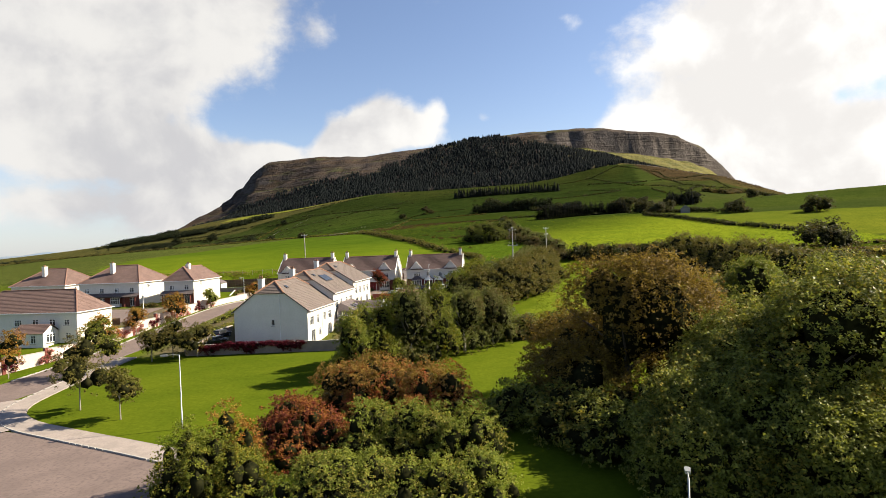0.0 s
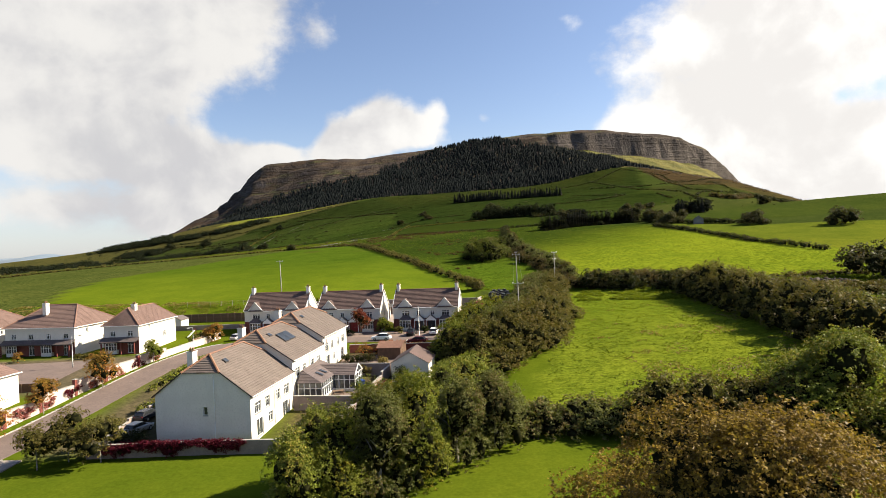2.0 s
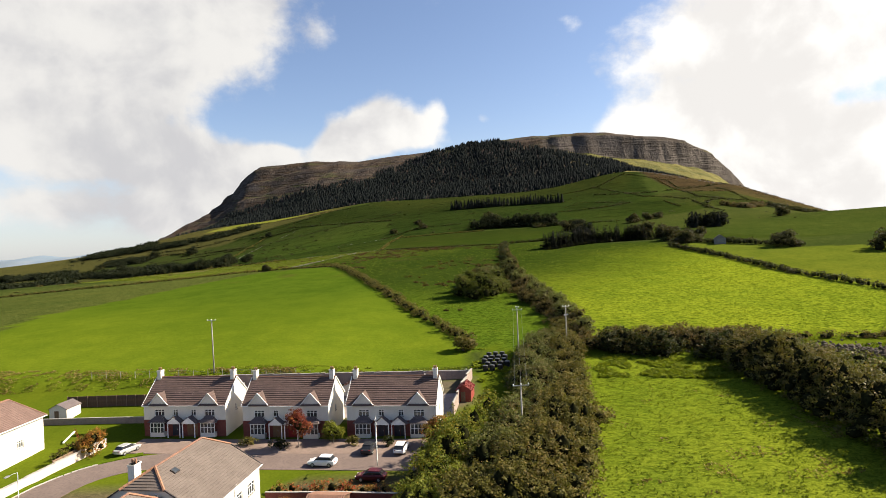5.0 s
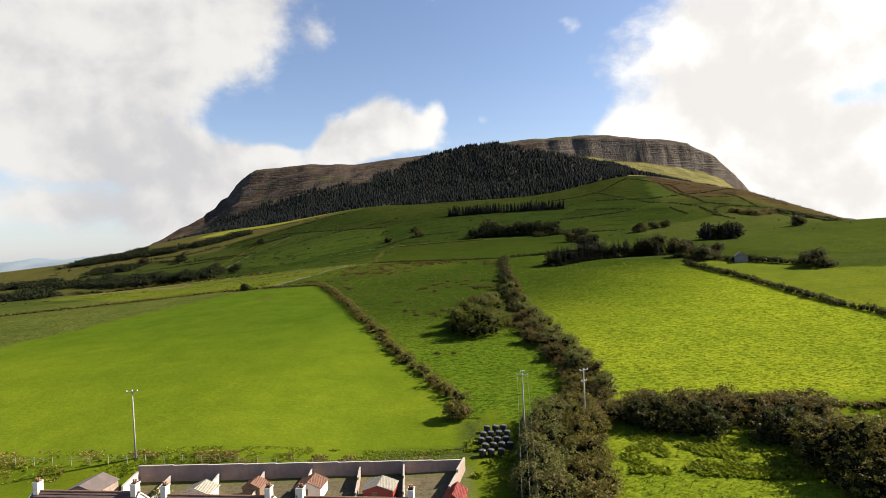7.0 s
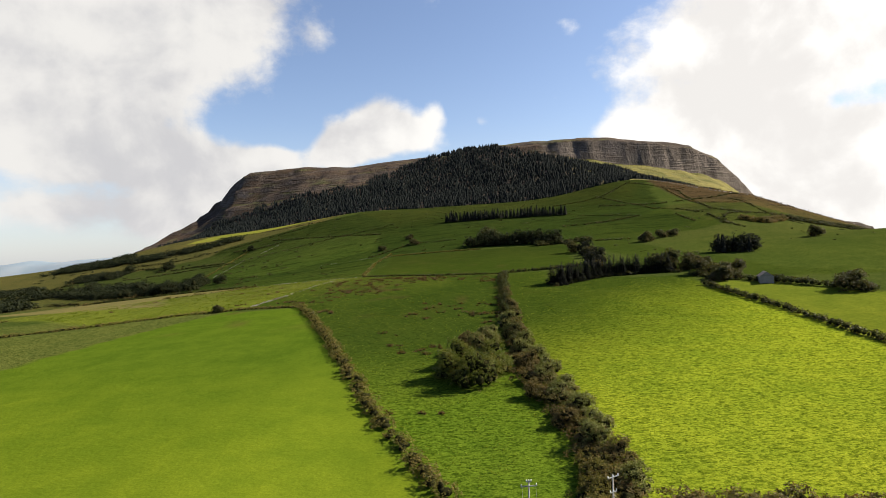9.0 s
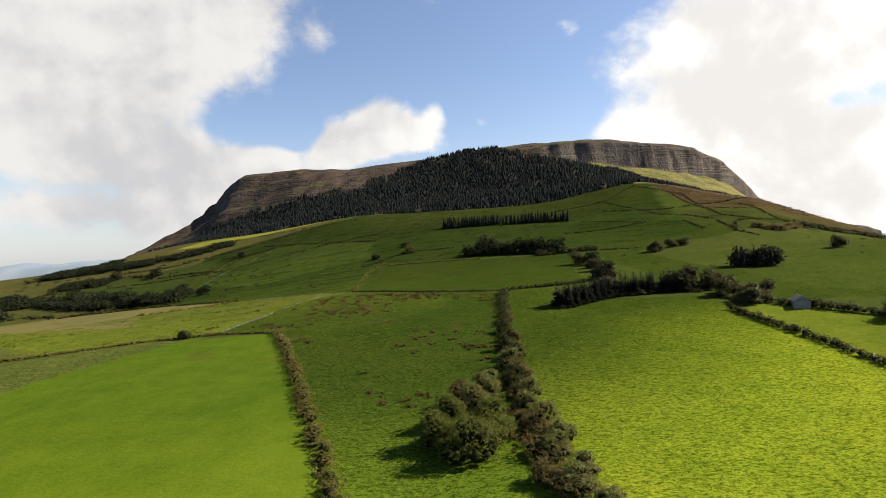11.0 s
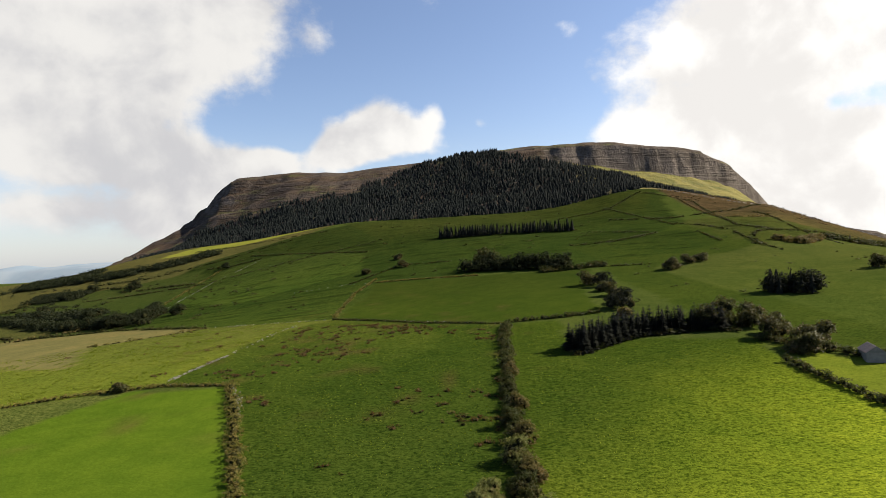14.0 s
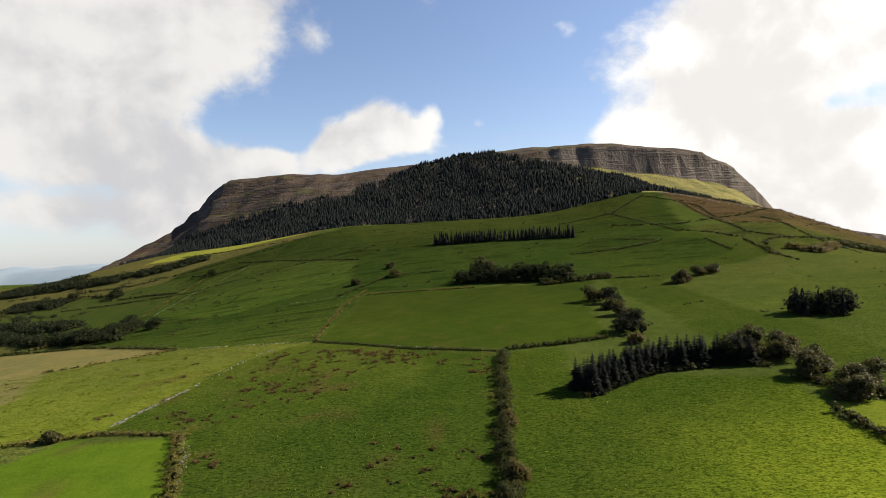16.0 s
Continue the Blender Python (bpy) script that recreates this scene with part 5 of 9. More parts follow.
for _x, _y, _t, _r, _leaf, _s in ((178, 350, 7.5, 6.0, OLIVE, 131), (207, 320, 8.5, 7.4, OLIVE, 132), (146, 413, 7.5, 5.0, OLIVE, 133), (152, 420, 6.5, 4.5, OLIVE, 134), (141, 442, 10.5, 8.0, OLIVE, 135), (131, 434, 8.5, 5.0, OLIVE, 136), (153, 441, 8.0, 5.5, OLIVE, 171), (148, 432, 6.5, 4.5, OLIVE, 172), (150, 398, 6.5, 5.0, OLIVE, 137), (158, 402, 7.0, 5.0, OLIVE, 138), (146, 391, 6.0, 4.6, OLIVE, 177), (143, 392, 4.0, 3.2, OLIVE, 139),
        (114, 492, 8.4, 8.4, SPRUCE, 140), (119, 583, 8.5, 7.0, OLIVE, 173), (127, 572, 8.0, 6.0, SPRUCE, 174), (192, 624, 8.0, 5.5, OLIVE, 175), (215, 648, 5.5, 5.0, OLIVE, 176), (118, 505, 6.0, 5.0, OLIVE, 141), (120, 532, 6.5, 5.0, OLIVE, 142), (122, 552, 5.0, 4.5, OLIVE, 143), (196, 628, 7.0, 5.0, OLIVE, 144), (228, 652, 5.5, 5.0, OLIVE, 145),
        (-440, 962, 8.0, 7.5, FARSCRUB, 190), (-462, 944, 7.0, 7.0, FARSCRUB, 191), (-372, 938, 9.0, 9.0, FARSCRUB, 192), (-400, 800, 8.0, 8.0, FARSCRUB, 193), (-246, 664, 12.0, 9.0, FARSCRUB, 194), (-231, 704, 11.0, 8.0, FARSCRUB, 195), (-258, 948, 7.0, 5.5, FARSCRUB, 196), (-300, 690, 8.0, 8.0, FARSCRUB, 197), (-219, 655, 9.0, 9.0, FARSCRUB, 146), (-236, 672, 8.0, 7.0, FARSCRUB, 147), (-205, 690, 7.0, 7.0, FARSCRUB, 148), (-372, 940, 8.0, 7.0, FARSCRUB, 149), (-434, 858, 8.0, 9.0, FARSCRUB, 150), (-320, 752, 8.0, 7.0, FARSCRUB, 151), (-50, 740, 4.5, 4.0, OLIVE, 152), (-16, 754, 5.0, 5.0, OLIVE, 153), (-22, 795, 4.5, 4.0, OLIVE, 154),
        (-98, 404, 2.6, 1.9, OLIVE, 155), (300, 560, 8.0, 6.0, OLIVE, 156), (124, 187.5, 9.0, 8.6, OLIVE, 198), (108, 471, 3.0, 3.2, BRAMBLE, 157)):
    make_tree("hawthorn", on_land(_x, _y), _t, _r, 0.2, _leaf, BARK, _s, "low spreading wind-shaped tree in a field", count=2600, size=0.40, lumps=14, spread=0.75)
thicket("thicket", [(40, 700), (70, 694), (100, 682), (128, 668)], 16, 12.0, FARSCRUB, 161, "dark thorn and willow thicket on the hillside", 8, 0.7, 3.2)
thicket("thicket", [(196, 507), (208, 500), (221, 499)], 12, 10.5, SPRUCE, 180, "dark evergreen clump on open pasture", 12, 0.55, 2.6)
thicket("thicket", [(-285, 686), (-244, 662), (-230, 678), (-232, 712)], 14, 9.5, FARSCRUB, 181, "dark thicket at the foot of the hill", 10, 0.6, 2.6)
thicket("thicket", [(-458, 822), (-399, 774), (-334, 719), (-298, 694)], 12, 6.5, FARSCRUB, 182, "dark belt of scrub along the valley bottom", 3.0, 1.0, 4.2)
thicket("thicket", [(-620, 1080), (-560, 1070), (-500, 1080)], 60, 4.5, FARSCRUB, 183, "olive gorse scrub below the mountain", 1.5, 1.3, 6.5)
thicket("thicket", [(103, 662), (131, 664), (155, 667)], 6, 4.0, THORN, 184, "dark hedge thicket on the hillside", 14, 0.5, 2.0)
thicket("thicket", [(327, 721), (345, 712), (390, 754)], 9, 5.0, BRAMBLE, 185, "brown scrub on the moor edge", 8, 0.6, 2.4)
thicket("thicket", [(405, 776), (430, 764), (484, 797), (560, 830)], 7, 4.5, THORN, 186, "dark scrub line on the moor edge", 8, 0.6, 2.4)
thicket("thicket", [(-700, 740), (-600, 700), (-500, 690), (-400, 690)], 36, 7.0, FARSCRUB, 187, "dark woodland belt in the low valley", 1.4, 1.5, 6.5)
thicket("thicket", [(-820, 900), (-700, 880), (-600, 870), (-520, 890)], 40, 7.0, FARSCRUB, 188, "brown-grey scrub belt in the low valley", 1.3, 1.5, 7.0)
thicket("thicket", [(55, 726), (75, 722)], 12, 13.0, OLIVE, 162, "grey-green thicket on the hillside", 12, 0.6, 3.0)
thicket("thicket", [(-500, 800), (-430, 830), (-380, 800), (-320, 770)], 26, 6.0, FARSCRUB, 163, "dark scrub along a low valley", 2.0, 1.2, 5.5)
thicket("thicket", [(-560, 1060), (-470, 1040), (-380, 1050), (-320, 1090)], 34, 5.0, FARSCRUB, 164, "dark gorse scrub on the lower slope", 1.6, 1.3, 6.0)
thicket("thicket", [(-520, 960), (-440, 950)], 40, 5.0, FARSCRUB, 165, "olive scrub on the lower slope", 3, 0.9, 4.5)
thicket("thicket", [(46, 202), (62, 199), (78, 195)], 9, 4.2, BRAMBLE, 189, "brown overgrown brambles above the meadow", 46, 0.22, 1.6)
thicket("thicket", [(44, 197), (52, 195), (60, 190)], 5, 5.0, THORN, 166, "dark hawthorn trees above the meadow", 55, 0.28, 1.5)
thicket("thicket", [(64, 190), (72, 184), (80, 178)], 6, 5.2, THORN, 167, "dark hawthorn trees at the meadow corner", 55, 0.28, 1.5)
thicket("thicket", [(71, 182), (71, 164), (70, 146), (69, 128), (66, 108)], 12, 8.6, HEDGELEAF, 168, "broad olive thorn thicket along the meadow", 48, 0.22, 1.8)
thicket("thicket", [(82, 174), (87, 158), (90, 136), (86, 112)], 12, 4.2, SALLOW, 170, "pale olive scrub beyond the thorn belt", 13, 0.34, 2.4)
thicket("thicket", [(98, 172), (112, 163), (132, 164)], 9, 2.2, HEDGELEAF, 169, "overgrown brambles round a rubble heap", 35, 0.28, 1.7)

# ---- houses ----
ROW = -7.3      # degrees by which the estate's streets are turned
_cache = {}


def stepped_slope(shape, span, courses, lap=0.04, seg=0.85):
    """Courses of tiles up one roof slope. span(t): the two ends of the line at t of the way up."""
    rng = np.random.default_rng(courses)
    a, b = (Vector(p) for p in span(0.0))
    c = Vector(span(0.5)[1])
    nor = (b - a).cross(c - a).normalized()
    for i in range(courses):
        l0, r0 = (Vector(p) for p in span(i / courses))
        l1, r1 = (Vector(p) for p in span((i + 1) / courses))
        n = max(1, int((r0 - l0).length / seg))
        for k in range(n):
            s0, s1 = k / n, (k + 1) / n
            up = nor * (lap * (0.8 + 0.4 * rng.random()))
            p0, p1 = l0.lerp(r0, s0), l0.lerp(r0, s1)
            q0, q1 = l1.lerp(r1, s0), l1.lerp(r1, s1)
            j = len(shape.v)
            shape.v += [tuple(p0 + up), tuple(p1 + up), tuple(q1), tuple(q0), tuple(p0 - nor * 0.03), tuple(p1 - nor * 0.03)]
            shape.f += [(j, j + 1, j + 2, j + 3), (j + 4, j + 5, j + 1, j)]
    return shape


def cap_line(shape, pts, wide=0.16, step_len=0.42):
    """A run of half-round ridge or hip tiles, each with its lip."""
    for p, q in zip(pts, pts[1:]):
        p, q = Vector(p), Vector(q)
        n = max(1, int((q - p).length / step_len))
        line, radii = [], []
        for i in range(n):
            line += [p.lerp(q, i / n), p.lerp(q, (i + 0.96) / n)]
            radii += [wide, wide * 0.86]
        shape.tube(line + [q], radii + [wide * 0.86], 6)
    return shape


def wall(parent, at, length, z0, z1, openings=(), material=None, name="wall", deep=0.3, label=""):
    """A wall with real openings. Local x runs along it seen from outside, y into the house."""
    s = Shape()
    us = sorted({0.0, length, *(v for o in openings for v in (o[0], o[2]))})
    zs = sorted({z0, z1, *(v for o in openings for v in (o[1], o[3]))})
    for u0, u1 in zip(us, us[1:]):
        for w0, w1 in zip(zs, zs[1:]):
            um, wm = (u0 + u1) / 2, (w0 + w1) / 2
            if any(o[0] < um < o[2] and o[1] < wm < o[3] for o in openings):
                continue
            s.face((u0, 0, w0), (u1, 0, w0), (u1, 0, w1), (u0, 0, w1))
            s.face((u1, deep, w0), (u0, deep, w0), (u0, deep, w1), (u1, deep, w1))
    for u0, w0, u1, w1 in openings:
        s.face((u0, 0, w0), (u0, deep, w0), (u1, deep, w0), (u1, 0, w0)).face((u0, 0, w1), (u1, 0, w1), (u1, deep, w1), (u0, deep, w1))
        s.face((u0, 0, w0), (u0, 0, w1), (u0, deep, w1), (u0, deep, w0)).face((u1, 0, w0), (u1, deep, w0), (u1, deep, w1), (u1, 0, w1))
    return part(name, s, material or RENDER, parent, label, at)


def frame_mesh(w, h, lights, bar, key):
    if key not in _cache:
        s = Shape()
        t = 0.07
        s.box(0, 0, 0, w, 0.08, t).box(0, 0, h - t, w, 0.08, h).box(0, 0, t, t, 0.08, h - t).box(w - t, 0, t, w, 0.08, h - t)
        for i in range(1, lights):
            u = w * i / lights
            s.box(u - 0.04, 0, t, u + 0.04, 0.08, h - t)
        if bar:
            s.box(t, 0.004, h * bar - 0.03, w - t, 0.076, h * bar + 0.03)
        _cache[key] = s.mesh("window", WHITE)
        _cache[key, "pane"] = Shape().box(t, 0, t, w - t, 0.02, h - t).mesh("pane", GLASS)
        _cache[key, "sill"] = Shape().box(-0.08, 0, -0.08, w + 0.08, 0.24, 0.0).mesh("sill", KERB)
    return _cache[key], _cache[key, "pane"], _cache[key, "sill"]


def window(parent, at, u, z, w, h, lights=2, bar=0.72, sill=True, name="window"):
    f, p, q = frame_mesh(w, h, lights, bar, (w, h, lights, bar))
    ob = part(name, f, WHITE, parent, at=at @ pose(u, 0.10, z))
    part("pane", p, GLASS, ob, at=pose(0, 0.03, 0))
    if sill:
        part("sill", q, KERB, ob, at=pose(0, -0.17, 0))
    return ob


def openings_of(specs):
    return [(u, z, u + w, z + h) for u, z, w, h, *_ in specs]


def glazed_wall(parent, at, length, z0, z1, specs, material=None, name="wall", label=""):
    """A wall and the windows in it: specs of (u, z, width, height, lights, bar)."""
    ob = wall(parent, at, length, z0, z1, openings_of(specs), material, name, label=label)
    for u, z, w, h, *more in specs:
        window(parent, at, u, z, w, h, *more)
    return ob


def chimney(parent, at, wide, deep, tall, pots=2, label=""):
    ob = part("chimney", Shape().box(-wide / 2, -deep / 2, 0, wide / 2, deep / 2, tall).box(-wide / 2 - 0.06, -deep / 2 - 0.06, tall - 0.16, wide / 2 + 0.06, deep / 2 + 0.06, tall), RENDER, parent, label, at)
    for i in range(pots):
        x = (i - (pots - 1) / 2) * wide / pots
        part("chimney_pot", Shape().tube([(x, 0, tall), (x, 0, tall + 0.42), (x, 0, tall + 0.45)], [0.13, 0.11, 0.14], 8), RIDGE, ob)
    return ob


def downpipe(parent, at, u, z0, z1):
    s = Shape().tube([(u, -0.07, z0), (u, -0.07, z1 - 0.25), (u, -0.3, z1)], [0.045, 0.045, 0.045], 6)
    return part("downpipe", s, WHITE, parent, at=at)


def faces(x0, x1, y0, y1):
    """Poses of the four outer walls of a rectangle, each seen from outside: S, E, N, W."""
    return pose(x0, y0, 0), pose(x1, y0, 0, 0, 0, 90), pose(x1, y1, 0, 0, 0, 180), pose(x0, y1, 0, 0, 0, 270)


def row_house(at, base, eave, ridge, length, width, extras, label):
    """A gabled pair of the stepped row: half-hipped tile roof with terracotta hips. Local origin: its south-east corner on the ground."""
    ob = thing("house", (at[0], at[1], base), ROW, label, "house", "stepped row of houses")
    e, r = eave - base, ridge - base
    x0, x1, y0, y1 = -width, 0.0, 0.0, length
    xm = -width / 2
    S, E, N, Wf = faces(x0, x1, y0, y1)
    zh = e + (r - e) * 0.60
    k = (zh - e) / (r - e)
    # gable walls with their blunted tops
    for m, name in ((S, "gable_wall"), (N, "gable_wall")):
        s = Shape()
        specs = [(width * 0.5 + 0.1, 3.3, 0.55, 1.05, 1, 0.0)] if m is S else []
        wall(ob, m, width, -0.6, e, openings_of(specs), name="wall")
        for u, z, w, h, *more in specs:
            window(ob, m, u, z, w, h, *more)
        s.face((0, 0, e), (width, 0, e), (width - width / 2 * k, 0, zh), (width / 2 * k, 0, zh))
        s.face((0, 0.3, e), (width / 2 * k, 0.3, zh), (width - width / 2 * k, 0.3, zh), (width, 0.3, e))
        part(name, s, RENDER, ob, at=m)
        verge = Shape()
        for a, b in (((-0.35, e - 0.22), (width / 2 * k, zh + 0.05)), ((width + 0.35, e - 0.22), (width - width / 2 * k, zh + 0.05)), ((width / 2 * k, zh + 0.02), (width - width / 2 * k, zh + 0.02))):
            verge.tube([(a[0], -0.16, a[1]), (b[0], -0.16, b[1])], [0.09, 0.09], 4)
        part("bargeboard", verge, DARKTRIM, ob, at=m)
    rear = [(1.1, 3.05, 1.8, 1.4, 3, 0.7), (4.2, 3.05, 1.3, 1.4, 2, 0.7), (7.6, 3.05, 1.3, 1.4, 2, 0.7), (10.2, 3.05, 1.8, 1.4, 3, 0.7), (1.6, 0.15, 1.8, 2.1, 2, 0.0), (5.0, 0.9, 1.3, 1.3, 2, 0.7), (9.6, 0.15, 1.8, 2.1, 2, 0.0)]
    glazed_wall(ob, E, length, -0.6, e, rear)
    glazed_wall(ob, Wf, length, -0.6, e, [(1.5, 3.25, 1.6, 1.15, 3, 0.7), (5.0, 3.25, 1.0, 1.15, 2, 0.7), (9.8, 3.25, 1.6, 1.15, 3, 0.7), (1.5, 0.9, 1.8, 1.3, 3, 0.7), (9.7, 0.9, 1.8, 1.3, 3, 0.7)])
    downpipe(ob, E, length * 0.52, -0.2, e)
    downpipe(ob, S, width * 0.63, -0.2, zh - 0.3)
    # roof
    d = (r - zh) / (r - e) * (width / 2) * 0.85
    v, o = 0.22, 0.35
    lo = e - (r - e) / (width / 2) * o

    def span_east(t, sign=1):
        z = lo + (r - lo) * t
        x = xm + sign * (width / 2 + o) * (1 - t)
        cut = max(0.0, (z - zh) / (r - zh)) * (d + v)
        a, b = (x, y0 - v + cut, z), (x, y1 + v - cut, z)
        return (a, b) if sign > 0 else (b, a)

    def span_hip(t, north=False):
        z = zh + (r - zh) * t
        half = width / 2 * (1 - k) * (1 - t)
        y = (y1 + v - (d + v) * t) if north else (y0 - v + (d + v) * t)
        a, b = (xm - half, y, z), (xm + half, y, z)
        return (b, a) if north else (a, b)

    roof = Shape()
    stepped_slope(roof, span_east, 22)
    stepped_slope(roof, lambda t: span_east(t, -1), 22)
    stepped_slope(roof, span_hip, 8, 0.06)
    stepped_slope(roof, lambda t: span_hip(t, True), 8, 0.06)
    part("roof", roof, TILE, ob)
    for ye, ya in ((y0 - v, y0 + d), (y1 + v, y1 - d)):
        for sx in (-1, 1):
            part("hip", cap_line(Shape(), [(xm + sx * width / 2 * (1 - k), ye, zh + 0.04), (xm, ya, r + 0.05)]), RIDGE, ob, "terracotta hip tiles")
    part("ridge", cap_line(Shape(), [(xm, y0 + d, r + 0.04), (xm, y1 - d, r + 0.04)], 0.14), RIDGE_BROWN, ob)
    for sx in (x0 - o - 0.05, x1 + o + 0.05):
        part("gutter", Shape().tube([(sx, y0 - 0.1, lo + 0.0), (sx, y1 + 0.1, lo + 0.0)], [0.07, 0.07], 6), WHITE, ob)
    chimney(ob, pose(xm - 2.2, y0 + 1.9, r - 2.0), 0.75, 1.1, 2.5)
    slope = math.atan2(r - e, width / 2)

    def on_east(y, up_share):
        return pose(x1 + o - (width / 2 + o) * up_share, y, lo + (r - lo) * up_share, 0, math.degrees(slope), 0)
    light = part("roof_window", Shape().box(-0.35, -0.45, 0.02, 0.35, 0.45, 0.14), DARKTRIM, ob, at=on_east(length * 0.25, 0.78))
    part("pane", Shape().box(-0.28, -0.38, 0.145, 0.28, 0.38, 0.16), GLASS, light)
    if "solar" in extras:
        for i in range(2):
            pan = part("solar_panel", Shape().box(-1.0, -0.95, 0.10, 1.0, 0.95, 0.18), DARKTRIM, ob, "black glazed solar panel", on_east(length * 0.42 + i * 2.0, 0.60))
            tubes = Shape()
            for j in range(9):
                tubes.box(-0.94, -0.88 + j * 0.2, 0.182, 0.94, -0.72 + j * 0.2, 0.20)
            part("cell_strip", tubes, GLASS, pan)
    if "dish" in extras:
        dish = part("satellite_dish", Shape().tube([(0, 0, 0), (0, -0.08, 0), (0, -0.14, 0)], [0.05, 0.28, 0.36], 12), BLOCK, ob, "grey satellite dish", E @ pose(0.5, -0.35, e - 0.9))
        part("arm", Shape().tube([(0, 0, -0.1), (0, 0.35, -0.25)], [0.025, 0.025], 5), STEEL, dish)
    return ob


row_house((-22.1, 92.7), 0.5, 6.3, 10.9, 13.2, 12.4, (), "end white rendered house with half-hipped brown tile roof")
row_house((-20.4, 105.9), 1.9, 7.9, 11.9, 13.2, 12.4, ("solar",), "white rendered house with solar panels on its grey tile roof")
row_house((-18.7, 119.1), 3.2, 9.1, 12.9, 13.4, 12.4, ("dish",), "white rendered house with tile roof and satellite dish")


def bay_window(parent, at, u, base, wide, tall, roof_mat):
    """A square bay with a dark hipped lean-to roof."""
    d = 0.75
    ob = part("bay", Shape().box(u, -d, base, u + wide, -0.004, base + 0.75), RENDER, parent, at=at)
    part("head", Shape().box(u, -d, base + tall - 0.2, u + wide, -0.004, base + tall), WHITE, ob)
    f = Shape()
    n = 4
    for i in range(n + 1):
        x = u + 0.05 + (wide - 0.1) * i / n
        f.box(x - 0.05, -d, base + 0.75, x + 0.05, -d + 0.09, base + tall - 0.2)
    f.box(u, -d + 0.09, base + 1.62, u + wide, -d + 0.01, base + 1.68)
    part("window_frame", f, WHITE, ob)
    part("pane", Shape().box(u + 0.06, -d + 0.03, base + 0.75, u + wide - 0.06, -d + 0.05, base + tall - 0.2), GLASS, ob)
    roof = Shape()
    o = 0.28
    stepped_slope(roof, lambda t: ((u - o + (0.75 + o) * t, -d - o + (d + o) * t, base + tall + 0.95 * t), (u + wide + o - (0.75 + o) * t, -d - o + (d + o) * t, base + tall + 0.95 * t)), 5)
    stepped_slope(roof, lambda t: ((u - o + (0.75 + o) * t, 0, base + tall + 0.95 * t), (u - o + (0.75 + o) * t, -d - o + (d + o) * t, base + tall + 0.95 * t)), 5)
    stepped_slope(roof, lambda t: ((u + wide + o - (0.75 + o) * t, -d - o + (d + o) * t, base + tall + 0.95 * t), (u + wide + o - (0.75 + o) * t, 0, base + tall + 0.95 * t)), 5)
    part("bay_roof", roof, roof_mat, ob)
    return ob


def porch(parent, at, u, base, wide, door_mat, out=1.2):
    """A recessed door under a small white-fronted gable on posts."""
    ob = part("porch", Shape().box(u, -out, base + 2.35, u + wide, -0.004, base + 2.5), WHITE, parent, at=at)
    gab = Shape().face((u - 0.15, -out, base + 2.5), (u + wide + 0.15, -out, base + 2.5), (u + wide / 2, -out, base + 3.5))
    part("porch_gable", gab, WHITE, ob)
    for x in (u + 0.06, u + wide - 0.06):
        part("post", Shape().box(x - 0.06, -out + 0.02, base, x + 0.06, -out + 0.14, base + 2.35), WHITE, ob)
    roof = Shape()
    mid = u + wide / 2
    stepped_slope(roof, lambda t: ((u - 0.3 + (wide / 2 + 0.3) * t, 1.2 * t, base + 2.42 + 1.18 * t), (u - 0.3 + (wide / 2 + 0.3) * t, -out - 0.18, base + 2.42 + 1.18 * t)), 6)
    stepped_slope(roof, lambda t: ((u + wide + 0.3 - (wide / 2 + 0.3) * t, -out - 0.18, base + 2.42 + 1.18 * t), (u + wide + 0.3 - (wide / 2 + 0.3) * t, 1.2 * t, base + 2.42 + 1.18 * t)), 6)
    part("porch_roof", roof, SLATE, ob)
    door = part("door", Shape().box(u + 0.25, -0.02, base + 0.05, u + 1.2, 0.03, base + 2.15).box(u + 1.25, -0.02, base + 0.05, u + wide - 0.15, 0.03, base + 2.15), door_mat, ob)
    part("handle", Shape().box(u + 1.08, -0.06, base + 1.0, u + 1.14, -0.02, base + 1.2), STEEL, door)
    return ob


DOOR_RED = surface("red_door_paint", ((0.2482, 0.0146, 0.0146), (0.2044, 0.01095, 0.01095)), 2.0, 0.4)
DOOR_DARK = surface("dark_blue_door_paint", ((0.01825, 0.0219, 0.0365), (0.0146, 0.0146, 0.02555)), 2.0, 0.4)
DOOR_TAN = surface("varnished_wood_door", ((0.1606, 0.0876, 0.0438), (0.1314, 0.073, 0.0365)), 2.0, 0.5)


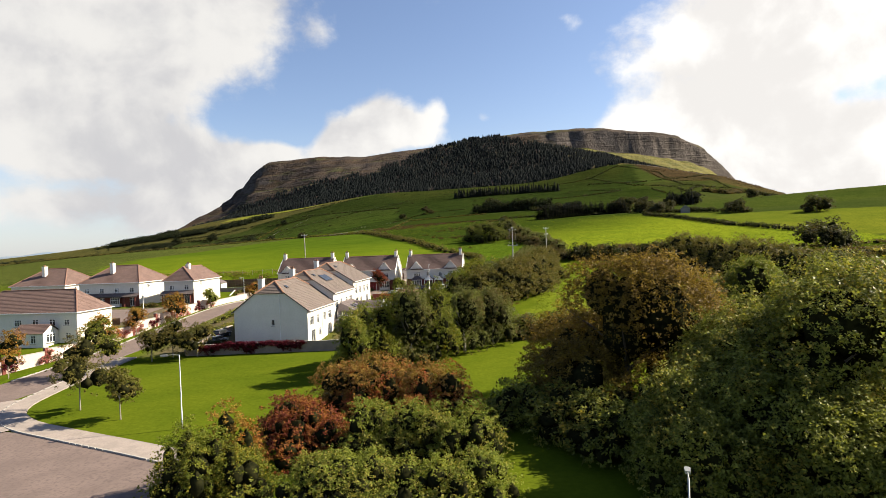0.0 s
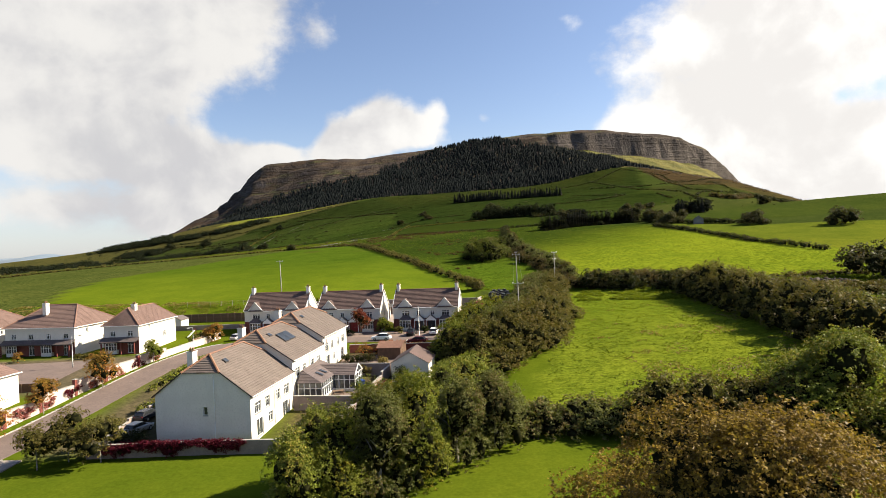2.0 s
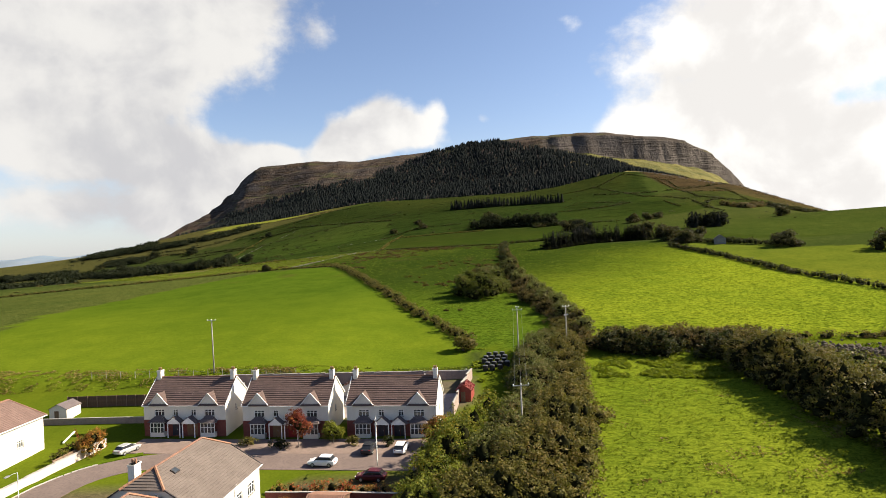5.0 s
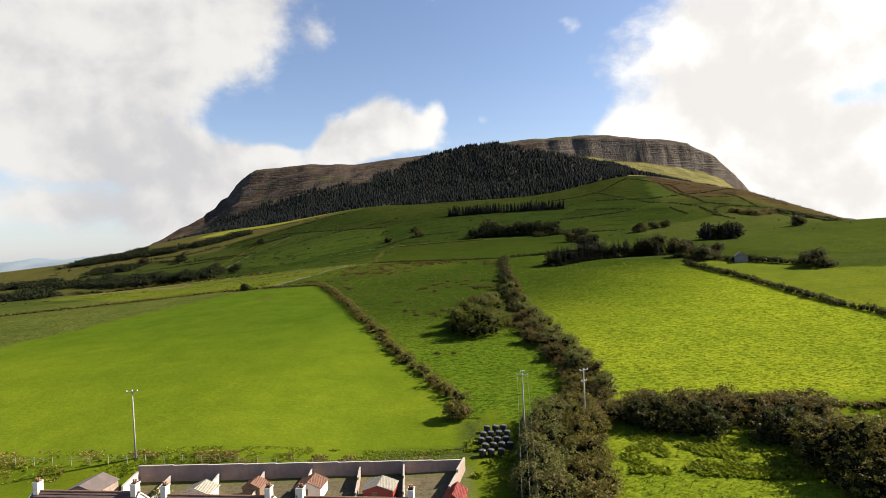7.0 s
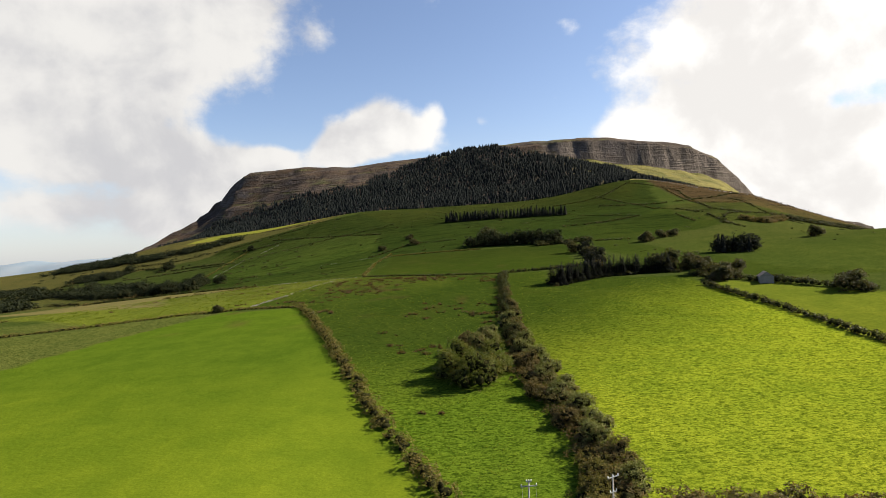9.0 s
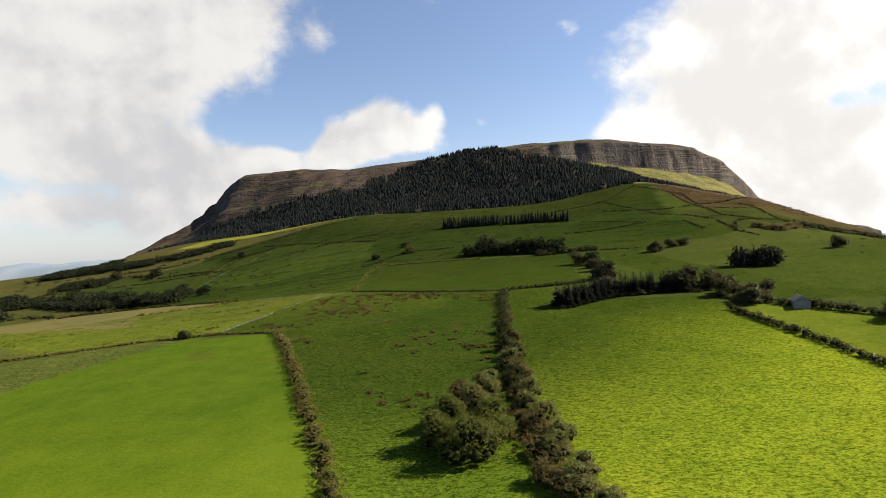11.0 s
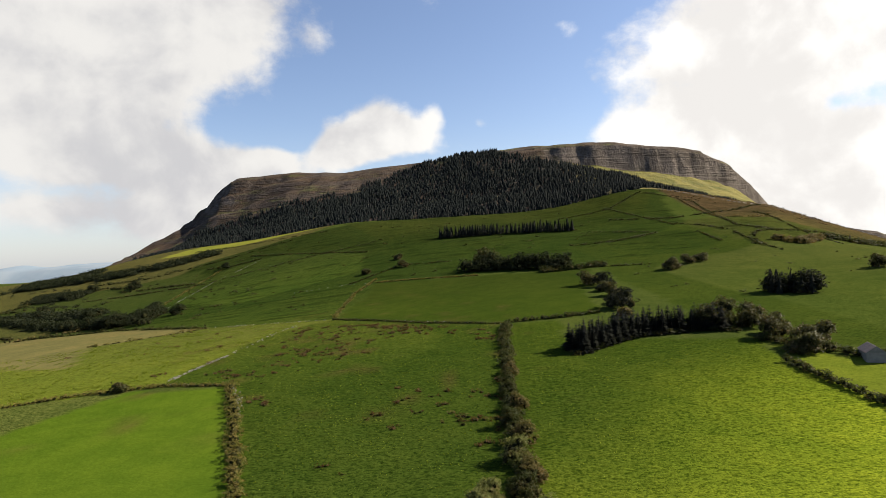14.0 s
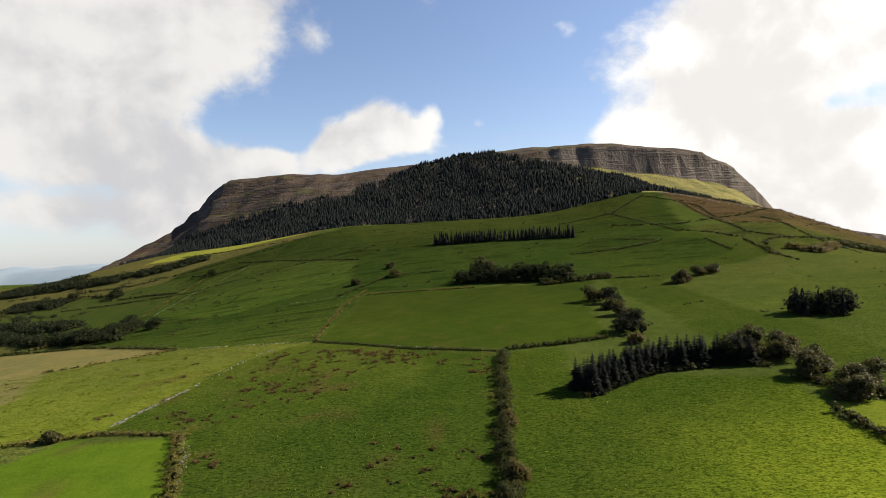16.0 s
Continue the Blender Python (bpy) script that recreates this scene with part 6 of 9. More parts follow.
def paired_house(at, base, eave, ridge, doors, label, brick_below=True):
    """A semi-detached pair with two front gablets, two bays and two porches. Local origin: its front left corner."""
    L, D = 15.0, 8.6
    ob = thing("house", (at[0], at[1], base), ROW, label, "house", "semi-detached pairs along the close")
    e, r = eave - base, ridge - base
    S, E, N, Wf = faces(0, L, 0, D)
    front = [(2.0, 3.35, 1.8, 1.15, 3, 0.7), (5.4, 3.45, 0.9, 1.05, 2, 0.7), (8.7, 3.45, 0.9, 1.05, 2, 0.7), (11.2, 3.35, 1.8, 1.15, 3, 0.7)]
    glazed_wall(ob, S, L, 2.75, e, front)
    wall(ob, S, L, -0.6, 2.75, [], BRICK if brick_below else RENDER, "lower_wall", label="dark brick lower front" if brick_below else "")
    glazed_wall(ob, E, D, -0.6, e, [(3.6, 3.5, 0.6, 1.0, 1, 0.0)])
    glazed_wall(ob, Wf, D, -0.6, e, [(3.6, 3.5, 0.6, 1.0, 1, 0.0)])
    glazed_wall(ob, N, L, -0.6, e, [(2.0, 3.3, 1.4, 1.1, 2, 0.7), (11.4, 3.3, 1.4, 1.1, 2, 0.7), (1.6, 0.2, 1.8, 2.0, 2, 0.0), (11.4, 0.2, 1.8, 2.0, 2, 0.0)])
    for m in (E, Wf):
        part("gable_wall", Shape().face((0, 0, e), (D, 0, e), (D / 2, 0, r)).face((0, 0.3, e), (D / 2, 0.3, r), (D, 0.3, e)), RENDER, ob, at=m)
        part("bargeboard", Shape().tube([(-0.35, -0.12, e - 0.3), (D / 2, -0.12, r + 0.02)], [0.09, 0.09], 4).tube([(D + 0.35, -0.12, e - 0.3), (D / 2, -0.12, r + 0.02)], [0.09, 0.09], 4), WHITE, ob, at=m)
    o, v = 0.35, 0.18
    lo = e - (r - e) / (D / 2) * o
    roof = Shape()
    stepped_slope(roof, lambda t: ((-v, -o + (D / 2 + o) * t, lo + (r - lo) * t), (L + v, -o + (D / 2 + o) * t, lo + (r - lo) * t)), 14, 0.075)
    stepped_slope(roof, lambda t: ((L + v, D + o - (D / 2 + o) * t, lo + (r - lo) * t), (-v, D + o - (D / 2 + o) * t, lo + (r - lo) * t)), 14, 0.075)
    part("roof", roof, TILE_DARK, ob, "dark brown concrete tile roof")
    part("ridge", cap_line(Shape(), [(-v, D / 2, r + 0.03), (L + v, D / 2, r + 0.03)], 0.14), RIDGE_BROWN, ob)
    for ua, ub in ((-0.1, 1.1), (4.8, 10.2), (13.9, L + 0.1)):
        part("gutter", Shape().tube([(ua, -o - 0.05, lo), (ub, -o - 0.05, lo)], [0.07, 0.07], 6), WHITE, ob)
    for u in (1.2, 10.4):
        w, top = 3.2, e + 1.75
        back = (top - e) / (r - e) * D / 2
        gab = part("gablet", Shape().face((u, -0.06, e - 0.4), (u + w, -0.06, e - 0.4), (u + w, -0.06, e), (u + w / 2, -0.06, top), (u, -0.06, e)), RENDER, ob)
        part("bargeboard", Shape().tube([(u - 0.25, -0.22, e - 0.25), (u + w / 2, -0.22, top + 0.08)], [0.08, 0.08], 4).tube([(u + w + 0.25, -0.22, e - 0.25), (u + w / 2, -0.22, top + 0.08)], [0.08, 0.08], 4), WHITE, gab)
        tiles = Shape()
        stepped_slope(tiles, lambda t: ((u - 0.3 + (w / 2 + 0.3) * t, back * t - 0.2, e - 0.3 + (top - e + 0.36) * t), (u - 0.3 + (w / 2 + 0.3) * t, -0.3, e - 0.3 + (top - e + 0.36) * t)), 7, 0.06)
        stepped_slope(tiles, lambda t: ((u + w + 0.3 - (w / 2 + 0.3) * t, -0.3, e - 0.3 + (top - e + 0.36) * t), (u + w + 0.3 - (w / 2 + 0.3) * t, back * t - 0.2, e - 0.3 + (top - e + 0.36) * t)), 7, 0.06)
        part("gablet_roof", tiles, TILE_DARK, gab)
        bay_window(ob, S, u + 0.35, 0.0, 2.6, 2.55, SLATE)
    for u, mat in zip((5.0, 7.7), doors):
        porch(ob, S, u, 0.0, 2.3, mat)
    for u in (0.55, L - 0.55):
        chimney(ob, pose(u, D / 2, r - 0.5), 0.7, 1.0, 1.75)
    return ob


paired_house((-10.1, 156.4), 4.1, 9.6, 13.2, (DOOR_DARK, DOOR_DARK), "white rendered semi-detached pair with dark blue doors")
paired_house((-28.0, 158.4), 4.1, 9.7, 13.3, (DOOR_TAN, DOOR_RED), "white rendered semi-detached pair with a bright red door")
paired_house((-46.1, 161.1), 4.2, 9.7, 13.4, (DOOR_DARK, DOOR_TAN), "white rendered semi-detached pair beside the green field")


def hipped_house(at, turn, base, eave, ridge, width, depth, ridge_in, chim, label, canopy=True):
    """A hipped two-storey house with a brick ground floor front under a tiled canopy. Local origin: its front right corner; x runs to minus width."""
    ob = thing("house", (at[0], at[1], base), turn, label, "house", "hipped houses by the green")
    e, r = eave - base, ridge - base
    x0, x1, y0, y1 = -width, 0.0, 0.0, depth
    S, E, N, Wf = faces(x0, x1, y0, y1)
    n = max(2, int(width / 3.6))
    up = [(width * (i + 0.5) / n - 0.55, 3.5, 1.1, 1.1, 2 if i % 2 else 3, 0.7) for i in range(n)]
    glazed_wall(ob, S, width, 2.75, e, up)
    low = [(width * (i + 0.5) / n - 0.75, 0.6, 1.6, 1.6, 3, 0.75) if i % 2 == 0 else (width * (i + 0.5) / n - 0.6, 0.1, 1.3, 2.1, 2, 0.75) for i in range(n)]
    wall(ob, S, width, -0.6, 2.75, openings_of(low[1::2]), BRICK, "lower_wall", label="red brick ground floor front")
    for i, (u, z, w, h, *more) in enumerate(low):
        if i % 2:
            window(ob, S, u, z, w, h, *more)
        else:
            bay_window(ob, S, u - 0.4, 0.0, 2.4, 2.4, SLATE)
    glazed_wall(ob, E, depth, -0.6, e, [(depth * 0.25, 4.4, 0.6, 0.9, 1, 0.0), (depth * 0.62, 2.1, 1.3, 1.1, 3, 0.7)])
    glazed_wall(ob, N, width, -0.6, e, [(1.5, 3.4, 1.4, 1.1, 2, 0.7)])
    wall(ob, Wf, depth, -0.6, e)
    o = 0.4
    lo = e - 0.25
    if width > depth:
        A, B = (x0 + ridge_in, (y0 + y1) / 2), (x1 - ridge_in, (y0 + y1) / 2)
    else:
        A, B = ((x0 + x1) / 2, y0 + ridge_in), ((x0 + x1) / 2, y1 - ridge_in)
    c = [(x0 - o, y0 - o), (x1 + o, y0 - o), (x1 + o, y1 + o), (x0 - o, y1 + o)]
    tops = ((A, B), (B, B), (B, A), (A, A)) if width > depth else ((A, A), (A, B), (B, B), (B, A))
    roof = Shape()
    for i in range(4):
        p, q = c[i], c[(i + 1) % 4]
        s, t2 = tops[i]
        stepped_slope(roof, lambda t, p=p, q=q, s=s, t2=t2: ((p[0] + (s[0] - p[0]) * t, p[1] + (s[1] - p[1]) * t, lo + (r - lo) * t), (q[0] + (t2[0] - q[0]) * t, q[1] + (t2[1] - q[1]) * t, lo + (r - lo) * t)), 18)
    part("roof", roof, TILE_RED, ob, "brown concrete tile hipped roof")
    part("ridge", cap_line(Shape(), [(*A, r + 0.03), (*B, r + 0.03)]), RIDGE_BROWN, ob)
    ends = (A, B, B, A) if width > depth else (A, A, B, B)
    for i in range(4):
        part("hip", cap_line(Shape(), [(*c[i], lo + 0.04), (*ends[i], r + 0.03)], 0.13), RIDGE_BROWN, ob)
    part("fascia", Shape().tube([(*c[0], lo), (*c[1], lo), (*c[2], lo), (*c[3], lo), (*c[0], lo)], [0.1] * 5, 4), WHITE, ob)
    chimney(ob, pose(*chim, r - 1.9), 0.8, 1.0, 2.6)
    if canopy:
        can = Shape()
        stepped_slope(can, lambda t: ((x0 - 0.3, y0 - 1.5 + 1.5 * t, 2.55 + 0.8 * t), (x1 + 0.3, y0 - 1.5 + 1.5 * t, 2.55 + 0.8 * t)), 6)
        cob = part("canopy", can, SLATE, ob, "dark tiled canopy over the front")
        part("beam", Shape().box(x0 - 0.25, y0 - 1.45, 2.35, x1 + 0.25, y0 - 1.3, 2.52), DARKTRIM, cob)
        for x in (x0 + 0.1, x1 - 0.4, x1 - 3.2):
            part("post", Shape().box(x, y0 - 1.45, 0, x + 0.22, y0 - 1.25, 2.35), BRICK, cob)
    return ob


hipped_house((-61.6, 142.3), -2.5, 3.7, 9.6, 12.8, 7.4, 15.0, 2.6, (-3.2, 4.2), "white hipped house with a brick porch front, beside the wall")
hipped_house((-75.6, 143.4), ROW, 3.5, 9.6, 13.6, 16.2, 13.5, 4.6, (-9.5, 3.6), "wide white hipped house with a brick ground floor")
hipped_house((-95.0, 145.0), ROW, 3.4, 9.5, 13.4, 15.0, 13.0, 4.6, (-8.5, 3.6), "white hipped house behind parked gardens")


def corner_house():
    """The house at the corner of the green, with a gabled front porch room."""
    base = 0.6
    ob = thing("house", (-66.2, 104.0, base), -7.3, "white rendered house with brown tile roof and gabled porch", "house")
    L, D, e, r = 19.0, 9.0, 5.9, 9.6
    S, E, N, Wf = faces(-L, 0, 0, D)
    glazed_wall(ob, S, L, -0.6, e, [(L - 2.6, 3.4, 1.0, 1.0, 2, 0.7), (L - 5.6, 3.3, 1.2, 1.2, 2, 0.7), (L - 9.0, 3.3, 1.2, 1.2, 2, 0.7), (L - 12.6, 3.3, 1.4, 1.2, 3, 0.7), (L - 2.4, 0.9, 1.0, 1.1, 2, 0.7)])
    glazed_wall(ob, E, D, -0.6, e, [])
    wall(ob, N, L, -0.6, e)
    wall(ob, Wf, D, -0.6, e)
    roof = Shape()
    hip = 3.6
    o = 0.35
    lo = e - 0.25
    stepped_slope(roof, lambda t: ((-L - o, -o + (D / 2 + o) * t, lo + (r - lo) * t), (o - (hip + o) * t, -o + (D / 2 + o) * t, lo + (r - lo) * t)), 17)
    stepped_slope(roof, lambda t: ((o - (hip + o) * t, D + o - (D / 2 + o) * t, lo + (r - lo) * t), (-L - o, D + o - (D / 2 + o) * t, lo + (r - lo) * t)), 17)
    stepped_slope(roof, lambda t: ((o - (hip + o) * t, -o + (D / 2 + o) * t, lo + (r - lo) * t), (o - (hip + o) * t, D + o - (D / 2 + o) * t, lo + (r - lo) * t)), 17)
    part("roof", roof, TILE_RED, ob)
    part("ridge", cap_line(Shape(), [(-L, D / 2, r + 0.03), (-hip, D / 2, r + 0.03), (o, -o, lo + 0.03)], 0.13), RIDGE_BROWN, ob)
    part("fascia", Shape().tube([(-L, -o, lo), (o, -o, lo), (o, D + o, lo)], [0.1, 0.1, 0.1], 4), WHITE, ob)
    # porch room towards the green
    pr = part("porch_room", Shape().box(-9.4, -3.4, -0.6, -3.8, -0.004, 2.5).face((-3.8, -3.4, 2.5), (-3.8, 0, 2.5), (-3.8, -1.7, 3.8)), RENDER, ob)
    window(pr, pose(-3.8, -3.4, 0, 0, 0, 90) @ pose(0, -0.16, 0), 0.7, 0.7, 1.9, 1.5, 3, 0.7)
    window(pr, pose(-9.4, -3.4, 0) @ pose(0, -0.16, 0), 3.2, 0.7, 1.0, 1.4, 2, 0.7)
    tiles = Shape()
    stepped_slope(tiles, lambda t: ((-9.7, -3.7 + 2.0 * t, 2.4 + 1.5 * t), (-3.5, -3.7 + 2.0 * t, 2.4 + 1.5 * t)), 8)
    stepped_slope(tiles, lambda t: ((-3.5, 0.3 - 2.0 * t, 2.4 + 1.5 * t), (-9.7, 0.3 - 2.0 * t, 2.4 + 1.5 * t)), 8)
    part("porch_roof", tiles, TILE_RED, pr)
    return ob


corner_house()

# ---- roads, kerbs and walls ----


def resampled(line, gap):
    out = []
    for (x0, y0), (x1, y1) in zip(line, line[1:]):
        n = max(1, round(math.hypot(x1 - x0, y1 - y0) / gap))
        out += [(x0 + (x1 - x0) * i / n, y0 + (y1 - y0) * i / n) for i in range(n)]
    return out + [line[-1]]


def smooth_line(line, times=2):
    """Rounds the corners of a plan line."""
    for _ in range(times):
        out = [line[0]]
        for (x0, y0), (x1, y1) in zip(line, line[1:]):
            out += [(x0 * 0.75 + x1 * 0.25, y0 * 0.75 + y1 * 0.25), (x0 * 0.25 + x1 * 0.75, y0 * 0.25 + y1 * 0.75)]
        line = out + [line[-1]]
    return line


def offset(line, d):
    """The plan line shifted to its left by d."""
    out = []
    for i, (x, y) in enumerate(line):
        (x0, y0), (x1, y1) = line[max(i - 1, 0)], line[min(i + 1, len(line) - 1)]
        run = math.hypot(x1 - x0, y1 - y0) or 1
        out.append((x - (y1 - y0) / run * d, y + (x1 - x0) / run * d))
    return out


def ribbon(name, line, left, right, up, material, label, category, cross=5, skirt=0.25):
    """A surfaced strip laid on the land, with a thickness at its edges."""
    line = resampled(line, 1.5)
    rows = [offset(line, left + (right - left) * k / (cross - 1)) for k in range(cross)]
    v = []
    for i in range(len(line)):
        for k in range(cross):
            x, y = rows[k][i]
            v.append((x, y, height(x, y) + up))
        for k in (cross - 1, 0):
            x, y = rows[k][i]
            v.append((x, y, height(x, y) - skirt))
    w = cross + 2
    f = [(i * w + k, (i + 1) * w + k, (i + 1) * w + (k + 1) % w, i * w + (k + 1) % w) for i in range(len(line) - 1) for k in range(w)]
    me = mesh_of(name, v, f, material)
    if material is TURF:
        paint(me, "parcel", np.tile((0.072, 0.104, 0.008), (len(v), 1)))
        paint(me, "tufts", np.full((len(v), 1), 0.4))
    return tagged(new(name, me), label, category, kind="structure")


ESTATE = smooth_line([(-66, 50), (-61.5, 64), (-57, 77), (-54.8, 92), (-53.4, 105), (-51.6, 120), (-49.8, 133), (-47.5, 145), (-40, 150), (-28, 148.5), (-14, 146.5), (3, 144)])
MAIN = smooth_line([(-110, 74), (-80, 62), (-60, 54), (-42, 48), (-30, 42), (-22, 33), (-19, 20), (-19, -40)])
ribbon("road", MAIN, 8.9, -7.5, 0.05, TARMAC, "grey tarmac road past the green", "road", 7)
ribbon("road", ESTATE, 3.2, -3.2, 0.06, TARMAC, "grey tarmac estate road along the wall", "road")
ribbon("road", [(-70, 46), (-63, 58), (-58.5, 70), (-56, 80)], 5.0, -5.2, 0.055, TARMAC, "tarmac mouth of the estate road", "road", 5)
PATH = smooth_line([(-20, 46.6), (-26, 50.2), (-37, 56.0), (-45.5, 60.6), (-50.0, 66), (-50.6, 74), (-50.4, 84), (-50.0, 91)])
ribbon("pavement", PATH, 1.25, -1.25, 0.15, PAVING, "pale concrete footpath round the green", "pavement", 3)
ribbon("pavement", [(-44, 59.2), (-49.5, 63.5), (-52.5, 70)], 1.6, -1.6, 0.13, PAVING, "pale concrete corner of the footpath", "pavement", 3)
ribbon("verge", offset(ESTATE[8:-14], 4.0), 0.8, -0.6, 0.12, TURF, "narrow grass verge below the long wall", "verge", 3)
ribbon("yard", [(-125, 124), (-90, 127), (-66, 128)], 9, -8, 0.06, TARMAC, "tarmac parking yard in front of the houses", "yard", 7)
ribbon("forecourt", [(-46, 157.6), (-30, 155.4), (-12, 153.2), (5, 150.8)], 2.2, -4.0, 0.07, GRAVEL, "concrete drives in front of the pairs", "drive", 4)
ribbon("patio", [(-19.2, 108), (-10.5, 107)], 7, -2.0, 0.07, GRAVEL, "pale paved garden patio", "patio", 4)
ribbon("patio", [(-17.5, 124), (-7.5, 122.8)], 7, -1.5, 0.07, GRAVEL, "gravelled garden terrace", "patio", 4)
ribbon("yard", [(-44, 172), (-20, 170), (8, 167)], 8, -4, 0.06, PAVING, "concrete back yards behind the pairs", "yard", 5)


def kerb_run(line, side, label):
    """Separate kerbstones along a plan line."""
    pts = resampled(line, 0.92)
    ob = thing("kerb", (0, 0, 0), 0, label, "kerb", kind="structure")
    stone = Shape().box(-0.43, -0.07, -0.12, 0.43, 0.07, 0.13).mesh("kerbstone", KERB)
    for (x0, y0), (x1, y1) in list(zip(pts, pts[1:]))[:280]:
        xm, ym = (x0 + x1) / 2, (y0 + y1) / 2
        part("kerbstone", stone, KERB, ob, at=pose(xm, ym, height(xm, ym) + 0.06, 0, 0, math.degrees(math.atan2(y1 - y0, x1 - x0))))
    return ob


kerb_run(offset(PATH, 1.35), 1, "concrete kerb along the footpath")
kerb_run(offset(ESTATE[10:-16], 3.3), 1, "concrete kerb below the long wall")


def garden_wall(name, line, tall, thick, material, label, top=None, pier=None, gap=6.5, cope=KERB, category="wall"):
    """A boundary wall in level panels that step with the land, with coping and piers."""
    ob = thing(name, (0, 0, 0), 0, label, category)
    pts = resampled(line, gap)
    for i, ((x0, y0), (x1, y1)) in enumerate(zip(pts, pts[1:])):
        run = math.hypot(x1 - x0, y1 - y0)
        lowest = min(height(x0, y0), height(x1, y1))
        high = max(height(x0, y0), height(x1, y1))
        z1 = (high + tall) if top is None else top[0] + (top[1] - top[0]) * (i + 0.5) / (len(pts) - 1)
        at = pose(x0, y0, 0, 0, 0, math.degrees(math.atan2(y1 - y0, x1 - x0)))
        pan = part("panel", Shape().box(0, -thick / 2, lowest - 0.5, run, thick / 2, z1), material, ob, at=at)
        part("coping", Shape().box(-0.03, -thick / 2 - 0.05, z1 + 0.002, run + 0.03, thick / 2 + 0.05, z1 + 0.08), cope, pan)
        if pier:
            w = thick + 0.22
            pr = part("pier", Shape().box(-w / 2, -w / 2, lowest - 0.5, w / 2, w / 2, z1 + 0.18), pier, ob, at=at)
            part("cap", Shape().prism([(-w / 2 - 0.05, -w / 2 - 0.05), (w / 2 + 0.05, -w / 2 - 0.05), (w / 2 + 0.05, w / 2 + 0.05), (-w / 2 - 0.05, w / 2 + 0.05)], z1 + 0.182, z1 + 0.27), cope, pr)
    return ob


def creeper(at, turn, blobs, leaf, seed, label, count=900, size=0.13):
    rng = np.random.default_rng(seed)
    v, f, inner = foliage(rng, blobs, count, size, 0.6)
    ob = new("creeper", leaf_mesh("creeper", v, f, leaf, inner))
    ob.matrix_basis = pose(*at, 0, 0, turn)
    return tagged(ob, label, "climber")


LONG_WALL = [(-69.5, 72), (-64.5, 84), (-60.2, 96), (-58.4, 108), (-56.2, 121), (-53.6, 137)]
garden_wall("boundary_wall", LONG_WALL, 1.85, 0.28, PINKWALL, "long pale painted boundary wall with red brick piers", pier=BRICK)
garden_wall("boundary_wall", [(-53.6, 137), (-52.4, 147), (-50.5, 157)], 1.3, 0.25, PINKWALL, "pale wall with climbing plants beside a garden")
garden_wall("garden_wall", [(-41.0, 90.8), (-38.6, 90.6), (-27, 90.4), (-14.2, 89.6)], 1.55, 0.25, BLOCK, "grey block garden wall at the top of the green", gap=5.0)
garden_wall("garden_wall", [(-41.0, 90.8), (-41.6, 101), (-40.6, 110)], 0.7, 0.22, BLOCK, "low grey wall beside parked cars", gap=4.0)
garden_wall("garden_wall", [(-20.0, 104.6), (-10.2, 103.2)], 2.0, 0.22, BLOCK, "grey block wall between gardens", gap=4.0)
garden_wall("garden_wall", [(-18.4, 119.6), (-7.6, 118.0)], 1.9, 0.22, BLOCK, "grey block wall behind a conservatory", gap=4.0)
garden_wall("garden_wall", [(-14.2, 89.6), (-10.2, 103.2), (-7.6, 118.0)], 1.6, 0.22, BLOCK, "grey block wall along the gardens", gap=5.0)
garden_wall("garden_wall", [(-16.6, 133.2), (-8, 132.4), (1, 131.0)], 1.5, 0.22, BRICK, "red-brown wall along the close", gap=5.0)
garden_wall("back_wall", [(-42.0, 184.6), (-24.5, 184.3), (12.0, 184.0)], 2.4, 0.25, BLOCK, "tall grey concrete back wall below the field", top=(9.2, 8.3), gap=5.5)
garden_wall("back_wall", [(12.0, 184.0), (9.4, 174), (7.6, 163)], 2.0, 0.25, BLOCK, "concrete side wall beside the end house", gap=5.5)
garden_wall("back_wall", [(-42.0, 184.6), (-40.6, 172)], 2.2, 0.25, PINKWALL, "pale side wall of a back yard", gap=5.5)
garden_wall("back_wall", [(-70, 168.6), (-58, 168.2), (-47, 167.4)], 1.1, 0.22, BLOCK, "low grey wall behind a lawn", gap=5.5)
for _i, _x in enumerate((-36.5, -28.5, -21.0, -13.2, -5.2, 2.0)):
    garden_wall("yard_wall", [(_x, 184.0), (_x + 0.9, 169.5 - 0.11 * _x)], 1.5, 0.18, PINKWALL if _i % 2 else BLOCK, "wall between back yards", gap=5.0)
for _i, _t in enumerate((0.03, 0.09, 0.16, 0.22, 0.30, 0.37, 0.45, 0.52, 0.58, 0.66, 0.73, 0.80, 0.88, 0.95)):
    _p = resampled(LONG_WALL, 0.5)
    _x, _y = _p[int(_t * (len(_p) - 1))]
    _r = random.Random(_i)
    creeper((_x + 0.22, _y, height(_x, _y)), 82, [(k * 0.7 - 1.2, _r.uniform(-0.1, 0.1), 0.9 + 0.5 * math.sin(k * 2 + _i), 0.65, 0.16, 0.5) for k in range(4)], CREEPER_PALE if _i % 3 else CREEPER, 220 + _i, "red creeper over a painted wall", 700)
creeper((-31.6, 90.12, height(-31.6, 90.3)), 0, [(-2.6, 0, 1.5, 1.1, 0.25, 0.3), (-1.4, 0, 1.35, 1.2, 0.26, 0.5), (-0.2, 0, 1.2, 1.2, 0.26, 0.6), (0.9, 0, 1.1, 1.1, 0.26, 0.65), (0.8, 0, 0.5, 0.6, 0.2, 0.55), (2.0, 0, 1.35, 1.1, 0.25, 0.4), (3.2, 0, 1.55, 0.9, 0.22, 0.2)], CREEPER, 211, "dark red creeper hanging over a grey wall", 3600)
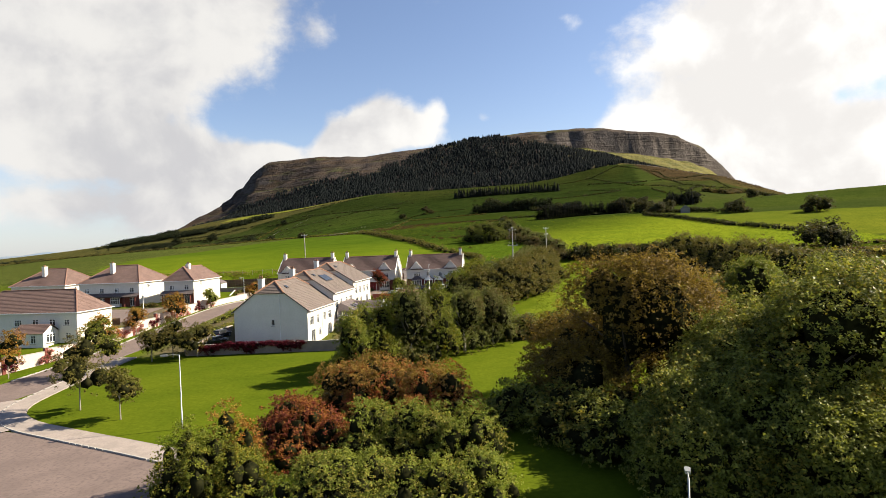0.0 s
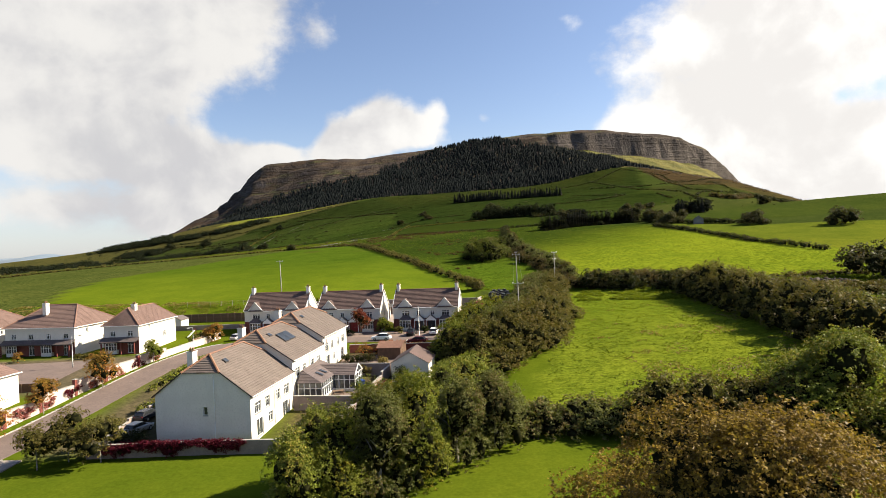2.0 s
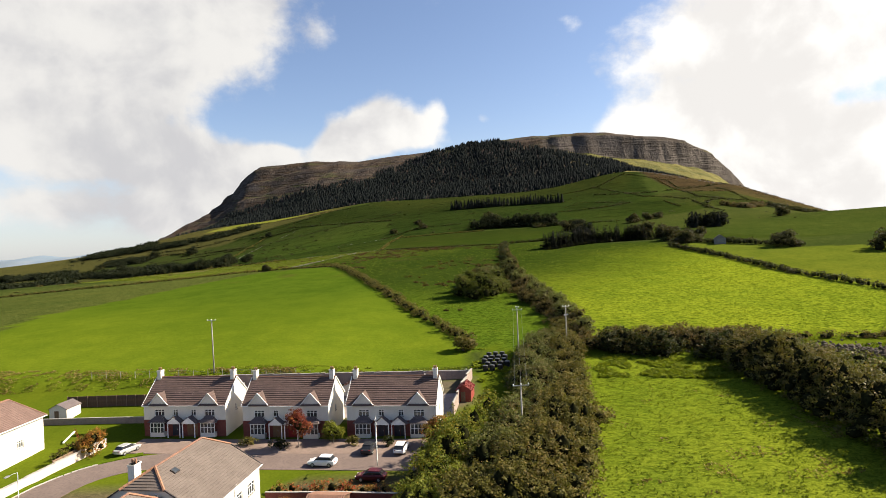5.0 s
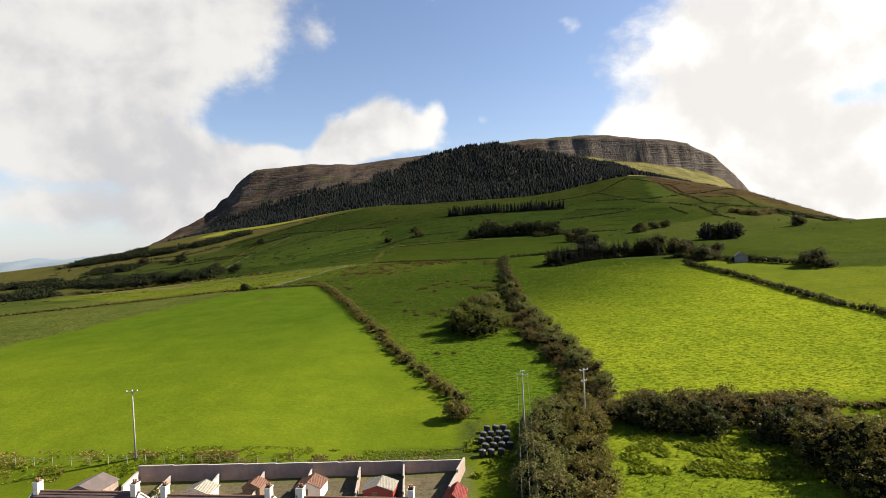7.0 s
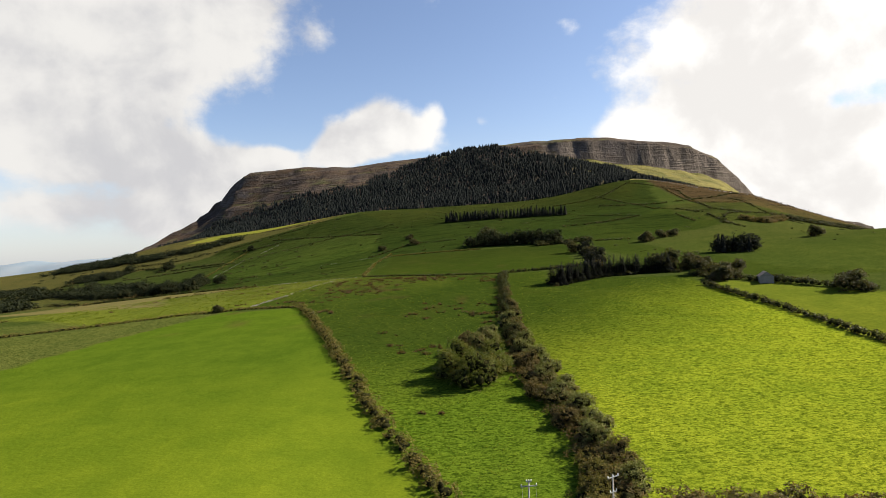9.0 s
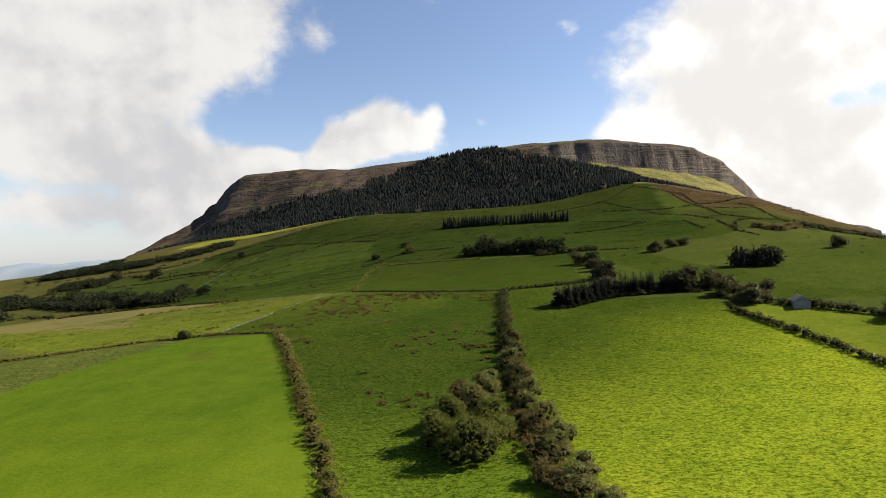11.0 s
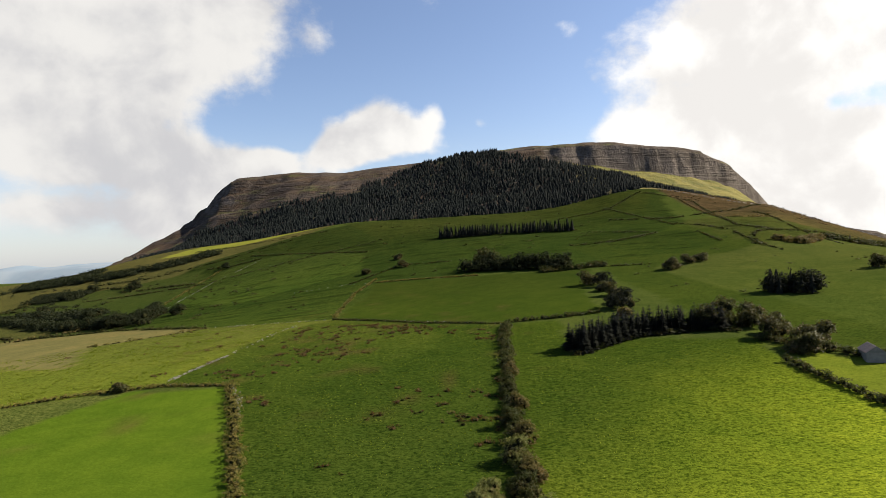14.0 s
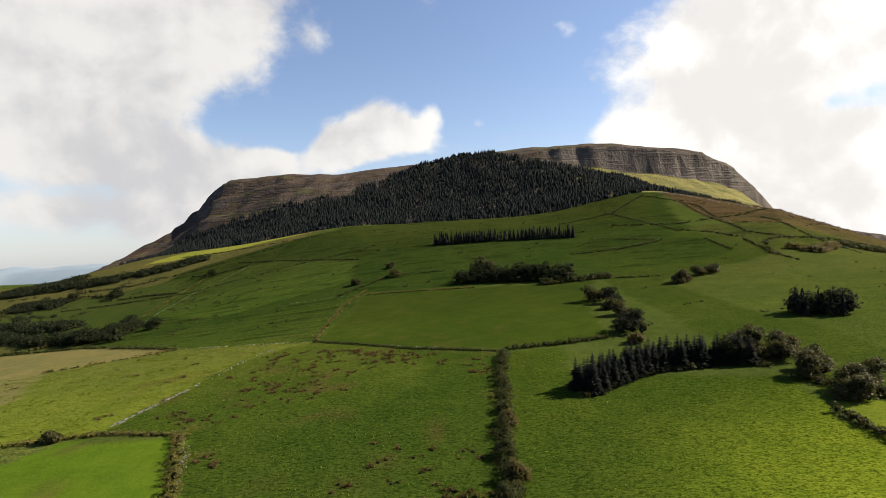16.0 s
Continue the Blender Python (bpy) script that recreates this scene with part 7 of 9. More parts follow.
creeper((-25.2, 89.98, height(-25.2, 90.3)), 0, [(-2.2, 0, 1.5, 1.1, 0.25, 0.25), (-0.8, 0, 1.3, 1.2, 0.26, 0.45), (0.6, 0, 1.05, 1.1, 0.26, 0.65), (1.7, 0, 0.8, 0.8, 0.22, 0.65), (2.3, 0, 1.4, 0.8, 0.22, 0.3)], CREEPER, 212, "dark red creeper hanging over a grey wall", 3000)
creeper((-36.2, 90.2, height(-36.2, 90.3)), 2, [(-1.6, 0, 1.0, 0.9, 0.3, 0.5), (-0.4, 0, 0.8, 1.0, 0.3, 0.7), (0.9, 0, 1.2, 0.9, 0.25, 0.4)], CREEPER, 214, "dark red creeper sprawling over the wall end", 1600)
creeper((-38.6, 91.6, height(-38.6, 91.6)), 10, [(0, 0, 0.5, 1.0, 0.5, 0.5), (1.4, 0.2, 0.7, 0.9, 0.5, 0.6), (-1.2, 0.5, 0.5, 0.8, 0.6, 0.5)], CREEPER, 213, "dark red bushy creeper in a front garden", 1200)


def board_fence(line, tall, label, gap=0.16, material=None):
    """A timber fence: posts, rails and single boards."""
    ob = thing("fence", (0, 0, 0), 0, label, "fence")
    pts = resampled(line, 2.0)
    board = Shape().box(-0.07, -0.02, -0.1, 0.07, 0.02, tall).mesh("board", material or FENCEWOOD)
    post = Shape().box(-0.06, -0.06, -0.5, 0.06, 0.06, tall + 0.08).mesh("post", TIMBER)
    for (x0, y0), (x1, y1) in zip(pts, pts[1:]):
        turn = math.degrees(math.atan2(y1 - y0, x1 - x0))
        run = math.hypot(x1 - x0, y1 - y0)
        part("post", post, TIMBER, ob, at=pose(x0, y0, height(x0, y0), 0, 0, turn))
        for i in range(int(run / gap)):
            t = (i + 0.5) * gap / run
            x, y = x0 + (x1 - x0) * t, y0 + (y1 - y0) * t
            part("board", board, material or FENCEWOOD, ob, at=pose(x, y, height(x, y), 0, 0, turn) @ pose(0, 0.07, 0))
    return ob


board_fence([(-70, 177.5), (-58, 177.2), (-43, 176.4)], 2.2, "dark weathered board fence behind a back lawn")
board_fence([(-52.6, 147), (-51.4, 157.5)], 1.7, "brown board fence beside a garden", material=TIMBER)
board_fence([(-84, 116.5), (-66, 117.5)], 1.4, "dark brown board fence round a yard")


def wire_fence(line, label):
    ob = thing("wire_fence", (0, 0, 0), 0, label, "fence")
    pts = resampled(line, 3.2)
    post = Shape().tube([(0, 0, -0.4), (0, 0, 1.25)], [0.06, 0.05], 6).mesh("post", POLEWOOD)
    for x, y in pts:
        part("post", post, POLEWOOD, ob, at=pose(x, y, height(x, y)))
    for h in (0.5, 0.85, 1.15):
        part("strand", Shape().tube([(x, y, height(x, y) + h) for x, y in pts], [0.012] * len(pts), 4), WIRE, ob)
    return ob


wire_fence([(-72, 189), (-46, 188.4), (-20, 187.4), (11, 187.0)], "post and wire fence along the field edge")


def boulder_mesh(rng, size):
    v, f = [], []
    rings, seg = 4, 6
    for i in range(rings):
        th = 0.25 + (math.pi - 0.5) * i / (rings - 1)
        for j in range(seg):
            w = 2 * math.pi * j / seg
            q = size * (0.75 + 0.5 * rng.random())
            v.append((q * math.sin(th) * math.cos(w), q * math.sin(th) * math.sin(w) * 0.8, q * math.cos(th) * 0.7))
    for i in range(rings - 1):
        for j in range(seg):
            f.append((i * seg + j, (i + 1) * seg + j, (i + 1) * seg + (j + 1) % seg, i * seg + (j + 1) % seg))
    f += [tuple(range(seg)), tuple((rings - 1) * seg + j for j in reversed(range(seg)))]
    return v, f


def stone_wall(line, per_metre, size, tall, seed, label, scatter=0.5, stone=STONE):
    """A tumbled dry-stone wall: single boulders heaped along a line."""
    rng = np.random.default_rng(seed)
    kinds = [boulder_mesh(rng, 1.0) for _ in range(5)]
    vs, fs, k = [], [], 0
    for (x0, y0), (x1, y1) in zip(line, line[1:]):
        run = math.hypot(x1 - x0, y1 - y0)
        for _ in range(int(run * per_metre)):
            t = rng.random()
            x, y = x0 + (x1 - x0) * t + rng.normal() * scatter, y0 + (y1 - y0) * t + rng.normal() * scatter
            s = size * (0.5 + 0.9 * rng.random())
            a = np.asarray(kinds[rng.integers(5)][0]) * s
            vs += [tuple(p) for p in a + (x, y, height(x, y) + rng.random() * tall)]
            fs += [tuple(i + k for i in face) for face in kinds[0][1]]
            k = len(vs)
    ob = new("stone_wall", mesh_of("stone_wall", vs, fs, stone))
    return tagged(ob, label, "wall", kind="stuff")


stone_wall([(-85.5, 414), (-81.6, 432), (-77, 452)], 2.6, 0.34, 0.35, 301, "tumbled pale dry-stone wall across a pasture")
stone_wall([(-77, 452), (-74, 467), (-68.4, 503), (-60, 525)], 0.5, 0.34, 0.3, 310, "scattered pale stones of an old field wall", 0.9)
stone_wall([(-86, 409), (-70, 406), (-58, 402)], 2.2, 0.25, 0.3, 303, "low dry-stone wall at the field head")
stone_wall([(-56, 401), (-48, 384), (-42, 366)], 2.0, 0.25, 0.4, 304, "low dry-stone wall beside a hedge")
stone_wall([(-128, 560), (-90, 545), (-43, 531), (-10, 508), (50, 473)], 0.6, 0.3, 0.3, 305, "low dry-stone bank across the hill")
stone_wall([(-230, 690), (-242, 780), (-242, 868), (-215, 960)], 0.35, 0.45, 0.4, 306, "old dry-stone wall running up the hill")
stone_wall([(-34, 690), (-60, 700), (-110, 700)], 0.35, 0.4, 0.3, 307, "old dry-stone wall on the hillside")
stone_wall([(86, 187), (94, 184), (103, 179), (108, 176)], 34, 0.36, 1.6, 308, "long heap of grey-brown rubble behind the hedge", 1.8, RUBBLE)
stone_wall([(360, 1085), (430, 1020), (520, 960), (600, 930)], 0.5, 0.9, 0.6, 309, "far dry-stone wall on the moor")


def farm_trailer(at, turn):
    """A high-sided rusty trailer with two wheels, a tailboard and a drawbar."""
    ob = thing("farm_trailer", at, turn, "rusty red high-sided farm trailer on rough grass", "trailer")
    rust = surface("rusty_red_paint", ((0.17, 0.055, 0.035), (0.12, 0.045, 0.030), (0.20, 0.085, 0.05)), 1.5, 0.8)
    body = Shape().box(-2.4, -1.1, 0.75, 2.4, 1.1, 0.9)
    body.box(-2.4, -1.1, 0.9, 2.4, -1.02, 2.3).box(-2.4, 1.02, 0.9, 2.4, 1.1, 2.3).box(2.32, -1.02, 0.9, 2.4, 1.02, 2.3)
    part("body", body, rust, ob)
    part("tailboard", Shape().box(-2.48, -1.1, 0.9, -2.402, 1.1, 2.2), rust, ob)
    for x in (-1.6, -0.8, 0.0, 0.8, 1.6):
        for y in (-1.16, 1.16):
            part("stake", Shape().box(x - 0.05, y - 0.055, 0.8, x + 0.05, y + 0.055, 2.32), rust, ob)
    for y in (-1.0, 1.0):
        wheel = part("wheel", Shape().tube([(-0.2, y - 0.14, 0.45), (-0.2, y + 0.14, 0.45)], [0.46, 0.46], 14), BLACKWRAP, ob)
        part("rim", Shape().tube([(-0.2, y - 0.16, 0.45), (-0.2, y + 0.16, 0.45)], [0.22, 0.22], 10), STEEL, wheel)
    part("drawbar", Shape().tube([(2.4, 0.5, 0.75), (4.0, 0, 0.5), (2.4, -0.5, 0.75)], [0.06, 0.06, 0.06], 6), STEEL, ob)
    return ob


farm_trailer((118.2, 166.5, height(118.2, 166.5)), 12)


def yard_gate(at, turn):
    ob = thing("gate", at, turn, "dark red timber double gate between piers", "gate")
    for k in range(2):
        leaf = part("gate_leaf", Shape().box(k * 1.55, -0.03, 0.1, k * 1.55 + 1.5, 0.03, 1.5), DOOR_RED if k else DOOR_RED, ob)
        for i in range(7):
            part("board", Shape().box(k * 1.55 + 0.02 + i * 0.21, -0.055, 0.1, k * 1.55 + 0.20 + i * 0.21, -0.032, 1.55), FENCEWOOD, leaf)
    return ob


yard_gate((-57.6, 137.2, height(-57, 137)), 20)

# ---- street and garden things ----


def lamp_post(at, tall, turn, label, arm=1.1):
    ob = thing("street_lamp", at, turn, label, "lamp post", "estate street lamps")
    part("pole", Shape().tube([(0, 0, -0.3), (0, 0, 0.9), (0, 0, 0.92), (0, 0, tall)], [0.09, 0.09, 0.065, 0.045], 8), STEEL, ob, smooth=True)
    part("arm", Shape().tube([(0, 0, tall - 0.03), (-arm * 0.5, 0, tall + 0.05), (-arm, 0, tall + 0.02)], [0.035, 0.03, 0.03], 6), STEEL, ob)
    head = part("lantern", Shape().prism([(-arm - 0.62, -0.1), (-arm - 0.5, -0.15), (-arm, -0.12), (-arm, 0.12), (-arm - 0.5, 0.15), (-arm - 0.62, 0.1)], tall - 0.06, tall + 0.09), STEEL, ob, "pale grey lantern")
    part("lens", Shape().box(-arm - 0.5, -0.09, tall - 0.1, -arm - 0.1, 0.09, tall - 0.062), GLASS, head)
    return ob


lamp_post(on_land(-26.0, 56.2), 7.2, 8, "slim galvanised street lamp on the lawn")
lamp_post(on_land(-44.8, 129.5), 7.0, 80, "slim galvanised street lamp by the road")
lamp_post(on_land(-3.7, 143.4), 7.0, 95, "slim galvanised street lamp in the close")
lamp_post(on_land(-68.5, 131.5), 6.0, 200, "slim galvanised street lamp in the yard")
lamp_post(on_land(11.3, 27.6), 5.3, 250, "galvanised street lamp under dark trees", 0.5)


def utility_pole(at, tall, arms, turn, lean, label):
    ob = thing("utility_pole", at, turn, label, "utility pole")
    top = (-lean * tall, 0, tall)
    part("pole", Shape().tube([(0, 0, -0.5), (top[0] * 0.5, 0, tall * 0.5), top], [0.17, 0.14, 0.10], 8), POLEWOOD, ob, smooth=True)
    for drop, half in arms:
        z, x = tall - drop, -lean * (tall - drop)
        bar = part("crossarm", Shape().box(x - half, -0.14, z - 0.06, x + half, -0.03, z + 0.06), STEEL, ob)
        for k in (-1, 0, 1):
            part("insulator", Shape().tube([(x + k * half * 0.92, -0.085, z + 0.06), (x + k * half * 0.92, -0.085, z + 0.16), (x + k * half * 0.92, -0.085, z + 0.3)], [0.05, 0.09, 0.05], 8), WHITE, bar)
    return ob


def wires(a, b, spread, label, sag=1.0):
    ob = thing("power_line", (0, 0, 0), 0, label, "cable")
    a, b = Vector(a), Vector(b)
    across = (b - a).cross(Vector((0, 0, 1))).normalized()
    for k in (-1, 0, 1):
        pts = []
        for i in range(13):
            t = i / 12
            p = a.lerp(b, t) + across * spread * k
            p.z -= sag * 4 * t * (1 - t)
            pts.append(p)
        part("wire", Shape().tube(pts, [0.014] * 13, 4), WIRE, ob)
    return ob


utility_pole(on_land(-45.0, 189.4), 11.8, [(0.35, 0.9)], 12, 0.012, "pale timber power pole at the field edge")
utility_pole(on_land(23.4, 194.0), 12.6, [(0.7, 1.1), (0.1, 0.35)], 6, 0.0, "timber power pole with crossarm among willows")
utility_pole(on_land(17.2, 143.0), 10.8, [(0.3, 1.2)], 6, 0.0, "timber power pole with steel crossarm among scrub")
utility_pole(on_land(34.9, 195.4), 12.0, [(0.3, 1.0), (2.3, 0.6)], 30, 0.0, "timber power pole with transformer arms above the hedge")
wires((17.2, 142.9, height(17.2, 143) + 10.7), (23.4, 193.9, height(23.4, 194) + 12.1), 0.9, "three power wires between two poles", 0.7)

CAR_GLASS = surface("car_glass", ((0.015, 0.018, 0.02), (0.03, 0.03, 0.035)), 1.0, 0.08, spec=0.6)
TYRE = surface("tyre_rubber", ((0.0146, 0.0146, 0.0146), (0.0219, 0.0219, 0.0219)), 3.0, 0.9)


def loft(stations):
    """A hull through stations (x, half width, low z, high z), with rounded shoulders."""
    s = Shape()
    n = 10
    for x, w, z0, z1 in stations:
        c = min(0.16, (z1 - z0) * 0.35)
        s.v += [(x, -w, z0 + c), (x, -w + c * 0.4, z0), (x, w - c * 0.4, z0), (x, w, z0 + c), (x, w, z1 - c), (x, w - c * 0.35, z1 - c * 0.3), (x, w - c, z1), (x, -w + c, z1), (x, -w + c * 0.35, z1 - c * 0.3), (x, -w, z1 - c)]
    for i in range(len(stations) - 1):
        for k in range(n):
            s.f.append((i * n + k, i * n + (k + 1) % n, (i + 1) * n + (k + 1) % n, (i + 1) * n + k))
    s.f += [tuple(reversed(range(n))), tuple((len(stations) - 1) * n + k for k in range(n))]
    return s


def car(at, turn, paint, label, long=4.2, tall=1.45, van=False):
    ob = thing("car", at, turn, label, "car", "parked cars")
    h = long / 2
    part("body", loft([(-h, 0.70, 0.42, 0.80), (-h + 0.18, 0.84, 0.30, 0.92), (-h * 0.5, 0.88, 0.24, 0.98), (h * 0.3, 0.88, 0.24, 0.95), (h * 0.62, 0.86, 0.25, 0.90), (h - 0.2, 0.80, 0.30, 0.74), (h, 0.66, 0.40, 0.62)]), paint, ob, smooth=False)
    back = -h + 0.12 if van else -h + 0.42
    part("cabin", loft([(back, 0.72, 0.9, 0.98), (back + 0.35, 0.72, 0.9, tall - 0.06), (h * 0.12, 0.72, 0.9, tall - 0.04), (h * 0.5, 0.70, 0.88, 0.95)]), CAR_GLASS, ob, "dark car windows")
    part("roof", loft([(back + 0.3, 0.64, tall - 0.09, tall - 0.03), (-0.1, 0.66, tall - 0.07, tall), (h * 0.14, 0.62, tall - 0.09, tall - 0.03)]), paint, ob)
    for sx in (-h * 0.58, h * 0.58):
        for sy in (-0.80, 0.80):
            wheel = part("wheel", Shape().tube([(sx, sy - 0.1, 0.31), (sx, sy + 0.1, 0.31)], [0.31, 0.31], 14), TYRE, ob)
            o = math.copysign(0.105, sy)
            part("rim", Shape().tube([(sx, sy + o * 0.6, 0.31), (sx, sy + o * 1.1, 0.31)], [0.2, 0.18], 10), STEEL, wheel)
    for sy in (-0.58, 0.58):
        part("headlight", Shape().box(h - 0.16, sy - 0.14, 0.60, h - 0.02, sy + 0.14, 0.70), WHITE, ob)
        part("tail_light", Shape().box(-h + 0.01, sy - 0.12, 0.70, -h + 0.14, sy + 0.12, 0.86), DOOR_RED, ob)
    part("number_plate", Shape().box(h - 0.02, -0.26, 0.42, h + 0.012, 0.26, 0.53), WHITE, ob)
    return ob


PAINT_SILVER = surface("silver_car_paint", ((0.4015, 0.4088, 0.4161), (0.365, 0.3723, 0.3796)), 1.0, 0.3, metal=0.3)
PAINT_WHITE = surface("white_car_paint", ((0.736, 0.736, 0.736), (0.6992, 0.6992, 0.6992)), 1.0, 0.25)
PAINT_DARK = surface("dark_car_paint", ((0.0219, 0.02336, 0.0292), (0.01825, 0.01825, 0.0219)), 1.0, 0.25)
PAINT_WINE = surface("wine_car_paint", ((0.073, 0.01095, 0.0146), (0.0584, 0.00876, 0.01168)), 1.0, 0.25)
for _x, _y, _t, _p, _l, _v in ((-45.2, 153.8, 70, PAINT_SILVER, "silver hatchback on a drive", False), (-11.8, 144.6, 172, PAINT_WHITE, "white saloon car parked in the close", False), (-5.6, 149.2, 82, PAINT_DARK, "dark car on a drive", False), (-0.6, 148.6, 82, PAINT_WHITE, "white estate car on a drive", True),
        (-39.0, 98.6, 75, PAINT_SILVER, "silver car beside the end house", False), (-40.2, 103.6, 80, PAINT_DARK, "black car beside the end house", True), (-33.5, 153.6, 84, PAINT_DARK, "dark car on a drive", False), (-96, 125, 8, PAINT_DARK, "dark car in the parking yard", False), (-90, 129.5, 10, PAINT_SILVER, "silver car in the parking yard", False), (-4.0, 138.6, 172, PAINT_WINE, "wine red car by the garden wall", False)):
    car(on_land(_x, _y, 0.08), _t, _p, _l, van=_v)

TIN = surface("ribbed_pale_tin", ((0.4234, 0.4015, 0.3431), (0.365, 0.3431, 0.292)), 1.5, 0.5, metal=0.3)
TIN_RED = surface("red_painted_tin", ((0.219, 0.0365, 0.0292), (0.1752, 0.0292, 0.02555)), 1.5, 0.6)


def garden_shed(at, turn, w, d, eave, ridge, wall_mat, roof_mat, label, ribs=True):
    """A small gabled shed with a door, boards or ribs on its roof."""
    ob = thing("shed", at, turn, label, "shed")
    part("body", Shape().box(0, 0, -0.4, w, d, eave).face((0, 0, eave), (w, 0, eave), (w / 2, 0, ridge)).face((w, d, eave), (0, d, eave), (w / 2, d, ridge)), wall_mat, ob)
    for sx in (-1, 1):
        a, b = (w / 2, ridge + 0.05), (w / 2 + sx * (w / 2 + 0.2), eave - 0.06)
        pts = [(a[0], -0.2, a[1]), (a[0], d + 0.2, a[1]), (b[0], d + 0.2, b[1]), (b[0], -0.2, b[1])]
        s = Shape().slab(pts if sx < 0 else pts[::-1], 0.05)
        ridges = []
        if ribs:
            n = int(d / 0.28)
            for i in range(n + 1):
                y = -0.15 + (d + 0.3) * i / n
                ridges.append(Shape().tube([(a[0], y, a[1] + 0.03), (b[0], y, b[1] + 0.03)], [0.045, 0.045], 4))
        sheet = part("roof_sheet", s, roof_mat, ob)
        for r in ridges:
            part("rib", r, roof_mat, sheet)
    door = part("door", Shape().box(w * 0.3, -0.05, 0.0, w * 0.3 + 0.85, -0.005, 1.9), TIMBER, ob)
    part("handle", Shape().box(w * 0.3 + 0.7, -0.09, 0.9, w * 0.3 + 0.75, -0.05, 1.1), STEEL, door)
    window(ob, pose(0, 0, 0), w * 0.3 + 1.1, 1.0, 0.6, 0.7, 1, 0.0, False)
    return ob


garden_shed(on_land(-7.0, 114.6), ROW, 6.0, 6.6, 3.0, 4.7, RENDER, TILE_DARK, "white garage with a brown tile roof", False)
garden_shed(on_land(-9.4, 98.6), ROW, 3.6, 4.4, 2.2, 3.3, BLOCK, RIDGE_BROWN, "small shed with a red-brown roof", False)
garden_shed(on_land(-6.4, 126.4), 82, 5.0, 4.2, 2.2, 2.9, FENCEWOOD, RIDGE_BROWN, "low dark timber shed with a brown ribbed roof")
garden_shed(on_land(-31.2, 176.4), ROW, 4.2, 3.2, 2.3, 3.1, RENDER, TIN, "cream shed with a ribbed roof in a back yard")
garden_shed(on_land(-22.6, 178.0), ROW, 2.8, 2.6, 2.0, 2.7, TIMBER, RIDGE_BROWN, "small timber shed with a brown ribbed roof")
garden_shed(on_land(-14.2, 177.0), ROW, 4.0, 3.4, 2.1, 2.9, RENDER, RIDGE_BROWN, "white shed with a brown ribbed roof")
garden_shed(on_land(-3.6, 175.0), ROW, 4.6, 3.4, 2.2, 2.9, TIN_RED, TIN, "red shed with a white ribbed roof")
garden_shed(on_land(8.4, 170.5), ROW - 4, 2.8, 4.2, 2.2, 3.2, TIN_RED, TIN_RED, "dark red shed beside the side wall")
garden_shed(on_land(-50.5, 178.5), ROW, 5.5, 5.0, 2.4, 3.4, BLOCK, SLATE, "grey block shed at the field edge", False)
garden_shed(on_land(-69.0, 170.5), -2.5, 3.4, 4.0, 2.3, 3.2, RENDER, SLATE, "small white outbuilding behind a house", False)


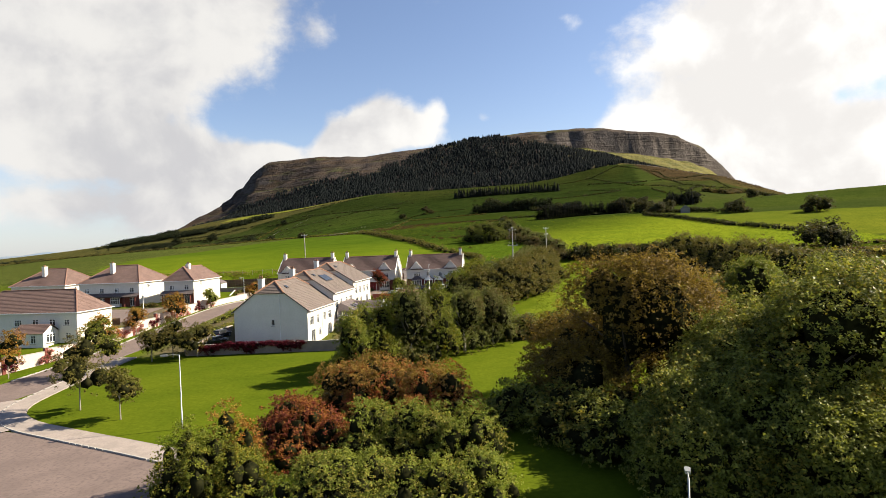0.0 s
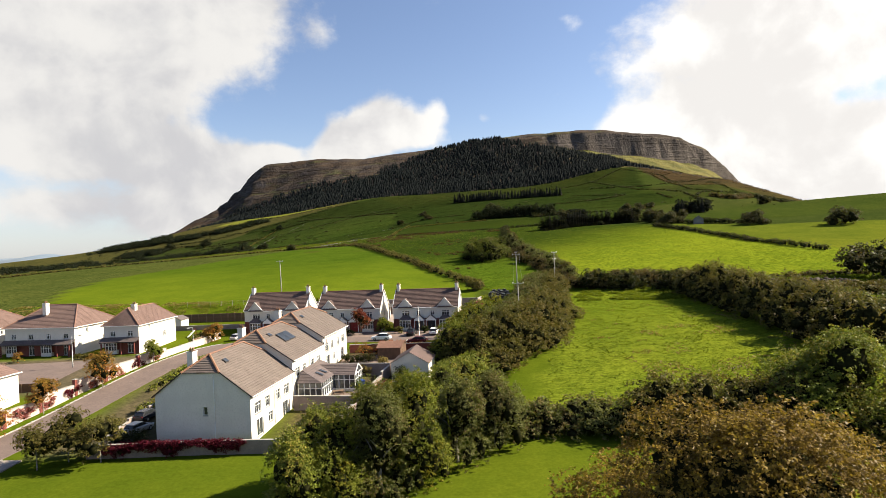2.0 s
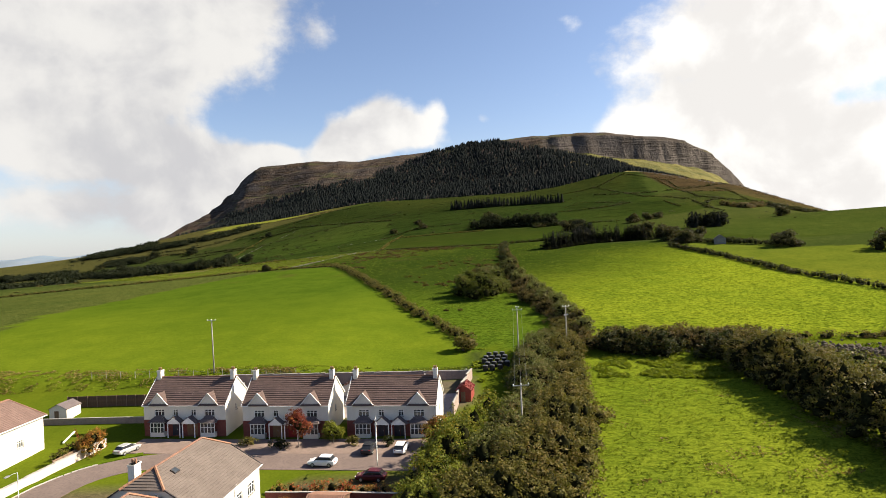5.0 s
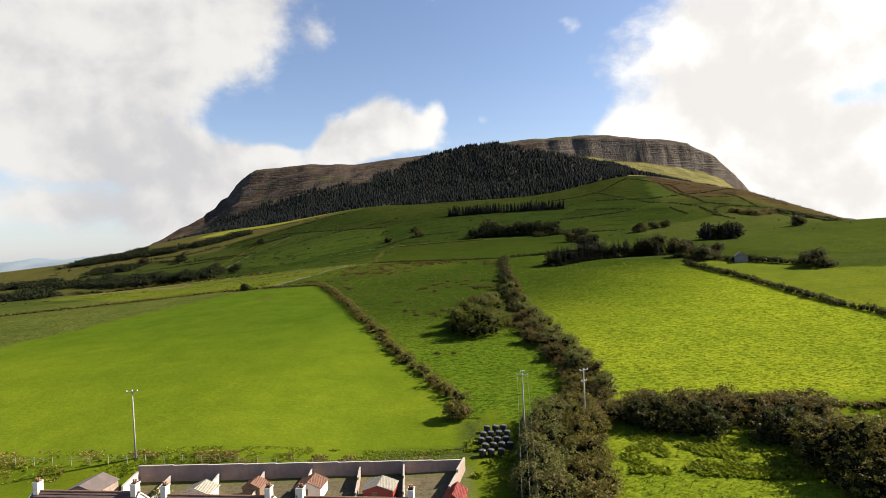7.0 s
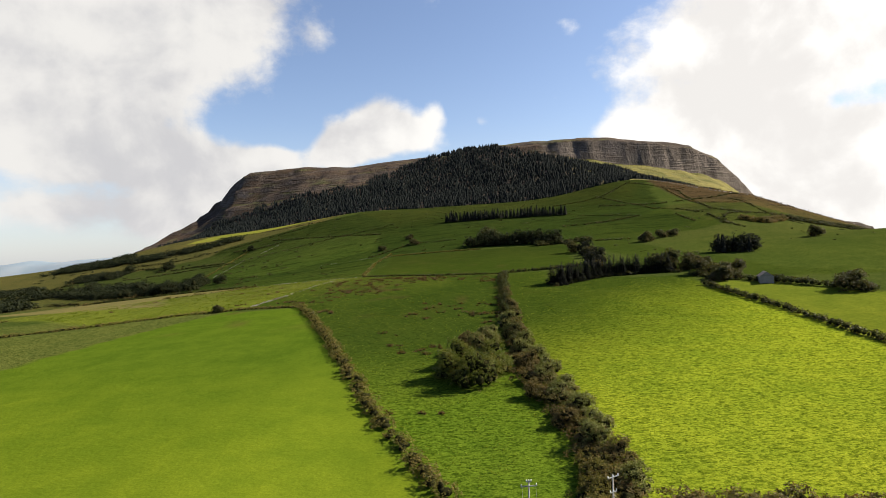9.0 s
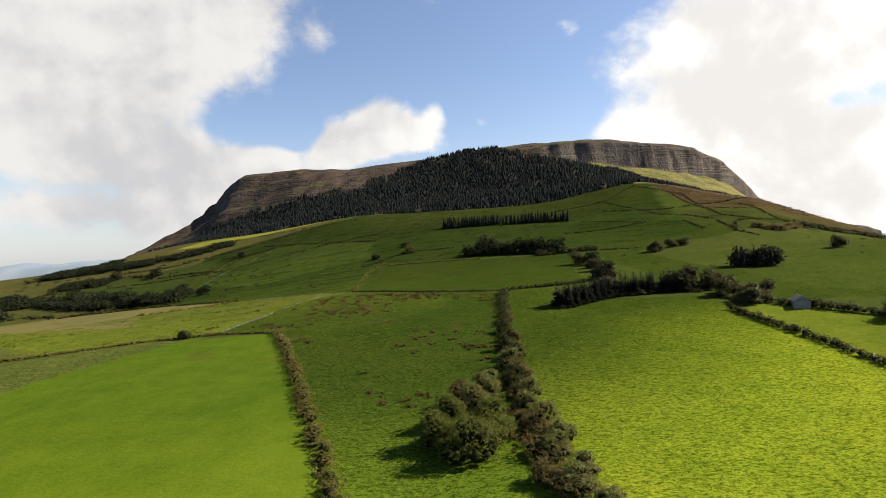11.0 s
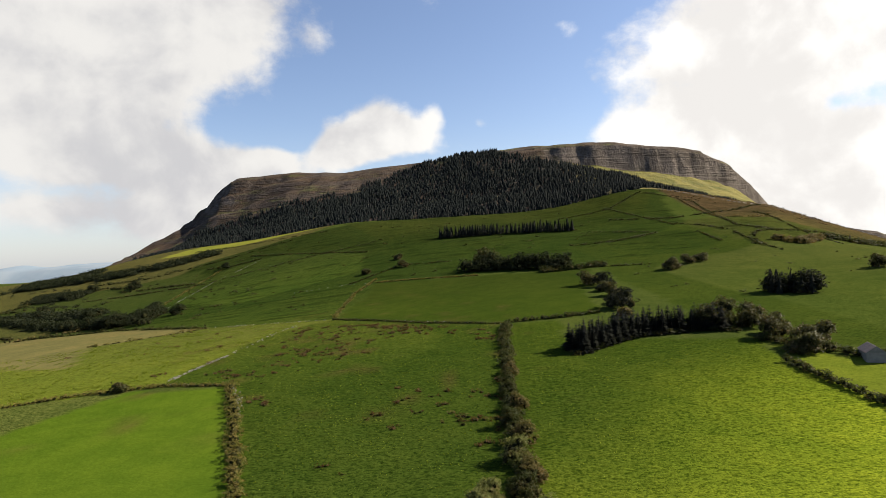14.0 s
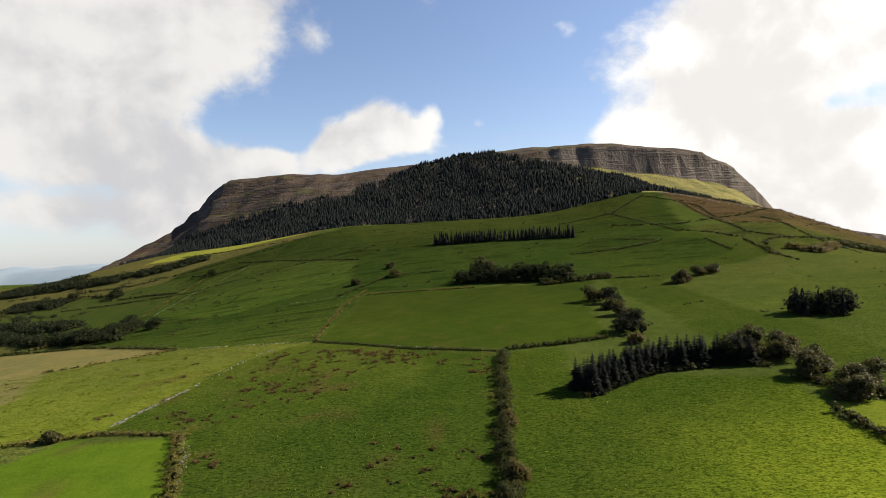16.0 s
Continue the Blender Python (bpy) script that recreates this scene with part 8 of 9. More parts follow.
def conservatory():
    """A tiled-roof sun room along the house with a gabled glass wing."""
    ob = thing("conservatory", (-19.9, 106.6, 1.7), ROW, "white-framed conservatory with a grey tiled roof", "conservatory")
    W1, D1, e = 3.6, 9.6, 2.6

    def glass_wall(a, b, z0, z1, bays, name):
        w = part(name, Shape().slab([(a[0], a[1], z0), (b[0], b[1], z0), (b[0], b[1], z1), (a[0], a[1], z1)], 0.03), GLASS, ob)
        for i in range(bays + 1):
            t = i / bays
            x, y = a[0] + (b[0] - a[0]) * t, a[1] + (b[1] - a[1]) * t
            part("mullion", Shape().box(x - 0.06, y - 0.06, z0, x + 0.06, y + 0.06, z1), WHITE, w)
        for z in (z0, z0 + 0.62 * (z1 - z0), z1):
            part("rail", Shape().tube([(a[0], a[1], z), (b[0], b[1], z)], [0.06, 0.06], 4), WHITE, w)
        return w
    part("plinth", Shape().box(0, 0, -0.6, W1, D1, 0.45).box(W1, 5.4, -0.6, 7.0, 9.2, 0.45), RENDER, ob)
    glass_wall((0.1, 0), (W1, 0), 0.45, e, 4, "glazing")
    glass_wall((W1, 0), (W1, 5.4), 0.45, e, 6, "glazing")
    glass_wall((W1, 5.4), (7.0, 5.4), 0.45, e, 4, "glazing")
    gable = glass_wall((7.0, 5.4), (7.0, 9.2), 0.45, e, 4, "glazing")
    part("gable_light", Shape().face((7.0, 5.4, e), (7.0, 9.2, e), (7.0, 7.3, e + 1.2)), GLASS, gable)
    part("bargeboard", Shape().tube([(7.08, 5.2, e - 0.1), (7.08, 7.3, e + 1.28), (7.08, 9.4, e - 0.1)], [0.1, 0.1, 0.1], 4), WHITE, gable)
    glass_wall((7.0, 9.2), (W1, 9.2), 0.45, e, 4, "glazing")
    roof = Shape()
    stepped_slope(roof, lambda t: ((W1 + 0.2 - (W1 + 0.2) * t, -0.2 + 2.0 * t, e + 1.5 * t), (W1 + 0.2 - (W1 + 0.2) * t, D1, e + 1.5 * t)), 9)
    stepped_slope(roof, lambda t: ((-0.0, -0.2 + 2.0 * t, e + 1.5 * t), (W1 + 0.2 - (W1 + 0.2) * t, -0.2 + 2.0 * t, e + 1.5 * t)), 9)
    part("roof", roof, SLATE, ob, "grey tiled roof with roof lights")
    wing = Shape()
    stepped_slope(wing, lambda t: ((0.8, 5.2 + 2.1 * t, e - 0.05 + 1.3 * t), (7.1, 5.2 + 2.1 * t, e - 0.05 + 1.3 * t)), 7)
    stepped_slope(wing, lambda t: ((7.1, 9.4 - 2.1 * t, e - 0.05 + 1.3 * t), (0.8, 9.4 - 2.1 * t, e - 0.05 + 1.3 * t)), 7)
    part("wing_roof", wing, SLATE, ob)
    for y in (2.6, 4.3):
        light = part("roof_window", Shape().slab([(2.9, y, e + 0.50), (2.9, y + 0.7, e + 0.50), (1.7, y + 0.7, e + 0.98), (1.7, y, e + 0.98)], 0.06), DARKTRIM, ob)
        part("pane", Shape().slab([(2.8, y + 0.08, e + 0.555), (2.8, y + 0.62, e + 0.555), (1.8, y + 0.62, e + 0.955), (1.8, y + 0.08, e + 0.955)], 0.02), GLASS, light)
    return ob


conservatory()


def barn():
    """A roofless-looking small stone barn with a slate roof in the fields."""
    ob = thing("barn", on_land(160.5, 374.5, -0.2), 68, "small grey stone barn with a dark slate roof", "barn")
    L, D, e, r = 9.5, 5.6, 3.4, 5.4
    S, E, N, Wf = faces(0, L, 0, D)
    wall(ob, S, L, -0.8, e, [(1.2, 0.0, 2.2, 2.0)], STONE)
    wall(ob, N, L, -0.8, e, [], STONE)
    for m in (E, Wf):
        wall(ob, m, D, -0.8, e, [], STONE)
        part("gable_wall", Shape().face((0, 0, e), (D, 0, e), (D / 2, 0, r)).face((0, 0.3, e), (D / 2, 0.3, r), (D, 0.3, e)), STONE, ob, at=m)
    roof = Shape()
    stepped_slope(roof, lambda t: ((-0.1, -0.25 + (D / 2 + 0.25) * t, e - 0.15 + (r - e + 0.2) * t), (L + 0.1, -0.25 + (D / 2 + 0.25) * t, e - 0.15 + (r - e + 0.2) * t)), 10)
    stepped_slope(roof, lambda t: ((L + 0.1, D + 0.25 - (D / 2 + 0.25) * t, e - 0.15 + (r - e + 0.2) * t), (-0.1, D + 0.25 - (D / 2 + 0.25) * t, e - 0.15 + (r - e + 0.2) * t)), 10)
    part("roof", roof, SLATE, ob)
    part("door", Shape().box(1.2, 0.1, 0, 2.2, 0.16, 2.0), TIMBER, ob)
    return ob


barn()


def bales():
    rng = np.random.default_rng(401)
    s = Shape().tube([(0, 0, 0), (0, 0, 0.06), (0, 0, 1.12), (0, 0, 1.2)], [0.54, 0.62, 0.62, 0.54], 16)
    wrap = s.mesh("silage_bale", BLACKWRAP)
    lid = Shape().tube([(0, 0, 1.2), (0, 0, 1.215)], [0.40, 0.36], 16).mesh("tied_end", WRAPEND)
    first = None
    for i in range(5):
        for j in range(4):
            if (i, j) in ((0, 3), (4, 0)):
                continue
            x, y = 15.4 + j * 1.5 + (i % 2) * 0.5 + rng.normal() * 0.08, 188.4 + i * 2.5 + rng.normal() * 0.1
            m = pose(x, y, height(x, y) + 0.02, rng.normal() * 2, rng.normal() * 2, rng.random() * 360)
            if first is None:
                first = thing("silage_bale", (0, 0, 0), 0, "round silage bale in shiny black wrap on grass", "bale", "stack of silage bales")
                part("wrap", wrap, BLACKWRAP, first)
                part("tied_end", lid, WRAPEND, first, "grey gathered plastic end")
                first.matrix_basis = m
            else:
                copy_thing(first, m)


bales()

# ---- grass, rushes and garden plants ----
MEADOW = [(14, 99), (30, 97), (70, 98), (76, 120), (77, 150), (72, 180), (45, 196), (34, 190), (24, 140), (18, 115)]
MID_PASTURE = [(14, 207), *HEDGE_LEFT[1:], (-84, 412), (-66, 503), (-42, 528), (10, 488), (48, 470), (41, 380), (34, 300), (36, 240)]
RIGHT_FIELD = [(44, 212), (43, 265), (41, 300), (43, 345), (48, 410), (54, 466), (76, 470), (70, 406), (100, 422), (138, 408), (131, 380), (134, 281), (150, 200), (80, 206)]
tufts("meadow_grass", MEADOW, 9000, 0.22, SEDGE, 501, "rough bright green meadow grass in tussocks", clump=1.6, keep=-0.3)
tufts("meadow_grass", MEADOW, 2600, 0.21, SEDGE_DARK, 502, "taller dark weeds among the meadow grass", clump=3.0, keep=0.35)
tufts("dry_grass", [(22, 98), (66, 98), (70, 130), (56, 172), (40, 178), (34, 150)], 5200, 0.24, STRAW, 503, "brown seeding grass in the meadow", clump=3.5, keep=0.4)
tufts("nettles", [(36, 180), (70, 172), (68, 190), (45, 197)], 4500, 0.46, SEDGE, 504, "tall weeds and nettles at the meadow head", clump=2.5, keep=-0.2)
tufts("pasture_grass", MID_PASTURE, 10000, 0.26, SEDGE_DARK, 505, "rough pasture grass in tussocks", clump=1.7, keep=0.0)
tufts("pasture_grass", RIGHT_FIELD, 5000, 0.22, SEDGE, 507, "pale green grass tufts in the grazed field", clump=1.8, keep=0.1)
tufts("pasture_grass", [(-84, 412), (-68, 503), (-46, 528), (-128, 555), (-180, 524), (-250, 466), (-150, 392)], 9000, 0.4, SEDGE_DARK, 508, "rough grass on the open hill pasture", clump=3.0, keep=0.2)
tufts("field_margin", [(-128, 183), (-75, 184.5), (-44, 186), (-44, 192), (-75, 194), (-128, 200)], 3600, 0.26, STRAW, 509, "tall dry yellow grass on the bank", clump=2.2, keep=-0.1)
tufts("field_margin", [(-46, 185.4), (12, 184.6), (13, 192), (-20, 193), (-46, 192)], 2600, 0.25, SEDGE, 510, "rank green grass and weeds along the back wall", clump=2.2, keep=-0.2)
tufts("field_margin", [(-46, 185.6), (12, 184.8), (13, 190), (-46, 191)], 2400, 0.26, STRAW, 511, "dry grass stems along the back wall", clump=2.6, keep=0.3)
tufts("field_margin", [(-128, 183), (-75, 184.5), (-44, 186), (-44, 191), (-75, 193), (-128, 198)], 1300, 0.27, SEDGE, 513, "rank yellow-green grass on the bank below the field", clump=2.4, keep=-0.2)
tufts("rough_grass", [(84, 164), (132, 158), (150, 188), (118, 193), (86, 198)], 3600, 0.4, SEDGE_DARK, 514, "rough grass and weeds round a rubble heap", clump=3.0, keep=0.0)
tufts("track_grass", [(12, 180), (20, 178), (20, 204), (14, 206)], 1500, 0.4, SEDGE, 512, "grass on the track beside the bales", clump=2.0)


def rush_patches(outline, count, seed, label, lo=0.6, hi=1.6, per=26, size=0.26, leaf=None, name="rushes"):
    """Brown clumps of rush and bracken, in patches."""
    rng = np.random.default_rng(seed)
    xs, ys = [p[0] for p in outline], [p[1] for p in outline]
    blobs = []
    while len(blobs) < count:
        x, y = rng.uniform(min(xs), max(xs)), rng.uniform(min(ys), max(ys))
        if not inside(outline, np.array([x]), np.array([y]))[0]:
            continue
        if float(soft_noise(x, y, 22, seed)) + rng.normal() * 0.25 < 0.2:
            continue
        for _ in range(rng.integers(1, 6)):
            r = rng.uniform(lo, hi) * 0.7
            dx, dy = rng.normal(size=2) * r * 1.3
            blobs.append((x + dx, y + dy * 0.7, height(x + dx, y + dy * 0.7) + r * 0.12, r, r, r * 0.42))
    v, f, inner = foliage(rng, blobs, count * per, size, 0.8, -0.5, 0.3)
    ob = new(name, leaf_mesh(name, v, f, leaf or BRACKEN, inner))
    return tagged(ob, label, name, kind="stuff")


rush_patches([(-50, 380), (40, 330), (42, 400), (46, 462), (-20, 500), (-60, 510), (-78, 430)], 420, 521, "red-brown rush and bracken clumps in the pasture")
rush_patches([(-45, 470), (44, 440), (46, 466), (-10, 496), (-60, 520)], 220, 522, "brown rushes below the upper wall")
rush_patches([(0, 250), (34, 240), (34, 300), (-10, 330)], 60, 523, "brown rush clumps in the lower pasture", 0.5, 1.1)
rush_patches([(-84, 412), (-68, 503), (-128, 555), (-240, 470)], 60, 524, "brown rush clumps on the open hill", 0.5, 1.3)
rush_patches([(-230, 660), (-60, 690), (140, 700), (300, 860), (200, 1060), (-140, 1100), (-300, 950)], 420, 525, "dark scattered rushes on the upper slopes", 0.9, 2.4, 12, 0.5, THORN, "scrub")
rush_patches([(-40, 540), (-228, 645), (-300, 860), (-330, 1010), (-230, 860), (-60, 690)], 220, 527, "dark scattered gorse on the hill pasture", 0.7, 2.0, 12, 0.5, THORN, "scrub")
rush_patches([(-360, 680), (-560, 720), (-640, 1000), (-560, 1150), (-330, 1040)], 300, 528, "dark gorse and thorn scrub in the low valley", 1.6, 4.5, 14, 0.9, FARSCRUB, "scrub")
rush_patches([(-150, 392), (-300, 345), (-340, 470), (-200, 480)], 45, 530, "brown-green thorn scrub on the rough pasture", 0.8, 2.0, 30, 0.3, HEDGELEAF, "scrub")
rush_patches([(150, 480), (160, 640), (320, 840), (420, 700), (300, 480)], 120, 529, "small dark scrub on the eastern pasture", 0.5, 1.6, 12, 0.4, THORN, "scrub")
rush_patches([(340, 860), (360, 1080), (540, 1150), (640, 1000), (480, 860)], 260, 526, "brown bracken on the moor", 1.2, 3.2, 12, 0.5)

# hedgerow lines of the upper fields
for _i, (_line, _tall, _wide, _leaf, _label) in enumerate((
    ([(-330, 668), (-229, 637), (-128, 558)], 1.4, 2.6, THORN, "dark hedge along the tan field"),
    ([(-183, 527), (-150, 545), (-128, 558)], 0.8, 1.8, HEDGELEAF, "low scrub line beside the tan field"),
    ([(-60, 700), (-20, 760), (30, 752)], 1.0, 2.4, THORN, "dark low hedge on the slope"),
    ([(128, 668), (150, 664), (190, 655)], 1.2, 2.6, THORN, "dark hedge on the slope"),
    ([(-240, 868), (-150, 900), (-60, 930)], 1.0, 2.8, THORN, "far low hedge on the slope"),
    ([(-420, 905), (-330, 880), (-250, 860)], 1.6, 4.0, THORN, "dark hedge on the lower slope"),
    ([(-470, 1000), (-380, 985), (-290, 1010), (-200, 1060)], 1.8, 5.0, THORN, "dark gorse hedge below the wood"),
    ([(300, 700), (330, 760), (420, 800), (520, 820)], 1.8, 4.5, THORN, "dark hedge on the eastern slope"),
    ([(230, 900), (300, 880), (400, 930), (470, 1000)], 1.6, 4.5, THORN, "dark hedge climbing the moor"),
    ([(180, 960), (260, 1000), (330, 1070)], 1.2, 3.6, THORN, "thin dark hedge climbing to the wood"),
    ([(-560, 700), (-470, 690), (-380, 700), (-330, 668)], 3.0, 9.0, THORN, "dark scrubby hedge in the valley"),
    ([(329, 1058), (374, 992), (338, 807), (358, 762)], 1.2, 3.0, THORN, "dark hedge between moor and pasture"),
    ([(254, 1012), (273, 904), (282, 834)], 1.0, 2.6, THORN, "thin dark hedge on the upper slope"),
    ([(150, 768), (173, 768), (222, 782), (248, 799)], 1.2, 2.8, THORN, "dark hedge above the thicket"),
    ([(413, 920), (397, 795), (401, 736)], 1.2, 3.0, THORN, "dark hedge down the eastern slope"),
    ([(-43, 531), (-45, 560), (-48, 651), (-36, 712)], 0.7, 1.8, HEDGELEAF, "low brown bank between hill fields"),
    ([(-254, 764), (-263, 855), (-262, 948)], 0.7, 2.0, HEDGELEAF, "low brown bank climbing the hill"),
    ([(-382, 1140), (-232, 1104), (-150, 1085)], 1.2, 3.5, THORN, "dark scrub line below the mountain wood"),
    ([(-640, 900), (-560, 880), (-470, 900)], 3.0, 10.0, THORN, "dark scrub line in the valley"),
    ([(-512, 895), (-503, 941), (-453, 942), (-434, 972), (-370, 937)], 3.5, 5.0, THORN, "dark tree-lined hedge on the lower hill"),
    ([(-381, 922), (-317, 901), (-269, 876)], 2.4, 3.0, THORN, "dark hedge across the hill pasture"),
    ([(-293, 971), (-256, 951), (-217, 960)], 2.0, 3.0, THORN, "dark hedge below the mountain wood"),
    ([(-245, 1000), (-170, 949), (-63, 863)], 1.4, 2.4, THORN, "thin dark hedge across the upper slope"),
    ([(-330, 653), (-306, 656), (-272, 676)], 2.4, 3.4, BRAMBLE, "brown hedge along the tan field"),
    ([(287, 794), (284, 733)], 1.2, 2.2, THORN, "thin dark bank on the slope"),
    ([(315, 769), (303, 697), (308, 673)], 1.6, 3.0, THORN, "dark hedge at the moor edge"),
    ([(286, 842), (309, 815), (317, 784)], 1.6, 3.4, THORN, "dark scrubby bank at the moor edge"),
    ([(191, 768), (246, 796)], 1.1, 2.2, THORN, "thin dark bank on the slope"),
    ([(184, 830), (243, 804)], 1.1, 2.2, THORN, "thin dark bank across the slope"),
    ([(361, 1010), (349, 873), (411, 853)], 1.5, 3.0, BRAMBLE, "brown bank between moor and pasture"),
)):
    make_hedge("hedge", _line, _tall, _wide, _leaf, 600 + _i, _label, per_metre=7, size=0.55, gaps=0.25)

# garden planting
make_hedge("garden_hedge", [(-17.5, 136.2), (-10, 135.6), (-1, 134.2)], 1.2, 1.6, RUST, 621, "mixed red and green garden hedge along the close", per_metre=90, size=0.15, gaps=0.05)
make_hedge("garden_hedge", [(-45.6, 112), (-45.0, 122), (-43.6, 134)], 0.9, 1.8, WILLOW, 622, "loose green shrubs along the front gardens", per_metre=80, size=0.15, gaps=0.35)
for _i, (_x, _y, _bl, _leaf, _label) in enumerate((
    (-16.5, 119.0, [(0, 0, 0.8, 1.6, 0.8, 0.8), (2.4, -0.3, 0.7, 1.5, 0.8, 0.7), (4.6, -0.4, 0.8, 1.4, 0.8, 0.8)], HEDGELEAF, "clipped garden hedge by a wall"),
    (-9.2, 123.0, [(0, 0, 0.7, 0.8, 0.8, 0.7)], STRAW, "spiky yellow-green garden plant"),
    (-8.6, 108.0, [(0, 0, 0.8, 1.5, 1.2, 0.8), (1.0, 2.0, 0.9, 1.3, 1.3, 0.9)], RUST, "brown garden shrubs by a wall"),
    (-13.5, 130.5, [(0, 0, 0.9, 1.5, 1.0, 0.9), (2.8, -0.4, 0.8, 1.6, 1.0, 0.8), (5.4, -0.6, 0.9, 1.4, 1.0, 0.8)], RUST, "dark red-brown shrubs along a wall"),
    (-53.6, 150.0, [(0, 0, 1.1, 1.0, 1.0, 1.0), (0.4, 2.4, 1.2, 1.1, 1.2, 1.1), (0.6, 5.0, 1.2, 1.1, 1.2, 1.1)], HEDGELEAF, "rambling shrubs over a garden fence"),
    (-42.0, 106.5, [(0, 0, 0.6, 1.0, 1.4, 0.6), (0.4, 3.4, 0.7, 1.0, 1.5, 0.7), (0.8, 7.0, 0.7, 1.0, 1.5, 0.7), (1.4, 11.0, 0.8, 1.0, 1.5, 0.8)], WILLOW, "flowering shrubs along a front path"),
    (-39.4, 124.0, [(0, 0, 0.8, 1.0, 1.3, 0.8), (0.6, 4.0, 0.7, 0.9, 1.2, 0.7)], HEDGELEAF, "shrubs in a front garden"),
    (-38.6, 93.6, [(0, 0, 0.8, 1.4, 1.1, 0.8), (2.2, 0.6, 0.7, 1.2, 1.0, 0.7), (0.6, 2.4, 0.7, 1.2, 1.0, 0.7)], THORN, "dark green shrubs inside the garden wall"),
    (-16.0, 126.4, [(0, 0, 0.6, 1.0, 0.7, 0.6), (1.8, 0, 0.5, 1.0, 0.7, 0.5), (3.8, -0.2, 0.6, 1.1, 0.7, 0.6)], THORN, "dark clipped shrubs on a garden terrace"),
    (-17.4, 113.0, [(0, 0, 0.5, 0.6, 0.6, 0.5)], HEDGELEAF, "small shrub on a patio"),
    (-10.6, 105.6, [(0, 0, 0.7, 1.0, 0.8, 0.7), (1.0, 2.2, 0.8, 0.9, 0.9, 0.8), (1.6, 5.0, 0.9, 0.9, 1.1, 0.9)], HEDGELEAF, "brown-green shrubs along a garden wall"),
    (-35.0, 178.0, [(0, 0, 1.2, 1.4, 0.8, 1.2)], WILLOW, "bright green conifer bush in a yard"),
    (-8.6, 152.2, [(0, 0, 0.7, 0.8, 0.6, 0.7)], HEDGELEAF, "small shrub between drives"), (-2.8, 151.2, [(0, 0, 0.7, 0.7, 0.6, 0.7)], THORN, "small dark shrub between drives"),
    (-26.0, 154.6, [(0, 0, 0.6, 1.4, 0.7, 0.6)], HEDGELEAF, "low front garden hedge"), (-20.5, 152.6, [(0, 0, 0.7, 1.6, 0.8, 0.7)], THORN, "dark front garden hedge"),
    (-72.0, 139.0, [(0, 0, 0.5, 1.0, 0.5, 0.5), (2.0, 0, 0.5, 1.0, 0.5, 0.5)], HEDGELEAF, "low planting in front of a house"),
    (-84.0, 138.5, [(0, 0, 0.9, 0.8, 0.8, 0.9)], ORANGE, "yellow shrub in front of a house"),
    (-4.4, 108.5, [(0, 0, 1.4, 1.3, 1.3, 1.4), (1.6, 1.6, 1.6, 1.3, 1.3, 1.4)], WILLOW, "bushes behind a garden shed"),
    (-5.6, 113.6, [(0, 0, 1.3, 0.9, 0.7, 1.4)], THORN, "dark climber on a garage front"),
)):
    make_bush("garden_shrub", on_land(_x, _y), _bl, _leaf, 700 + _i, _label, "shrub", count=420 * len(_bl), size=0.15)


def planter_bin(at, mat, label, name="wheelie_bin"):
    ob = thing(name, at, 20, label, "bin")
    part("body", Shape().prism([(-0.26, -0.3), (0.26, -0.3), (0.3, 0.34), (-0.3, 0.34)], 0.08, 0.98), mat, ob)
    part("lid", Shape().slab([(-0.32, -0.36, 1.0), (0.32, -0.36, 1.0), (0.32, 0.38, 1.07), (-0.32, 0.38, 1.07)], 0.06), mat, ob)
    for sx in (-0.26, 0.26):
        part("wheel", Shape().tube([(sx - 0.03, 0.3, 0.1), (sx + 0.03, 0.3, 0.1)], [0.1, 0.1], 10), TYRE, ob)
    return ob


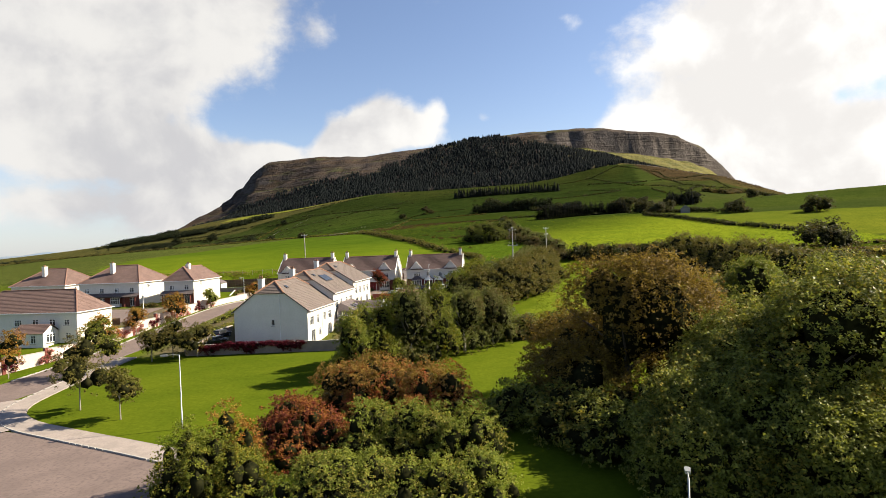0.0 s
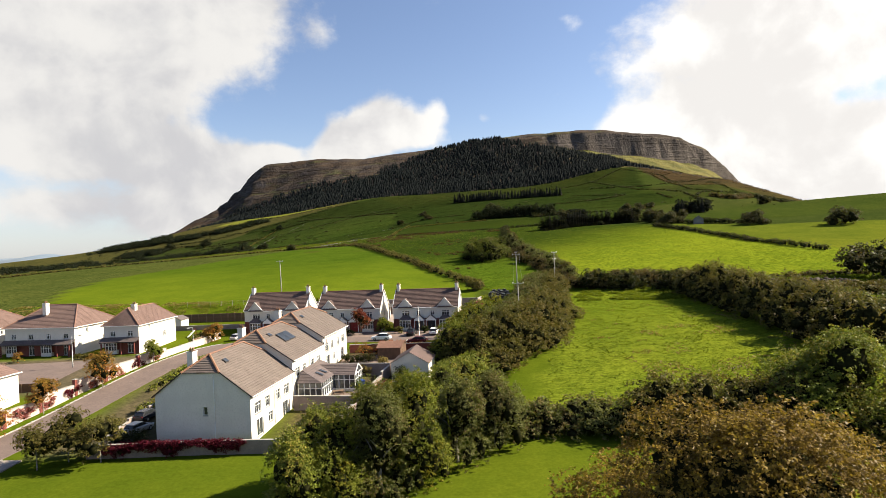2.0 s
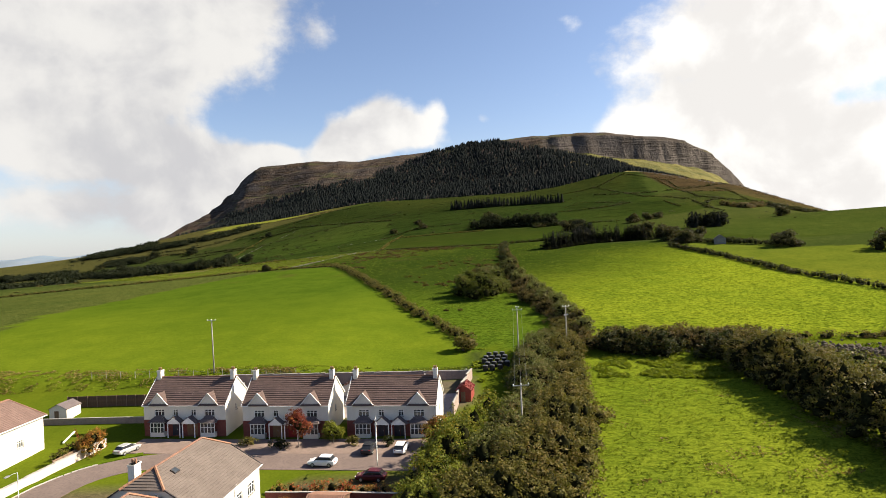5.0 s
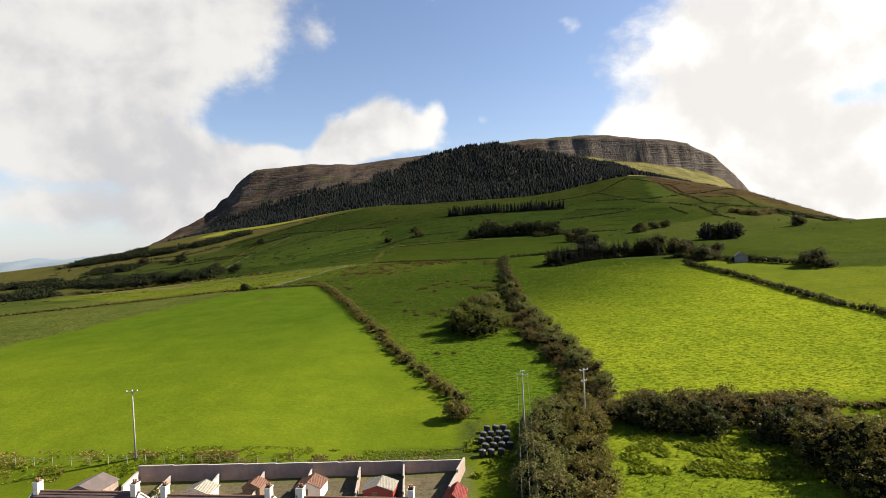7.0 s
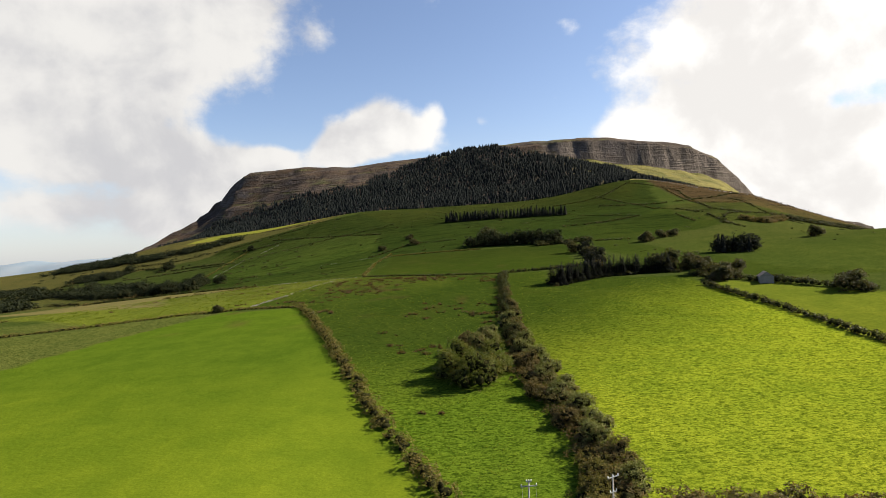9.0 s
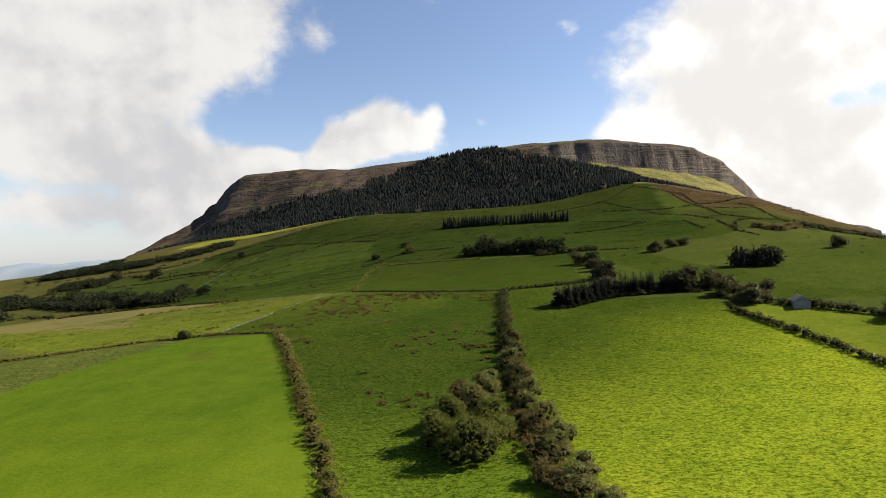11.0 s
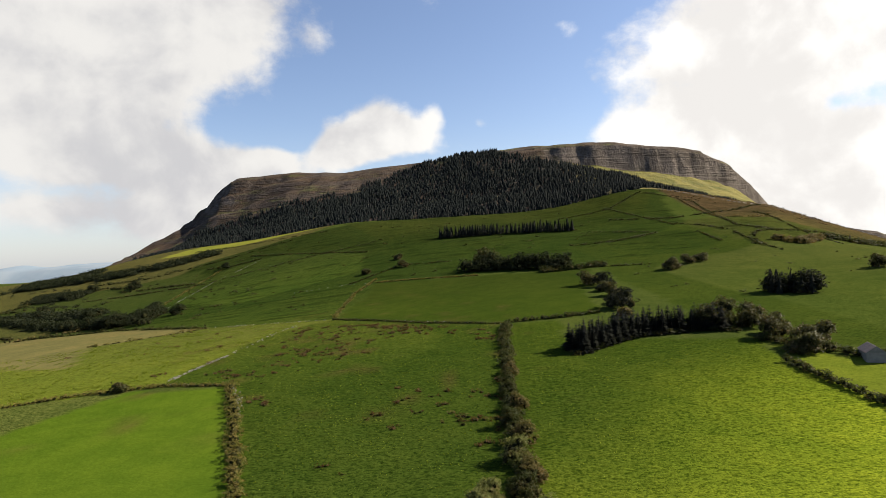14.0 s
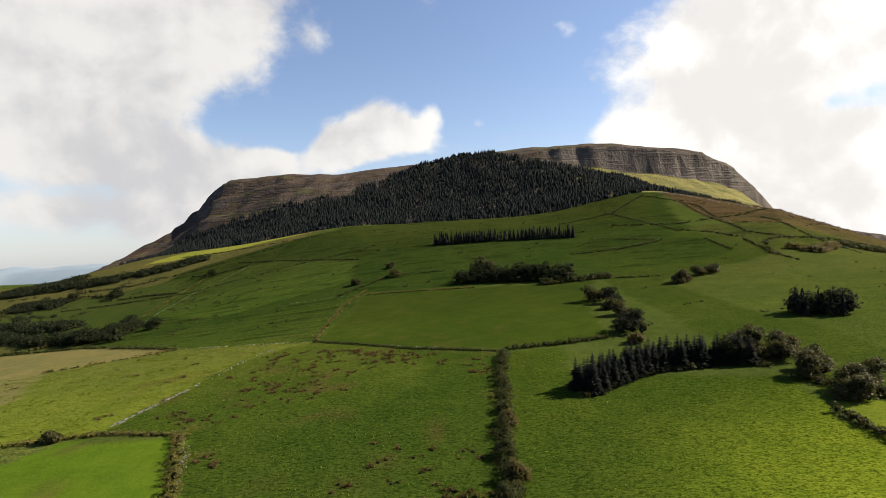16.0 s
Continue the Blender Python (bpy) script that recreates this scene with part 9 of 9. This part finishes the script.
BIN_BLUE = surface("blue_bin_plastic", ((0.0146, 0.0511, 0.219), (0.0146, 0.0438, 0.1898)), 2.0, 0.5)
BIN_GREEN = surface("green_bin_plastic", ((0.0146, 0.0657, 0.0292), (0.0146, 0.0511, 0.0219)), 2.0, 0.5)
planter_bin(on_land(-11.4, 113.0, 0.08), BIN_BLUE, "blue wheelie bin beside a conservatory")
planter_bin(on_land(-11.8, 111.8, 0.08), BIN_GREEN, "green wheelie bin beside a conservatory")


def garden_table(at, turn):
    ob = thing("picnic_table", at, turn, "weathered timber picnic table with benches", "table")
    for i in range(5):
        part("plank", Shape().box(-0.9, -0.4 + i * 0.165, 0.70, 0.9, -0.26 + i * 0.165, 0.74), TIMBER, ob)
    for y in (-0.78, 0.62):
        part("bench", Shape().box(-0.9, y, 0.42, 0.9, y + 0.22, 0.46), TIMBER, ob)
    for x in (-0.65, 0.65):
        part("trestle", Shape().tube([(x, -0.75, 0), (x, -0.2, 0.7)], [0.05, 0.05], 4).tube([(x, 0.75, 0), (x, 0.2, 0.7)], [0.05, 0.05], 4).box(x - 0.04, -0.78, 0.36, x + 0.04, 0.78, 0.42), TIMBER, ob)
    return ob


garden_table(on_land(-14.6, 109.6, 0.08), 20)
garden_table(on_land(-84.5, 134.5, 0.08), 5)


def slide_frame(at):
    ob = thing("play_slide", at, -20, "red and white garden slide on a lawn", "slide")
    part("chute", Shape().slab([(0.0, -1.6, 0.15), (0.45, -1.6, 0.15), (0.45, 0.6, 1.5), (0.0, 0.6, 1.5)], 0.06), WHITE, ob)
    for x in (0.02, 0.43):
        part("ladder_rail", Shape().tube([(x, 1.3, 0), (x, 0.6, 1.9)], [0.035, 0.035], 6), DOOR_RED, ob)
    for k in range(4):
        part("rung", Shape().tube([(0.02, 1.2 - k * 0.14, 0.3 + k * 0.36), (0.43, 1.2 - k * 0.14, 0.3 + k * 0.36)], [0.025, 0.025], 6), DOOR_RED, ob)
    return ob


slide_frame(on_land(-58.6, 160.5))
